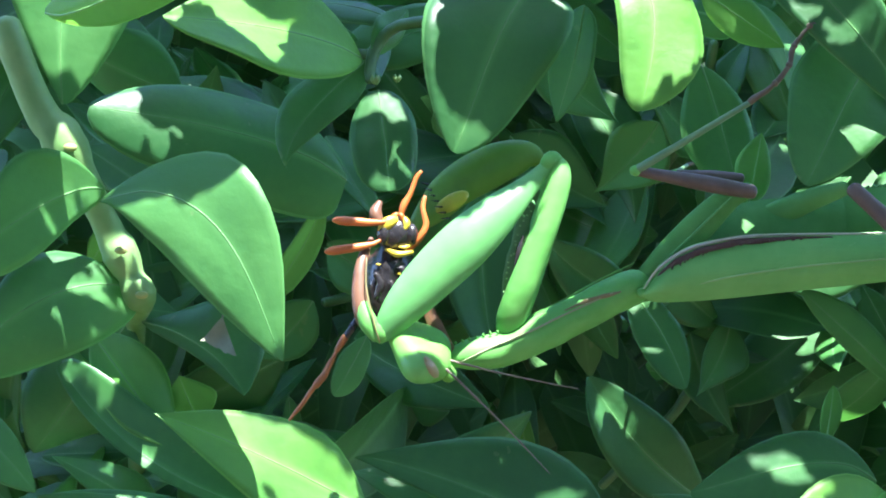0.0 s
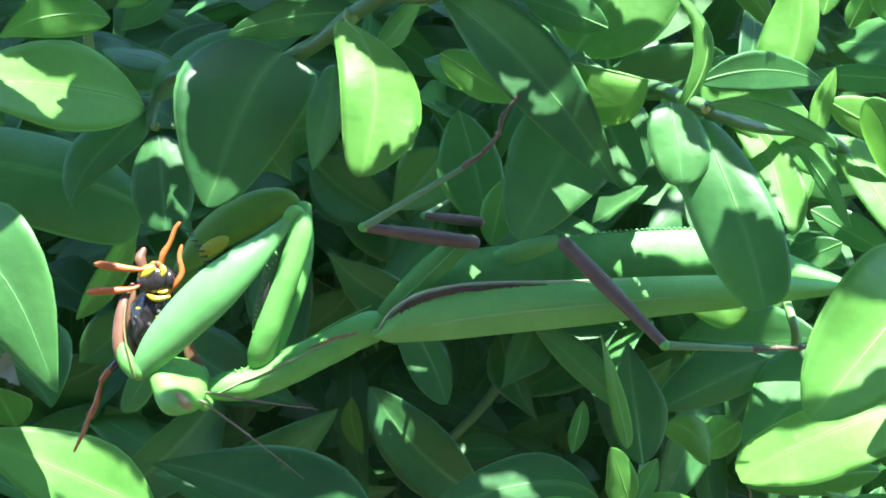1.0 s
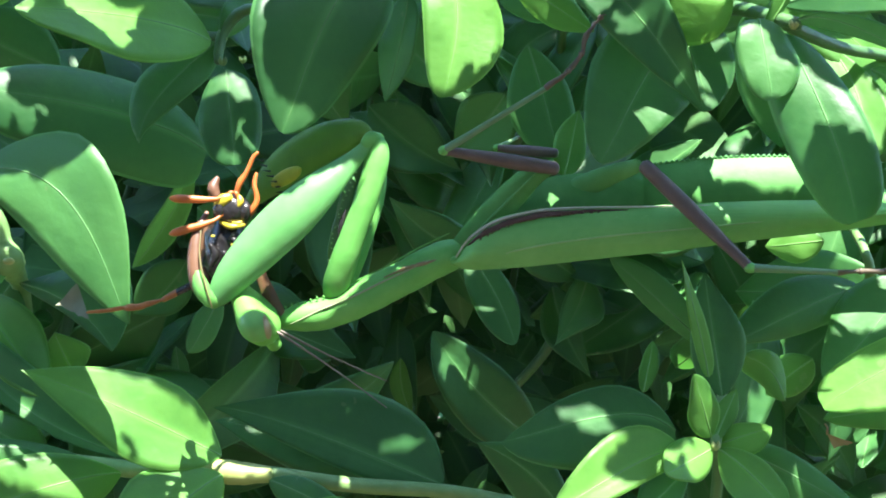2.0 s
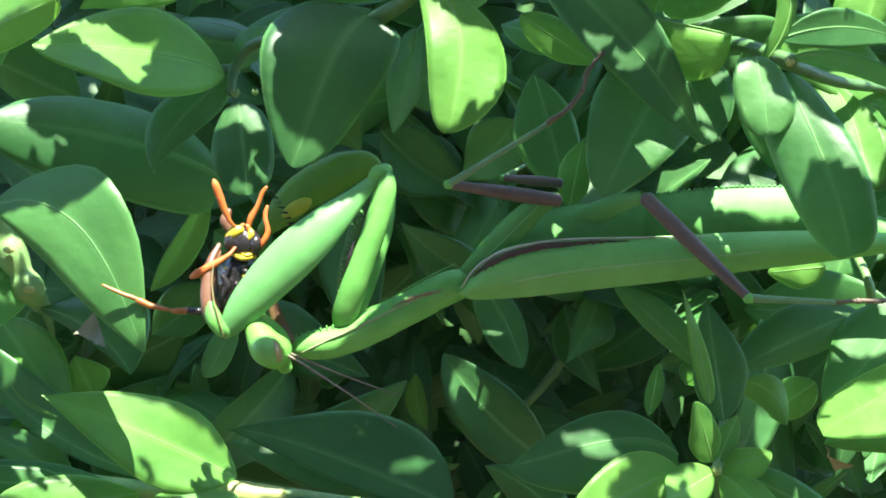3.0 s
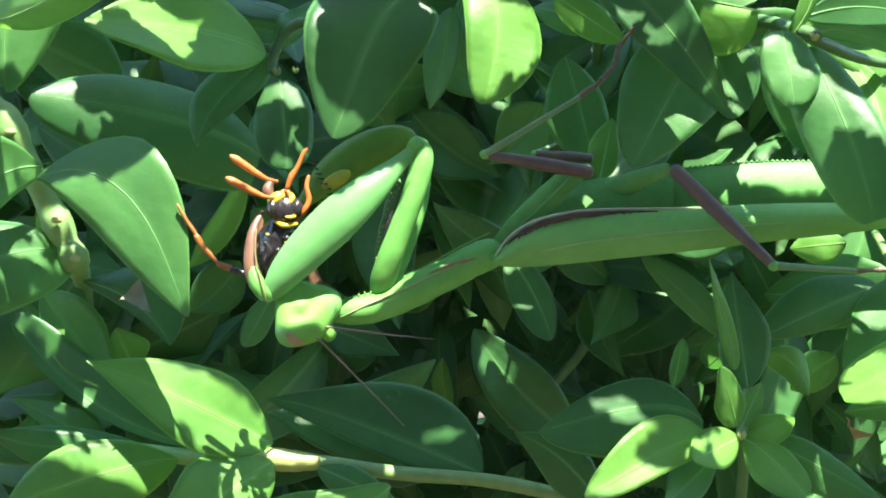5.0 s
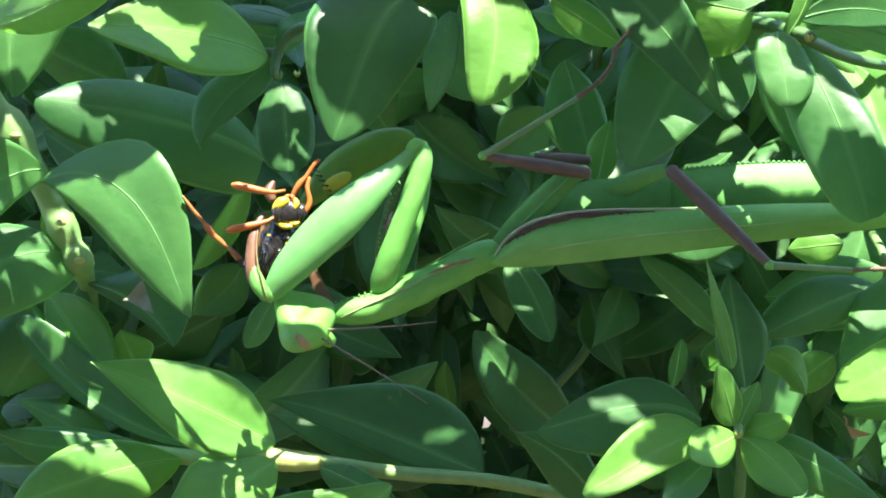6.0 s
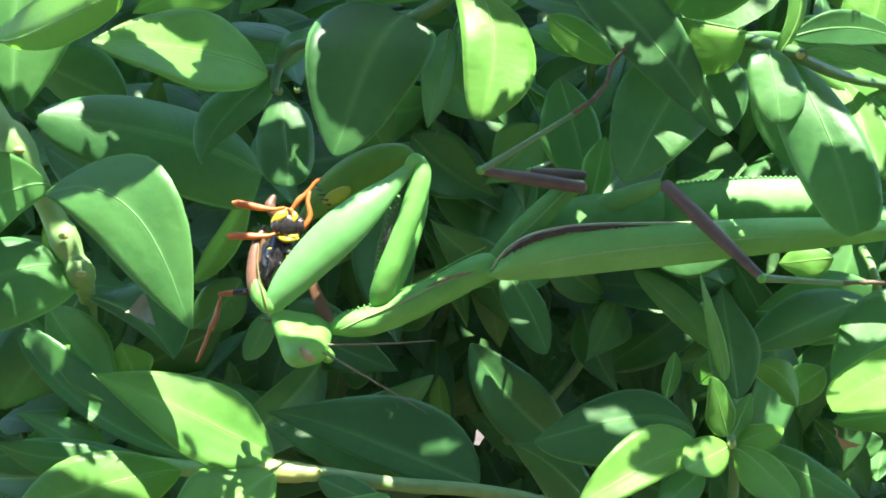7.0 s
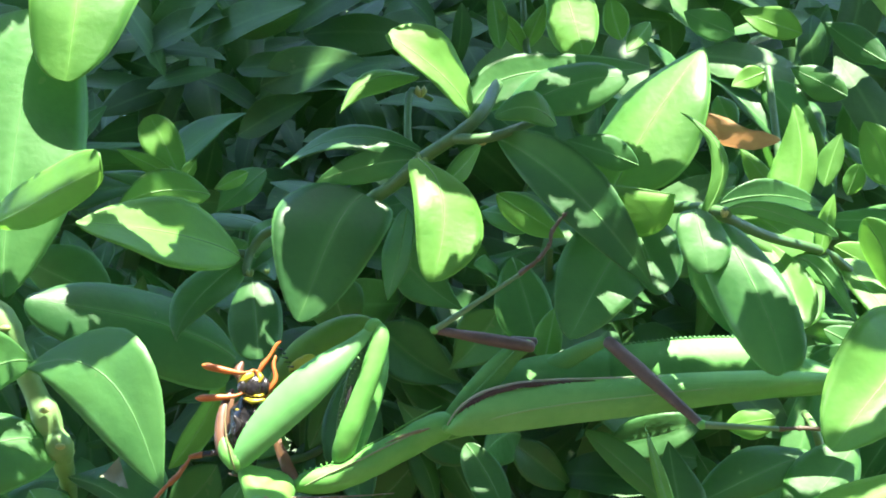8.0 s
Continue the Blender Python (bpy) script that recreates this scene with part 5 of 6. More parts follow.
def build_shade_casters():
    """Unseen leaves added above the view, nearer the sun; they dapple everything below."""
    rng = random.Random(5)
    rows, deep_rows = [], []
    shade = Shade()
    e1 = Vector((1, 0, 0)) - SUN_WAY * SUN_WAY.x
    e1.normalize()
    e2 = SUN_WAY.cross(e1)

    def hung(x0, z0):
        """A place on the way to the sun, clear of the view."""
        return Vector((x0, 0, z0)) + SUN_WAY * (max(14, 0.95 * (58 - z0)) * rng.uniform(1.0, 1.15) + 12)

    def flung(w, half):
        """Half a leaf's length square to the sun, whose shade has that reach on the plane y = 0."""
        f = Vector((math.cos(w), 0, math.sin(w))) * half
        return f - SUN_WAY * f.dot(SUN_WAY)

    def hang(x0, z0, half, slim, tilt, w=None):
        """Hangs one leaf over a place if it leaves the shafts of sun free."""
        mid, w = hung(x0, z0), rng.uniform(0, 6.28) if w is None else w
        way, side = flung(w, half), flung(w + math.pi / 2, half * slim)
        n = max(7, int(half * 2.6))
        u, v = np.meshgrid(np.linspace(-1.02, 1.02, n), np.linspace(-1.05, 1.05, n))
        v = v * slim * (1 - 0.85 * u * u)
        i = ((x0 + half * (u * math.cos(w) - v * math.sin(w)) - shade.X0) / shade.STEP + 0.5).astype(int)
        k = ((z0 + half * (u * math.sin(w) + v * math.cos(w)) - shade.Z0) / shade.STEP + 0.5).astype(int)
        if shade.room[np.clip(i, 0, shade.NX - 1), np.clip(k, 0, shade.NZ - 1)].min() < 0:
            return
        face = SUN_WAY + Vector([rng.gauss(0, tilt) for n in range(3)])
        rows.append((mid - way, mid + way, 2 * side.length, face))
        shade.cover(*rows[-1][:3])

    # leaves whose long edges bound the shafts
    slope_x, slope_z = np.gradient(shade.room)
    for half, slim in ((9.0, 0.42), (6.0, 0.42), (4.0, 0.42), (2.6, 0.42)):
        spots = np.argwhere(~shade.covered & (np.abs(shade.room - half * slim - 0.3) < 0.4))
        for i, k in spots[np.random.RandomState(7).permutation(len(spots))]:
            if not shade.covered[i, k]:
                hang(shade.X0 + shade.STEP * i, shade.Z0 + shade.STEP * k, half, slim, 0.08, math.atan2(slope_z[i, k], slope_x[i, k]) + math.pi / 2)
    for tries in range(14000):
        if len(rows) >= 2600:
            break
        x0, z0 = rng.uniform(-112, 120), rng.uniform(-95, 270)
        if shade.room[shade.spot(x0, z0)] > 1.5:
            hang(x0, z0, rng.choice((5, 7, 10, 13)) * rng.uniform(0.85, 1.1), rng.uniform(0.42, 0.55), 0.2)
    # added far side of the roof of leaves, over the depth of the hedge
    for n in range(520):
        mid = Vector((rng.uniform(-200, 200), 0, rng.uniform(255, 620))) + SUN_WAY * rng.uniform(30, 90)
        w = rng.uniform(0, 6.28)
        way = e1 * math.cos(w) + e2 * math.sin(w)
        deep_rows.append((mid - way * 20, mid + way * 20, 22, SUN_WAY))
    # smaller leaves close what is left between the shafts
    for half in (4.0, 2.4, 1.4, 0.9, 0.6):
        spots = np.argwhere(~shade.covered & (shade.room >= half * 0.7))
        for i, k in spots[np.random.RandomState(3).permutation(len(spots))]:
            x0, z0 = shade.X0 + shade.STEP * i, shade.Z0 + shade.STEP * k
            if shade.covered[i, k] or not (-100 < x0 < 64 and -90 < z0 < 125) or (half < 2 and rng.random() < 0.01):
                continue
            hang(x0, z0, half, 0.6, 0.1)
    scatter("overhanging_foliage", "unseen green leaves added above the view to dapple the sun", rows + deep_rows, FILL)


build_ground()
build_sky_blocking_wall()
build_inner_foliage()
build_shade_casters()

# joints of the shoots
part("yellow_joint", tube([(-30.9, 17.0, -25.9), (-28.4, 16.6, -26.1), (-25.9, 16.4, -26.4), (-22.5, 16.6, -26.6)], [0.9, 1.35, 1.45, 0.95], seg=12, lump=0.15), NODE, shoot_low, "swollen yellow joint of the shoot")
node_ring(shoot_twig, (-27.4, 13.5, 23.7), 0.6, STEM)
node_ring(shoot_twig, (-27.2, 12.0, 21.0), 0.6, STEM)
node_ring(shoot_twig, (-24.9, 11.5, 21.1), 0.5, STEM)
part("leaf_scar", blob((-58.0, 7.6, 13.2), (0.7, 0.35, 0.45), 6, 10), NODE, shoot_thick, "pale leaf scar on the stem")
part("leaf_scar", blob((-51.3, 11.6, -1.7), (0.7, 0.35, 0.45), 6, 10), NODE, shoot_thick, "pale leaf scar on the stem")
part("leaf_scar", blob((-53.3, 10.6, 2.9), (0.7, 0.35, 0.45), 6, 10), NODE, shoot_thick, "pale leaf scar on the stem")
node_ring(shoot_arching, (-3.8, -3.5, 31.8), 1.0, STEM)
node_ring(shoot_arching, (3.7, -6.5, 33.2), 0.8, NODE)
node_ring(shoot_arching, (-4.3, 8.0, 44.4), 0.9, NODE)
node_ring(shoot_right, (31.3, -14.2, 21.6), 0.6, NODE)
node_ring(shoot_right, (24.8, -5.0, 24.6), 0.9, STEM_OLD)
node_ring(shoot_rosette, (26.2, -1.2, -20.9), 0.6)


# ---- dry scraps ----
def scrap(name, base, tip, width, mat, label, **shape):
    verts, faces, uvs, rib, nrm = blade(base, tip, width, **shape)
    verts = [v + nrm * (0.35 * noise.noise(v * 0.9)) for v in verts]
    verts, faces, uvs = margin((verts, faces, uvs), 16, 8, nrm, 0.12)
    top = thing(name, base, label, "dry leaf")
    part("blade", (verts, faces, uvs), mat, top, at=base)
    part("stalk", tube([base, Vector(base) + (Vector(base) - Vector(tip)).normalized() * 1.6], [0.16, 0.1], seg=6, steps=2), mat, top, "thin dry stalk")


def torn_scrap(top, left, right, mat, label):
    """A torn triangle of dry leaf: crumpled, with a ragged lower edge."""
    a, b, c = Vector(top), Vector(left), Vector(right)
    n, verts, faces = 9, [], []
    out = (b - a).cross(c - a).normalized()
    for i in range(n + 1):
        for k in range(n + 1):
            u, v = i / n, k / n
            q = a + ((b - a) * (1 - v) + (c - a) * v) * (u * (1 + 0.28 * noise.noise(Vector((v * 5, 0.3, 1))) * u))
            verts.append(q + out * (0.8 * noise.noise(q * 0.45) + 0.35 * abs(v - 0.5) * u))
    for i in range(n):
        for k in range(n):
            q = i * (n + 1) + k
            faces.append((q, q + 1, q + n + 2, q + n + 1))
    m = len(verts)
    verts += [v + out * 0.1 for v in verts]
    faces += [tuple(i + m for i in f[::-1]) for f in faces]
    scrap_top = thing("dry_leaf_scrap", a, label, "dry leaf")
    part("blade", (verts, faces), mat, scrap_top, at=a)
    part("stalk", tube([a, a + Vector((0.2, 0.6, 0.6)), a + Vector((0.1, 1.4, 0.9))], [0.14, 0.12, 0.09], seg=6, steps=2), mat, scrap_top, "thin dry stalk")


torn_scrap((-42.0, 4.5, -3.9), (-44.1, 3.6, -6.4), (-40.5, 3.6, -7.8), PALE_DRY, "grey-brown crumpled scrap of dry leaf caught below a leaf")
scrap("dry_leaf", (32.7, 14.0, 42.7), (44.3, 15.0, 38.9), 3.4, DRY, "orange-brown withered leaf hanging in the hedge", sway=-0.12, roll=25, wave=0.25)
torn_scrap((40.2, 7.4, -20.8), (40.9, 7.0, -22.4), (42.9, 7.6, -21.9), DRY, "small pale brown withered leaf end among green leaves")


# ---- the mantis: it hangs belly up and eats a wasp ----
NECK = Vector((-19.6, -0.5, -7.7))
mantis = thing("praying_mantis", NECK, "green praying mantis hanging belly up in the hedge, eating a wasp", "mantis")
part("prothorax", tube([(-20.3, 0.4, -7.7), (-19.0, 0.0, -7.7), (-17.2, 0.0, -7.4), (-14.7, 0.0, -7.0), (-10.9, 0.0, -5.4), (-7.2, 0.0, -3.6), (-4.0, 0.0, -1.9), (-2.0, 0.0, -1.0), (-0.9, 0.0, -0.6)],
     [0.82, 1.07, 1.57, 1.70, 1.84, 1.80, 1.82, 1.75, 1.45], seg=20, flat=0.9, lump=0.05, edge=1.25), GREEN, mantis)
part("prothorax_keel", tube([(-18.4, -1.35, -8.1), (-15.2, -1.55, -6.6), (-12.1, -1.65, -5.3), (-8.4, -1.62, -3.5), (-4.0, -1.62, -1.5)],
     [0.05, 0.09, 0.10, 0.10, 0.06], seg=6, lump=0.4), KEEL, mantis, "pale pinkish keel along the neck shield")
part("prothorax_streak", tube([(-8.6, -1.55, -3.2), (-6.5, -1.6, -2.3), (-4.7, -1.62, -1.8), (-3.1, -1.55, -1.4)],
     [0.05, 0.18, 0.26, 0.1], seg=8, flat=0.3, lump=0.5), PINK, mantis, "pinkish brown streak")
part("shield_edge", tube([(-12.2, -0.5, -3.9), (-8.4, -0.7, -2.05), (-4.9, -0.8, -0.1), (-1.8, -1.0, 1.4)],
     [0.04, 0.07, 0.08, 0.05], seg=6, lump=0.3), GREEN, mantis, "pale edge of the neck shield")
for k in range(7):
    p = Vector((-19.0, -0.5, -6.4)).lerp(Vector((-15.0, -0.8, -5.3)), k / 6)
    part("shield_tooth", tube([p, p + Vector((-0.05, -0.12, 0.16 + 0.05 * (k % 3)))], [0.17, 0.06], seg=5, steps=2), GREEN, mantis)
def wing_sheet(upper, lower, n, bulge, y0):
    """A narrow leathery wing between an upper and a lower edge, slightly domed."""
    a, b = spline(upper, n), spline(lower, n)
    m = min(len(a), len(b))
    verts, faces, rows = [], [], 9
    for i in range(m):
        for k in range(rows):
            s = k / (rows - 1)
            p = a[i] * (1 - s) + b[i] * s
            dome = bulge * (1 - (2 * s - 1) ** 2) * min(1.0, i / (0.15 * m) + 0.15)
            ridge = 0.10 * math.sin(s * 26)
            verts.append((p[0], p[1] + y0 - dome + ridge * 0.3, p[2]))
    for i in range(m - 1):
        for k in range(rows - 1):
            q = i * rows + k
            faces.append((q, q + rows, q + rows + 1, q + 1))
    # the inner face, a little behind
    k0 = len(verts)
    verts += [(x, y + 0.14, z) for x, y, z in verts[:k0]]
    faces += [tuple(i + k0 for i in f[::-1]) for f in faces]
    return verts, faces


part("thorax", wing_sheet([(-2.4, 1.0, -1.1), (-0.3, 1.0, 0.8), (2.3, 1.0, 2.8), (4.5, 1.0, 4.7), (7.0, 1.0, 6.7), (10.5, 1.0, 7.6), (14.9, 1.0, 7.9), (18.7, 1.0, 8.1)],
     [(-1.8, 1.0, -2.6), (0.7, 1.0, -2.1), (3.2, 1.0, -1.5), (6.1, 1.0, -0.6), (9.2, 1.0, 0.4), (12.4, 1.0, 1.3), (15.5, 1.0, 2.0), (18.7, 1.0, 2.6)], 5, 1.4, -0.5), BELLY, mantis, "green underside of the thorax")
abdomen = part("abdomen", wing_sheet([(14.3, 1.5, 7.4), (19.4, 1.5, 8.7), (25.1, 1.5, 9.3), (30.8, 1.5, 9.6), (36.3, 1.5, 9.4), (41.5, 1.5, 7.5), (46.6, 1.5, 5.3), (50.3, 1.5, 3.5)],
     [(14.3, 1.5, 1.0), (19.4, 1.5, 1.7), (25.1, 1.5, 2.0), (30.8, 1.5, 2.4), (36.3, 1.5, 2.7), (41.5, 1.5, 2.9), (46.6, 1.5, 3.1), (50.4, 1.5, 3.2)], 6, 1.5, -0.6), BELLY, mantis, "pale green belly with a finely toothed keel")
part("body_core", tube([(-1.5, 3.0, -1.3), (3.7, 4.0, 1.0), (10.8, 5.0, 3.6), (20.0, 5.5, 5.0), (32.9, 5.5, 5.4), (43.0, 4.5, 4.4), (50.8, 3.0, 3.4)],
     [1.2, 2.2, 3.2, 3.2, 3.0, 1.8, 0.4], seg=16, flat=0.9), GREEN, mantis)
for k in range(30):
    u = k / 29
    p = Vector((19.6, 0.9, 8.7)).lerp(Vector((36.3, 0.9, 9.5)), u) + Vector((0, 0, 0.42 * math.sin(math.pi * u)))
    part("keel_tooth", tube([p + Vector((-0.25, 0.05, -0.2)), p + Vector((0, -0.1, 0.1)), p + Vector((0.28, 0.05, -0.2))], [0.08, 0.15, 0.08], seg=5, steps=2), LIME, abdomen)


UP = [(-0.9, -1.0, -1.3), (0.6, -1.0, 0.8), (2.8, -1.2, 2.8), (6.5, -1.5, 3.7), (12.7, -2.0, 4.1), (20.1, -2.0, 4.3), (28.8, -2.0, 4.7), (37.5, -2.0, 4.8), (45.1, -1.5, 4.4), (50.2, -1.0, 3.4)]
LOW = [(-1.4, -1.0, -1.8), (0.1, -1.0, -2.4), (3.5, -1.2, -2.3), (7.2, -1.5, -2.0), (13.3, -2.0, -1.3), (20.8, -2.0, -0.5), (29.5, -2.0, 0.6), (37.5, -2.0, 1.5), (45.1, -1.5, 2.5), (50.3, -1.0, 3.2)]
tegmen = part("forewing", wing_sheet(UP, LOW, 6, 1.3, -1.2), WING, mantis, "long folded green forewing with a brown front edge")
part("wing_edge", tube([(-1.1, -2.3, -1.1), (-0.2, -2.5, 0.3), (1.1, -2.7, 1.5), (3.2, -2.9, 2.7), (6.7, -3.25, 3.6), (10.9, -3.4, 4.0), (18.5, -3.4, 4.15), (27.4, -3.4, 4.3), (36.3, -3.2, 4.5), (43.4, -2.8, 4.4)],
     [0.08, 0.12, 0.16, 0.18, 0.16, 0.13, 0.09, 0.07, 0.05, 0.04], seg=6, steps=4), COSTA, tegmen, "pale front edge of the wing")
BAND_WAY = [(0.1, -3.0, 0.1), (1.5, -3.25, 1.25), (3.5, -3.5, 2.2), (6.1, -3.75, 2.95), (9.1, -3.85, 3.4), (12.6, -3.8, 3.7), (16.6, -3.7, 3.8)]
part("wing_band", tube(BAND_WAY, [0.06, 0.22, 0.30, 0.28, 0.22, 0.15, 0.05], seg=8, steps=7, flat=0.22, lump=0.7), BAND, tegmen, "dark brown band along the wing edge")
band_line, band_rng = spline(BAND_WAY, 7), random.Random(4)
for k in range(4, 38):
    p = Vector(band_line[k]) + Vector((band_rng.uniform(-0.2, 0.2), -0.02, -0.1))
    drop = Vector((band_rng.uniform(-0.25, 0.05), 0, -band_rng.uniform(0.2, 0.55) * (1 - k / 55)))
    part("band_fringe", tube([p, p + drop * 0.6, p + drop], [0.14, 0.1, 0.04], seg=5, steps=2, flat=0.4), BAND, tegmen)
part("wing_vein", tube([(-0.0, -2.6, -1.8), (6.4, -3.9, -0.1), (13.7, -4.5, 1.0), (22.2, -4.5, 1.8), (32.0, -4.4, 2.7), (43.2, -3.6, 3.3)],
     [0.05, 0.09, 0.09, 0.08, 0.07, 0.04], seg=6, steps=4, flat=0.5), VEIN, tegmen, "pale vein along the wing")
for k in range(9):
    a = Vector((15.5, -4.2, 3.1)).lerp(Vector((40.7, -3.7, 4.3)), k / 8)
    b = Vector((10.0, -4.4, 0.1)).lerp(Vector((36.9, -4.2, 2.2)), k / 8)
    part("wing_veinlet", tube([a, a.lerp(b, 0.5) + Vector((0, -0.15, 0)), b], [0.03, 0.035, 0.03], seg=4, steps=2), WING, tegmen)

for x, y, size in ((876, 468, 0.7), (886, 458, 0.75)):
    at = NECK + Vector(((x - 582) / 15.9, -1.2, -(y - 566) / 15.9))
    part("wing_hinge", blob(at, (size * 0.9, size * 0.5, size * 0.8), 8, 12), GREEN, mantis, "pale knobbly wing joint")

# middle and hind legs
def walking_leg(hip, knee, ankle, foot, bulk, shin_mat):
    mid = Vector(hip).lerp(Vector(knee), 0.4)
    femur = part("thigh", tube([hip, mid, Vector(hip).lerp(Vector(knee), 0.8), knee], [bulk * 0.9, bulk, bulk * 0.72, bulk * 0.6], seg=10, flat=0.8), PURPLE, mantis, "purple-brown thigh")
    part("knee", blob(knee, (bulk * 0.75, bulk * 0.6, bulk * 0.7), 6, 10), GREEN, femur, "green knee")
    shin = part("shin", tube([knee, Vector(knee).lerp(Vector(ankle), 0.5), ankle], [bulk * 0.55, bulk * 0.4, bulk * 0.33], seg=8), shin_mat, mantis, "thin green shin")
    pts = [Vector(p) for p in foot]
    part("foot", tube([ankle, *pts], [bulk * 0.38] + [bulk * 0.3] * (len(pts) - 1) + [bulk * 0.2], seg=8, lump=0.5), TARSUS, mantis, "thin brown jointed foot")
    for n, p in enumerate(pts):
        part("foot_joint", blob(p, (bulk * 0.42,) * 3, 5, 8), TARSUS, mantis)
    tip = pts[-1]
    for s in (-1, 1):
        part("claw", tube([tip, tip + Vector((0.35, 0.15 * s, 0.3)), tip + Vector((0.5, 0.3 * s, 0.15))], [0.1, 0.08, 0.03], seg=5, steps=2), TARSUS, mantis)


walking_leg((9.2, -3.0, 8.1), (-2.4, -6.0, 9.8), (7.8, -8.5, 15.9), [(10.0, -9.0, 17.6), (11.3, -9.0, 19.3), (11.8, -9.0, 21.1), (13.2, -9.0, 22.9)], 0.78, SHIN)
walking_leg((18.2, -5.0, 8.3), (28.4, -8.0, -2.1), (37.5, -7.0, -2.6), [(40.0, -6.5, -2.5), (42.6, -6.0, -2.5), (45.3, -5.0, -1.9)], 0.85, SHIN)
walking_leg((10.0, 6.0, 10.2), (3.6, 8.0, 10.9), (6.4, 17.0, 12.6), [(8.0, 19.0, 13.4), (9.4, 21.0, 14.6)], 0.6, SHIN)
part("middle_hip", tube([(-0.6, -0.2, 0.2), (1.8, -0.8, 2.4), (4.6, -1.5, 5.2), (7.0, -2.3, 7.5), (9.0, -2.8, 8.4)], [0.95, 1.45, 1.5, 1.15, 0.7], seg=16, flat=0.5, edge=1.5), BELLY, mantis)
part("hip_ridge", tube([(0.2, -1.6, 0.9), (2.2, -1.9, 2.7), (4.8, -2.6, 5.3), (7.1, -3.1, 7.6)], [0.05, 0.11, 0.11, 0.05], seg=6), LIME, mantis, "pale ridge along the middle hip")
part("hind_hip", tube([(9.7, 0.6, 5.2), (12.7, -0.4, 6.5), (15.6, -2.4, 7.7), (17.7, -4.2, 8.4)], [0.95, 1.2, 1.0, 0.7], seg=16, flat=0.45, edge=1.5), BELLY, mantis)


# grasping forelegs
def grasping_leg(name_hint, coxa, femur, shin, mats, radii, dy):
    c_r, f_r, s_r = radii
    hip = part("foreleg_hip", tube(coxa, c_r, seg=20, flat=0.75, lump=0.03, edge=1.3), mats[0], mantis)
    thigh = part("foreleg_thigh", tube(femur, f_r, seg=24, flat=0.5, steps=6, edge=1.45), mats[1], mantis, "swollen grasping thigh")
    part("foreleg_shin", tube(shin, s_r, seg=12, flat=0.6), mats[2], mantis, "rust-brown grasping shin with a hooked end")
    return hip, thigh


hip, thigh = grasping_leg("near", [(-14.0, 0.8, -6.0), (-13.7, -0.6, -4.1), (-12.8, -1.6, -1.4), (-11.7, -2.0, 1.5), (-10.4, -2.3, 5.0), (-9.5, -2.3, 8.1), (-9.2, -2.1, 10.1), (-9.6, -2.0, 11.2)],
    [(-10.0, -2.3, 10.9), (-12.2, -3.0, 8.6), (-15.2, -4.0, 5.8), (-18.2, -4.4, 3.0), (-21.3, -4.4, 0.0), (-23.9, -4.2, -2.8), (-25.6, -3.8, -5.0), (-26.3, -3.6, -6.0)],
    [(-26.5, -3.6, -5.6), (-27.8, -3.6, -3.8), (-28.2, -3.2, -1.0), (-27.9, -2.4, 1.7), (-27.1, -1.4, 3.6)], (GREEN, LIME, RUST),
    ([0.95, 1.4, 1.42, 1.33, 1.25, 1.25, 1.15, 0.7], [0.55, 1.05, 1.97, 2.46, 2.34, 1.91, 1.23, 0.6], [0.7, 0.8, 0.7, 0.5, 0.25]), 0)
part("shin_edge", tube([(-26.2, -4.3, -6.3), (-26.9, -4.5, -3.8), (-27.5, -4.1, -1.0), (-27.5, -3.2, 1.7)], [0.06, 0.09, 0.08, 0.05], seg=6), PINK, mantis, "brownish edge of the shin")
part("shin_base", tube([(-26.4, -3.7, -5.7), (-27.4, -3.8, -4.2), (-28.0, -3.5, -2.4)], [0.75, 0.9, 0.55], seg=12, flat=0.65), GREEN, mantis, "green lower part of the shin")
part("shin_joint", blob((-26.1, -3.7, -5.2), (0.9, 0.7, 1.15), 8, 12), GREEN, mantis, "green joint of thigh and shin")
part("hip_flap", tube([(-11.2, -1.6, 8.3), (-12.3, -1.4, 5.9), (-13.1, -1.2, 2.9), (-13.9, -0.9, 0.3), (-14.3, -0.4, -2.5)], [0.3, 0.65, 0.72, 0.58, 0.25], seg=12, flat=0.25, lump=0.2), STEM_DARK, hip, "dark green toothed edge of the foreleg hip")
flap_line, flap_rng = spline([(-11.3, -1.9, 8.0), (-12.5, -1.8, 5.9), (-13.4, -1.6, 2.9), (-14.2, -1.2, 0.3), (-14.5, -0.8, -2.3)], 5), random.Random(8)
for k in range(1, 20):
    p = Vector(flap_line[k]) + Vector((flap_rng.uniform(-0.1, 0.45), 0, flap_rng.uniform(-0.2, 0.2)))
    part("hip_spine", blob(p, (0.10, 0.10, 0.09), 5, 7), VEIN, hip, "pale wart on the hip's edge")
part("elbow", tube([(-9.4, -2.0, 10.9), (-9.9, -2.2, 11.2), (-10.6, -2.5, 10.6)], [0.75, 0.85, 0.6], seg=14, flat=0.8), GREEN, mantis, "green joint of hip and thigh")
for k in range(9):
    p = Vector((-11.8, -3.2, 7.1)).lerp(Vector((-20.7, -4.2, -1.6)), k / 8)
    part("thigh_spine", tube([p, p + Vector((0.35, 0, -0.4))], [0.14, 0.04], seg=5, steps=2), LIME, thigh)
part("hip_groove", tube([(-12.6, -1.9, 3.9), (-13.0, -2.0, 2.5), (-13.4, -1.9, 1.0)], [0.08, 0.27, 0.08], seg=8, flat=0.5), BLACK, mantis, "dark slit along the foreleg hip")
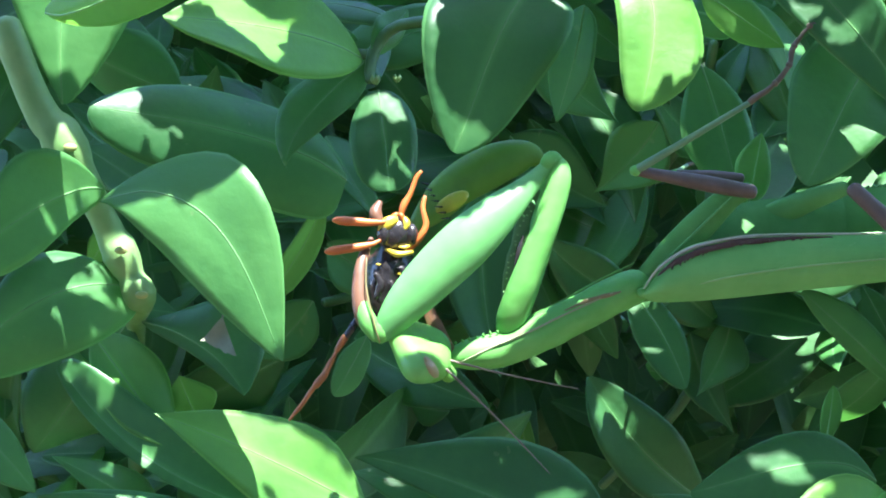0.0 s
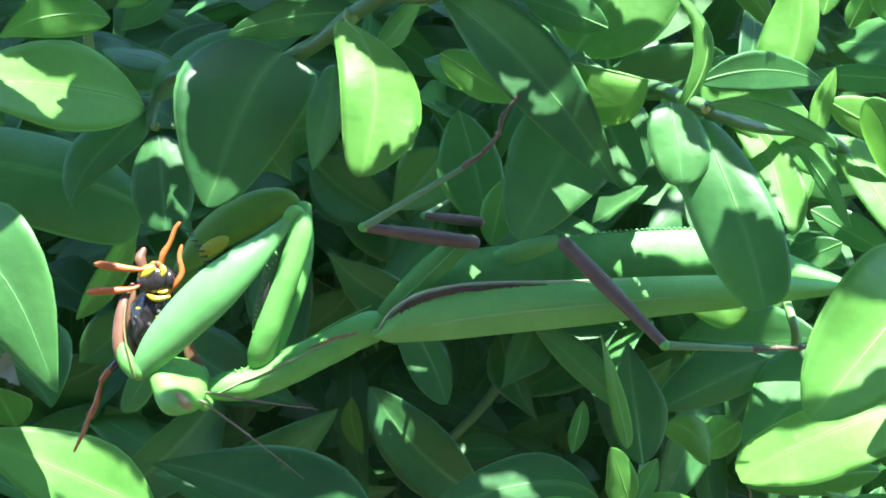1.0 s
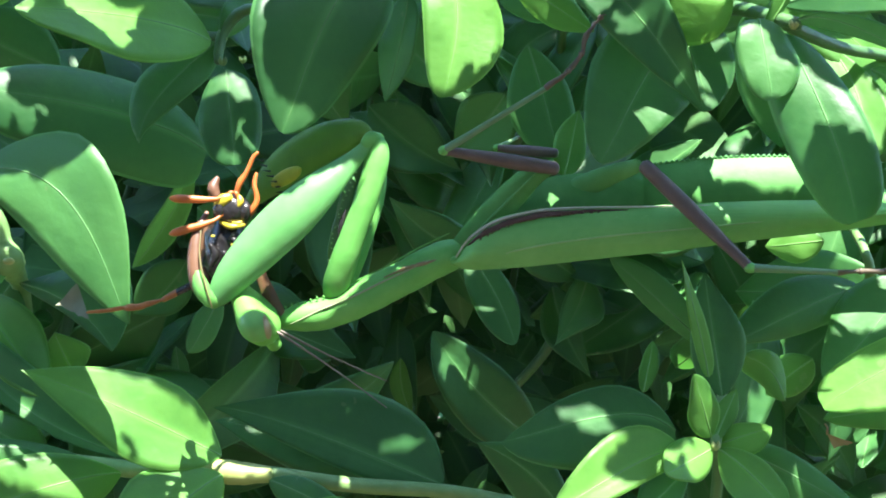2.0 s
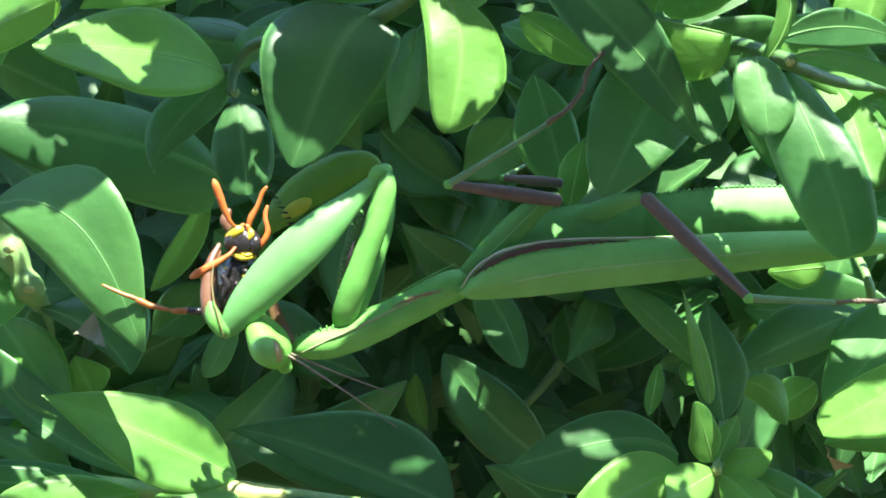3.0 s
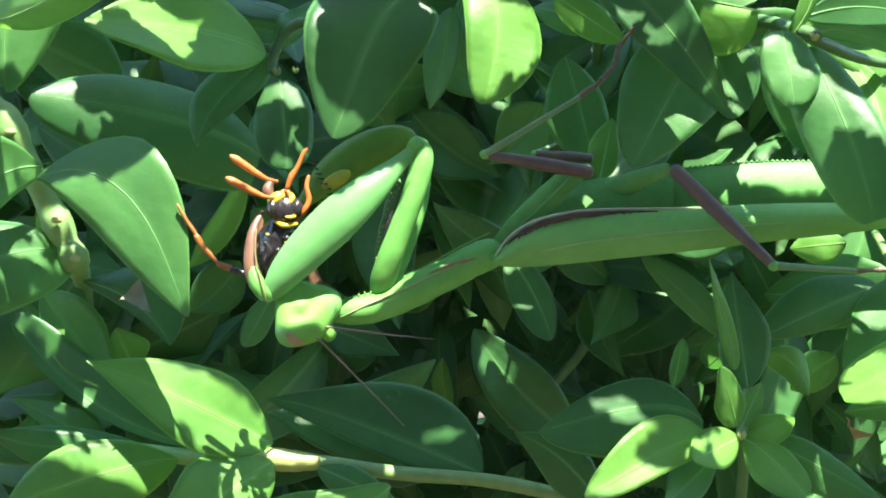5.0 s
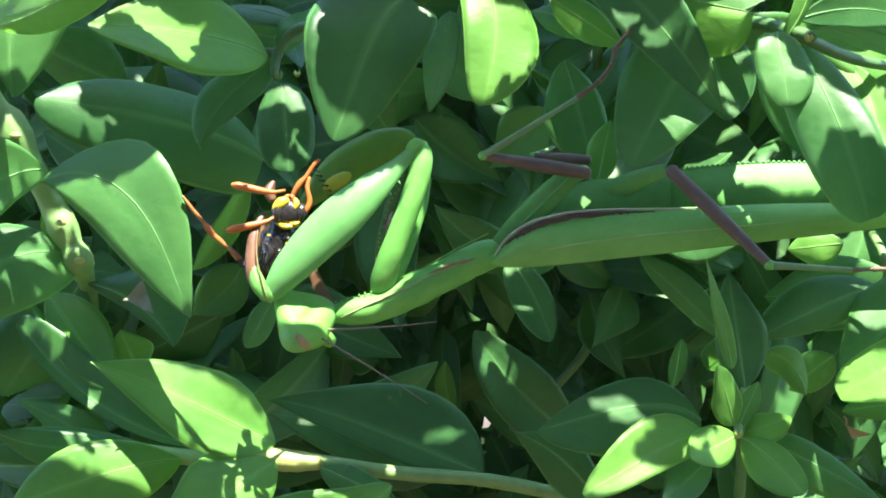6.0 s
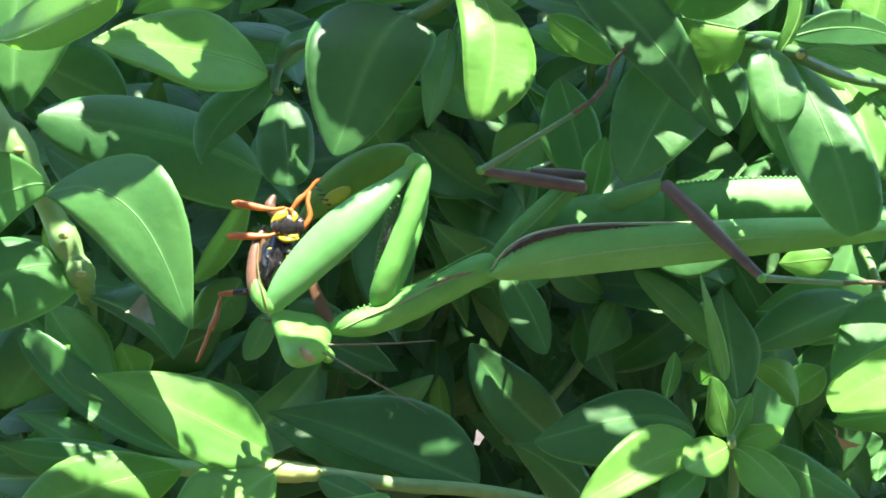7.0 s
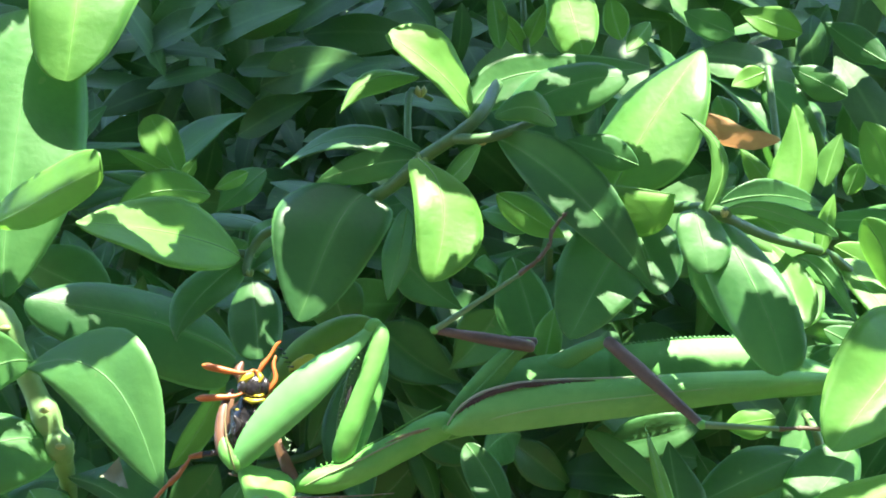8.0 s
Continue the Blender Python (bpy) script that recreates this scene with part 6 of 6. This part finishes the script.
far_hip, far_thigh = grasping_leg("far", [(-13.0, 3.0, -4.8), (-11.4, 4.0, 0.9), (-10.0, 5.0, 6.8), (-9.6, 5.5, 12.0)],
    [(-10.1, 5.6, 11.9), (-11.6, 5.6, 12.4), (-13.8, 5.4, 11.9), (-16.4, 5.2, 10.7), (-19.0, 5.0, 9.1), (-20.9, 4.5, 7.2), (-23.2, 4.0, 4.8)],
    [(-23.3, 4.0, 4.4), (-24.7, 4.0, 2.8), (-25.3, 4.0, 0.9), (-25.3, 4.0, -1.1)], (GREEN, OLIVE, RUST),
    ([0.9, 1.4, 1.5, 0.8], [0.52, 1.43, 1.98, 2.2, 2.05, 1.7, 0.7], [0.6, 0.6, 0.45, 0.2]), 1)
part("thigh_spot", blob((-19.3, 3.75, 7.5), (1.9, 0.4, 0.85), 8, 14, Matrix.Rotation(radians(-30), 3, "Y")), SPOT, far_thigh, "yellow spot on the inner thigh")
for k in range(7):
    p = Vector((-19.6, 3.2, 5.9)).lerp(Vector((-21.7, 3.2, 9.2)), k / 6)
    part("thigh_spine", tube([p, p + Vector((-0.75, -0.3, -0.1 + 0.05 * k))], [0.13, 0.04], seg=5, steps=2), BLACK, far_thigh, "black spine")

# head: built with the crown along +x, the eyes along +-y and the face along +z, about the neck joint
def head_balls():
    """Balls that fill a rounded triangle: mouth, two eyes and the crown between them."""
    mouth, crown, eyes = (-3.4, 0, 0.3, 0.6), (1.7, 0, -0.1, 1.6), ((0.5, 3.0, 0, 1.5), (1.05, -2.15, 0, 1.5))
    lines = [(mouth, eyes[0]), (mouth, eyes[1]), (eyes[0], crown), (eyes[1], crown), (mouth, crown)]
    return [[1.13 * (a + (b - a) * k / 9) for a, b in zip(p, q)] for p, q in lines for k in range(10)] + [[-0.4, 0, 0.15, 1.55]]


HEAD_BALLS = np.array(head_balls())


def head_radii(rings=30, seg=40):
    """The smoothed reach of the head from its middle, ring by ring."""
    r = np.zeros((rings + 1, seg))
    for i in range(rings + 1):
        for k in range(seg):
            a, w = math.pi * i / rings, 2 * math.pi * k / seg
            d = np.array((math.cos(a), math.sin(a) * math.cos(w), math.sin(a) * math.sin(w)))
            along = HEAD_BALLS[:, :3] @ d
            rest = HEAD_BALLS[:, 3] ** 2 - (HEAD_BALLS[:, :3] ** 2).sum(1) + along ** 2
            r[i, k] = np.max(along[rest > 0] + np.sqrt(rest[rest > 0]))
    for n in range(7):
        r[0], r[-1] = r[1].mean(), r[-2].mean()
        side = (np.roll(r, 1, 1) + np.roll(r, -1, 1)) / 2
        lengthwise = r.copy()
        lengthwise[1:-1] = (r[:-2] + r[2:]) / 2
        r = 0.4 * r + 0.3 * side + 0.3 * lengthwise
    return r


HEAD_RADII = head_radii()


def head_reach(d):
    """How far the rounded three-cornered head reaches along a unit direction."""
    rings, seg = HEAD_RADII.shape[0] - 1, HEAD_RADII.shape[1]
    a = math.acos(max(-1.0, min(1.0, d[0]))) / math.pi * rings
    w = (math.atan2(d[2], d[1]) / (2 * math.pi)) % 1.0 * seg
    i, k = min(int(a), rings - 1), int(w) % seg
    fa, fw = a - i, w - int(w)
    j = (k + 1) % seg
    top = HEAD_RADII[i, k] * (1 - fw) + HEAD_RADII[i, j] * fw
    low = HEAD_RADII[i + 1, k] * (1 - fw) + HEAD_RADII[i + 1, j] * fw
    return float(top * (1 - fa) + low * fa)


def head_shell():
    verts, faces = [], []
    rings, seg = HEAD_RADII.shape[0] - 1, HEAD_RADII.shape[1]
    for i in range(rings + 1):
        a = math.pi * i / rings
        for k in range(seg):
            w = 2 * math.pi * k / seg
            verts.append(Vector((math.cos(a), math.sin(a) * math.cos(w), math.sin(a) * math.sin(w))) * HEAD_RADII[i, k])
    for i in range(rings):
        for k in range(seg):
            j = (k + 1) % seg
            faces.append((i * seg + k, i * seg + j, (i + 1) * seg + j, (i + 1) * seg + k))
    return verts, faces


def head_cap(way, wide, long, lift, roll=0.0, base=-0.02):
    """A raised lens on the head's surface about a direction; wide and long are half angles in degrees."""
    way = Vector(way).normalized()
    s = way.cross(Vector((0.2, 0.1, 1))).normalized()
    t = s.cross(way)
    s, t = s * math.cos(radians(roll)) + t * math.sin(radians(roll)), t * math.cos(radians(roll)) - s * math.sin(radians(roll))
    verts, faces, rings, seg = [], [], 8, 24
    for i in range(rings + 1):
        u = i / rings
        for k in range(seg):
            w = 2 * math.pi * k / seg
            d = (way + s * (math.tan(radians(wide * u)) * math.cos(w)) + t * (math.tan(radians(long * u)) * math.sin(w))).normalized()
            verts.append(d * (head_reach(d) + lift * (1 - u * u) + base))
    for i in range(rings):
        for k in range(seg):
            j = (k + 1) % seg
            faces.append((i * seg + k, (i + 1) * seg + k, (i + 1) * seg + j, i * seg + j))
    return verts, faces


head = local_part("head", head_shell(), HEAD, mantis, "pale green three-cornered head")
local_part("neck", tube([(1.0, 0.7, -0.2), (2.6, 1.0, -0.3), (4.0, 1.3, -0.5)], [1.0, 0.95, 0.75], seg=14, steps=3), HEAD, head)
for s in (-1, 1):
    eye = local_part("eye", head_cap((0.55, s, 0.0), 34, 32, 0.10), EYE, head, "bulging green eye")
    if s < 0:
        local_part("eye_patch", head_cap((0.92, -1.0, 0.40), 22, 7, 0.07, 20, 0.15), BLUSH, eye, "pinkish brown patch on the eye")
for s in (-1, 1):
    local_part("jaw", tube([(-3.6, 0.4 * s, 0.4), (-4.3, 0.55 * s, 0.2), (-4.8, 0.2 * s, 0.1)], [0.42, 0.32, 0.1], seg=8, steps=3), LIME, head)
    local_part("palp", tube([(-3.5, 0.7 * s, -0.2), (-4.3, 1.0 * s, -0.5), (-4.8, 0.8 * s, -0.8)], [0.16, 0.14, 0.08], seg=6, steps=3), TARSUS, head, "thin brown mouth feeler")


def feeler(name, length, radius, mat, parent, at, label, bend=0.0):
    """A thin thread along +x with many rings."""
    pts = [(length * u, 0, bend * length * u * u) for u in np.linspace(0, 1, 7)]
    return local_part(name, tube(pts, [radius * (1 - 0.65 * u) for u in np.linspace(0, 1, 7)], seg=7, steps=4, lump=0.25), mat, parent, label, at)


FEELER_SPOTS = [(2.5, -0.5, 0.8), (2.5, 0.7, 0.8)]
feelers = [feeler("antenna", 14.5, 0.14, THREAD, head, FEELER_SPOTS[0], "long thin brown antenna", -0.05),
           feeler("antenna", 13.0, 0.14, THREAD, head, FEELER_SPOTS[1], "long thin brown antenna", 0.05)]


# ---- the wasp in its grip ----
WASP = Vector((-24.6, -0.5, 4.0))
wasp = thing("paper_wasp", WASP, "black and yellow paper wasp with orange feelers, gripped by the mantis", "wasp")
part("middle_body", tube([(-24.7, 0.5, 2.9), (-25.3, 0.8, 0.9), (-25.7, 1.0, -1.7), (-25.9, 1.2, -3.6)], [1.6, 2.4, 2.4, 1.6], seg=20, flat=0.9, lump=0.22), BLACK, wasp, "shiny black thorax")
for x, y, w in ((474, 426, 0.2), (508, 440, 0.24)):
    at = WASP + Vector(((x - 503) / 15.9, -1.55, -(y - 380) / 15.9))
    part("yellow_spot", blob(at, (w * 1.3, 0.35, w * 0.7), 6, 8), YELLOW, wasp, "yellow spot on the thorax")
part("collar", tube([(-25.7, -1.4, 2.6), (-24.6, -1.9, 2.1), (-23.2, -1.6, 2.3)], [0.2, 0.32, 0.2], seg=8), YELLOW, wasp, "yellow collar")
part("abdomen", tube([(-25.8, 1.6, -3.3), (-25.9, 1.8, -4.4), (-25.9, 2.0, -5.6)], [1.2, 1.5, 1.2], seg=16), BLACK, wasp, "black abdomen, half eaten")
part("wing", wing_sheet([(-21.9, 1.0, -0.7), (-21.1, 0.5, -2.9), (-20.1, 0.0, -4.8), (-19.0, -0.5, -7.0)], [(-22.7, 1.0, -1.7), (-22.0, 0.5, -3.9), (-21.0, 0.0, -6.4), (-19.7, -0.5, -7.4)], 5, 0.25, 0), AMBER, wasp, "narrow folded amber wing")
part("wing", wing_sheet([(-28.0, 1.0, 3.1), (-28.3, 0.8, 0.2), (-27.9, 0.6, -3.0), (-27.3, 0.4, -5.5)], [(-27.3, 1.0, 2.9), (-27.4, 0.8, 0.2), (-27.1, 0.6, -3.0), (-26.8, 0.4, -5.5)], 5, 0.25, 0), AMBER, wasp, "narrow folded amber wing")
for a, b, c in (((470, 440), (478, 458), (470, 478)), ((492, 452), (500, 470), (492, 492)), ((508, 430), (516, 446), (506, 462))):
    q = [WASP + Vector(((x - 503) / 15.9, -1.7, -(y - 380) / 15.9)) for x, y in (a, b, c)]
    part("folded_leg", tube(q, [0.28, 0.42, 0.2], seg=10, lump=0.3), BLACK, wasp, "black leg folded against the thorax")
wasp_head = local_part("head", blob((0, 0, 0), (2.0, 1.25, 1.7), 10, 16), BLACK, wasp, "black head with a yellow face")
for s in (-1, 1):
    local_part("eye", blob((1.35 * s, -0.5, -0.1), (0.68, 0.85, 1.15), 8, 12), BLACK, wasp_head, "glossy black eye")
local_part("face_shield", tube([(-0.25, -0.95, 1.3), (-0.95, -1.0, 1.0), (-1.45, -0.85, 0.35), (-1.5, -0.75, -0.2)], [0.42, 0.62, 0.52, 0.3], seg=10, flat=0.6), YELLOW, wasp_head, "yellow face shield")
local_part("cheek_patch", tube([(0.65, -1.05, 0.4), (0.8, -1.0, 0.95), (0.6, -0.85, 1.45)], [0.2, 0.36, 0.24], seg=8, flat=0.7), YELLOW, wasp_head, "yellow patch beside the eye")
local_part("temple_band", tube([(0.1, -0.95, -1.3), (0.7, -0.95, -1.35), (1.4, -0.65, -1.0)], [0.1, 0.2, 0.12], seg=8), YELLOW, wasp_head, "yellow band behind the eye")
local_part("jaw", tube([(-0.5, -0.7, 1.3), (-0.25, -0.8, 1.75), (0.1, -0.8, 1.85)], [0.3, 0.26, 0.1], seg=8), ORANGE, wasp_head)
local_part("jaw", tube([(0.5, -0.7, 1.3), (0.3, -0.8, 1.7), (0.0, -0.8, 1.85)], [0.3, 0.26, 0.1], seg=8), ORANGE, wasp_head)


def wasp_feeler(at):
    """An orange antenna along +x with an elbow; thicker outside."""
    return local_part("antenna", tube([(0, 0, 0), (1.0, -0.3, 0.25), (1.5, -0.35, 0.3), (3.2, -0.3, 0.15), (5.2, -0.2, -0.1), (5.9, -0.2, -0.2)],
                      [0.16, 0.2, 0.26, 0.4, 0.42, 0.2], seg=10, lump=0.1), ORANGE, wasp, "orange antenna", at)


wasp_feelers = [wasp_feeler((-0.6, -0.8, 1.6)), wasp_feeler((-1.2, -1.0, -0.2))]
fore_leg = local_part("foreleg", tube([(0, 0, 0), (1.4, -0.1, 0.15), (2.6, 0, 0), (4.2, 0, 0.1), (5.0, 0, -0.1)], [0.3, 0.36, 0.26, 0.24, 0.16], seg=10, lump=0.15), ORANGE, wasp, "orange front leg", (0.3, 0.4, 1.4))
part("middle_leg", tube([(-23.5, -1.0, 2.7), (-22.5, -1.4, 3.7), (-21.9, -1.4, 4.9), (-22.2, -1.2, 6.5), (-22.0, -1.0, 7.7)], [0.3, 0.36, 0.3, 0.26, 0.16], seg=10, lump=0.15), ORANGE, wasp, "orange middle leg")
part("cheek_plate", tube([(-26.4, 0.8, 5.2), (-26.8, 1.0, 6.2), (-26.4, 1.2, 7.3)], [0.5, 0.65, 0.3], seg=10), RUST, wasp, "rust-brown mouth parts")
hind_leg = local_part("hind_leg", tube([(0, 0, 0), (1.5, 0, 0.1), (3.2, 0, 0), (4.2, 0, 0)], [0.32, 0.4, 0.34, 0.22], seg=10), BLACK, wasp, "black and orange kicking hind leg")
local_part("band", tube([(2.6, 0, 0.03), (3.3, 0, 0), (4.3, 0, 0)], [0.37, 0.37, 0.27], seg=10), LEG_BROWN, hind_leg, "orange end of the thigh")
hind_shin = local_part("hind_shin", tube([(0, 0, 0), (1.2, 0, 0.12), (2.8, 0, 0.2), (4.0, 0, 0.1), (4.4, 0, 0), (6.2, 0, -0.1), (8.2, 0, -0.35)],
                       [0.17, 0.25, 0.36, 0.38, 0.22, 0.23, 0.13], seg=10, lump=0.3), LEG_BROWN, wasp, "orange-brown hind shin and foot")


# ---- what moves ----
def in_plane(at, dx, dz, dy=0.0):
    """A pose at a place in millimetres whose +x points along (dx, dy, dz)."""
    way = Vector((dx, dy, dz)).normalized()
    side = Vector((0, 1, 0)) - way * way.y
    side.normalize()
    up = way.cross(side)
    m = Matrix((way, side, up)).transposed().to_4x4()
    return Matrix.Translation(Vector(at) * MM) @ m


def motions():
    # the mantis's head: time, way of its crown in the picture plane, roll about that axis
    spots = [(0.0, Vector((-22.7, -2.2, -7.0))), (1.5, Vector((-22.4, -2.2, -6.8))), (2.0, Vector((-22.2, -2.2, -7.1))), (3.5, Vector((-22.2, -2.2, -6.1))),
             (4.5, Vector((-22.5, -2.2, -7.1))), (6.5, Vector((-22.8, -2.2, -8.8))), (7.0, Vector((-22.9, -2.2, -9.0))), (8.0, Vector((-22.9, -2.2, -8.7)))]
    turns = [(0.0, 0.76, -0.65, 62), (1.0, 0.78, -0.62, 63), (1.5, 0.76, -0.65, 62), (1.8, 0.64, -0.77, 78), (2.2, 0.6, -0.8, 82), (3.3, 0.62, -0.78, 82),
             (3.6, 0.68, -0.73, 72), (3.9, 0.72, -0.69, 58), (4.1, 0.66, -0.75, 36), (4.5, 0.54, -0.84, 14), (4.7, 0.56, -0.83, 15), (5.3, 0.60, -0.80, 24), (5.9, 0.68, -0.73, 40), (6.5, 0.76, -0.65, 52),
             (7.0, 0.77, -0.64, 54), (7.5, 0.77, -0.64, 54), (8.0, 0.77, -0.64, 54)]
    poses = {}
    rows = []
    for t, dx, dz, roll in turns:
        at = Vector([float(np.interp(t, [q for q, _ in spots], [p[k] for _, p in spots])) for k in range(3)]) - NECK
        m = in_plane(at, dx, dz, -0.10) @ pose(0, 0, 0, 90 - roll)
        poses[t] = m
        rows.append((t, m))
    walk(head, rows)
    # its antennae, in the head's space
    for ob, spot, ways in ((feelers[0], FEELER_SPOTS[0], [(0.0, 1.1, -1.0), (1.0, 1.3, -0.85), (1.5, 1.15, -0.95), (2.2, 1.5, -0.75), (3.3, 1.4, -0.9), (4.1, 1.1, -1.1), (4.5, 1.35, -1.65), (5.9, 1.7, -1.0), (6.5, 1.7, -0.8), (7.0, 1.65, -0.85), (8.0, 1.6, -0.8)]),
                           (feelers[1], FEELER_SPOTS[1], [(0.0, 1.7, -0.45), (1.0, 1.7, -0.3), (1.5, 1.7, -0.45), (2.2, 1.7, -0.9), (3.3, 1.5, -0.6), (4.1, 1.6, -0.5), (4.5, 1.7, -0.35), (5.9, 1.5, 0.05), (6.5, 1.6, 0.0), (7.0, 1.65, 0.0), (8.0, 1.7, -0.05)])):
        rows = []
        for t, dx, dz in ways:
            near = min(poses, key=lambda s: abs(s - t))
            hm = poses[near].to_3x3()
            world_way = Vector((dx, -0.25, dz))
            v = hm.inverted() @ world_way
            rows.append((t, in_plane(spot, v.x, v.z, v.y)))
        walk(ob, rows)
    # the wasp's head, antennae and front leg
    walk(wasp_head, [(t, pose(x * MM, -0.0005, z * MM, tilt, turn, lean)) for t, x, z, tilt, turn, lean in (
        (0.0, -0.1, 0.1, 0, 0, 10), (1.5, 0.0, 0.1, 0, -4, 8), (2.2, 0.1, -0.2, 0, 6, 4), (3.5, 0.0, -0.2, -6, 8, 0), (4.1, 0, 0.1, -14, 4, 0), (4.5, 0, 0.0, -26, 0, 4),
        (5.0, 0, 0, -18, 0, 4), (5.9, 0.3, -0.2, -4, 0, 8), (6.5, 0.4, -0.5, 4, 4, 8), (7.0, 0.1, -0.2, -2, 0, 8), (8.0, 0.0, 0.0, -4, 0, 8))])
    for ob, rows in ((wasp_feelers[0], [(0.0, -0.3, 1.5, -1.0, -0.08), (1.0, -0.3, 1.5, -1.0, 0.02), (1.5, -0.3, 1.5, -1.0, -0.05), (2.2, -0.3, 1.3, -1.0, -0.1), (3.3, -0.5, 1.2, -0.2, 1.0), (3.5, -0.5, 1.2, -0.75, 0.62), (4.1, -0.6, 2.2, -0.8, 0.4),
                                        (4.5, -0.8, 3.3, -0.95, 0.38), (4.7, -0.8, 3.2, -0.9, 0.5), (5.9, -0.2, 2.3, -1.0, 0.1), (6.5, 0.3, 1.7, -1.0, 0.0), (7.0, -0.2, 1.8, -1.0, 0.05), (8.0, -0.2, 1.7, -1.0, 0.08)]),
                     (wasp_feelers[1], [(0.0, -1.2, -0.3, -1.0, -0.3), (1.0, -1.2, -0.3, -1.0, -0.18), (1.5, -1.2, -0.3, -1.0, -0.1), (2.2, -0.6, -0.6, -0.85, -0.5), (3.3, -0.6, -0.6, -0.8, -0.6), (3.5, -0.8, -0.6, -0.9, -0.42), (4.1, -0.9, 0.8, -1.0, 0.1),
                                        (4.5, -0.9, 1.6, -0.9, 0.42), (4.7, -0.9, 1.5, -0.9, 0.4), (5.9, -1.0, -0.4, -1.0, -0.25), (6.5, 0.2, -1.2, -0.8, -0.7), (7.0, -0.8, -1.0, -1.0, -0.12), (8.0, -0.9, -0.8, -1.0, -0.18)])):
        walk(ob, [(t, in_plane((x, -1.4, z), dx, dz, -0.2)) for t, x, z, dx, dz in rows])
    walk(fore_leg, [(t, in_plane((x, 0.2, z), dx, dz)) for t, x, z, dx, dz in (
        (0.0, 0.2, 1.6, 0.42, 1.0), (1.0, 0.2, 1.6, 0.42, 0.95), (1.5, 0.2, 1.7, 0.45, 0.95), (2.2, 0.4, 1.4, 0.5, 1.0), (3.3, 0.4, 1.2, 0.35, 1.0), (3.5, 0.5, 1.4, 0.3, 1.0), (4.1, 0.3, 2.0, 0.4, 1.0),
        (4.5, 0.1, 2.4, 0.45, 1.0), (5.9, 0.6, 1.8, 0.6, 0.9), (6.5, 0.9, 1.4, 0.7, 0.75), (7.0, 0.5, 1.6, 0.7, 0.8), (8.0, 0.4, 1.5, 0.6, 0.95))])
    # the hind leg kicks: time, way of the thigh, way of the shin
    hip_at = Vector((-28.2, 0.0, -3.5)) - WASP
    thighs, shins = [], []
    for t, ax, az, bx, bz in ((0.0, -0.62, -1.0, -0.55, -0.9), (0.3, -0.5, -1.0, -0.2, -1.0), (0.5, -1.0, 0.05, -0.5, -0.85), (0.7, -0.5, -1.0, -0.3, -1.0), (1.0, -0.8, -1.0, -0.33, -1.0), (1.5, -0.75, -1.0, -0.36, -0.95),
                              (1.8, -0.8, -0.7, -0.7, -0.4), (2.2, -1.0, -0.35, -1.0, -0.1), (3.3, -1.0, 0.1, -0.9, 0.6), (3.7, -1.0, 0.3, -0.6, 0.8), (4.0, -1.0, -0.1, -0.8, 0.1), (4.2, -1.0, -0.35, -0.7, -0.6), (4.4, -0.8, -0.7, -0.7, -0.6),
                              (4.5, -0.5, -1.0, -0.40, -0.95), (4.6, -1.0, 0.45, -0.35, 1.0), (4.9, -1.0, 0.3, -0.6, 0.8), (5.4, -0.9, 0.5, -0.7, 0.9), (5.9, -0.7, 0.75, -0.72, 0.7), (6.5, -1.0, 0.75, -0.5, 1.0),
                              (6.7, -1.0, 0.4, -0.8, 0.5), (7.0, -1.0, -0.15, -0.3, -1.0), (7.5, -1.0, -0.25, -0.6, -0.8), (8.0, -1.0, -0.2, -0.65, -0.8)):
        a = Vector((ax, 0, az)).normalized()
        thighs.append((t, in_plane(hip_at, ax, az)))
        shins.append((t, in_plane(hip_at + a * 4.1, bx, bz, -0.05)))
    walk(hind_leg, thighs)
    walk(hind_shin, shins)


motions()
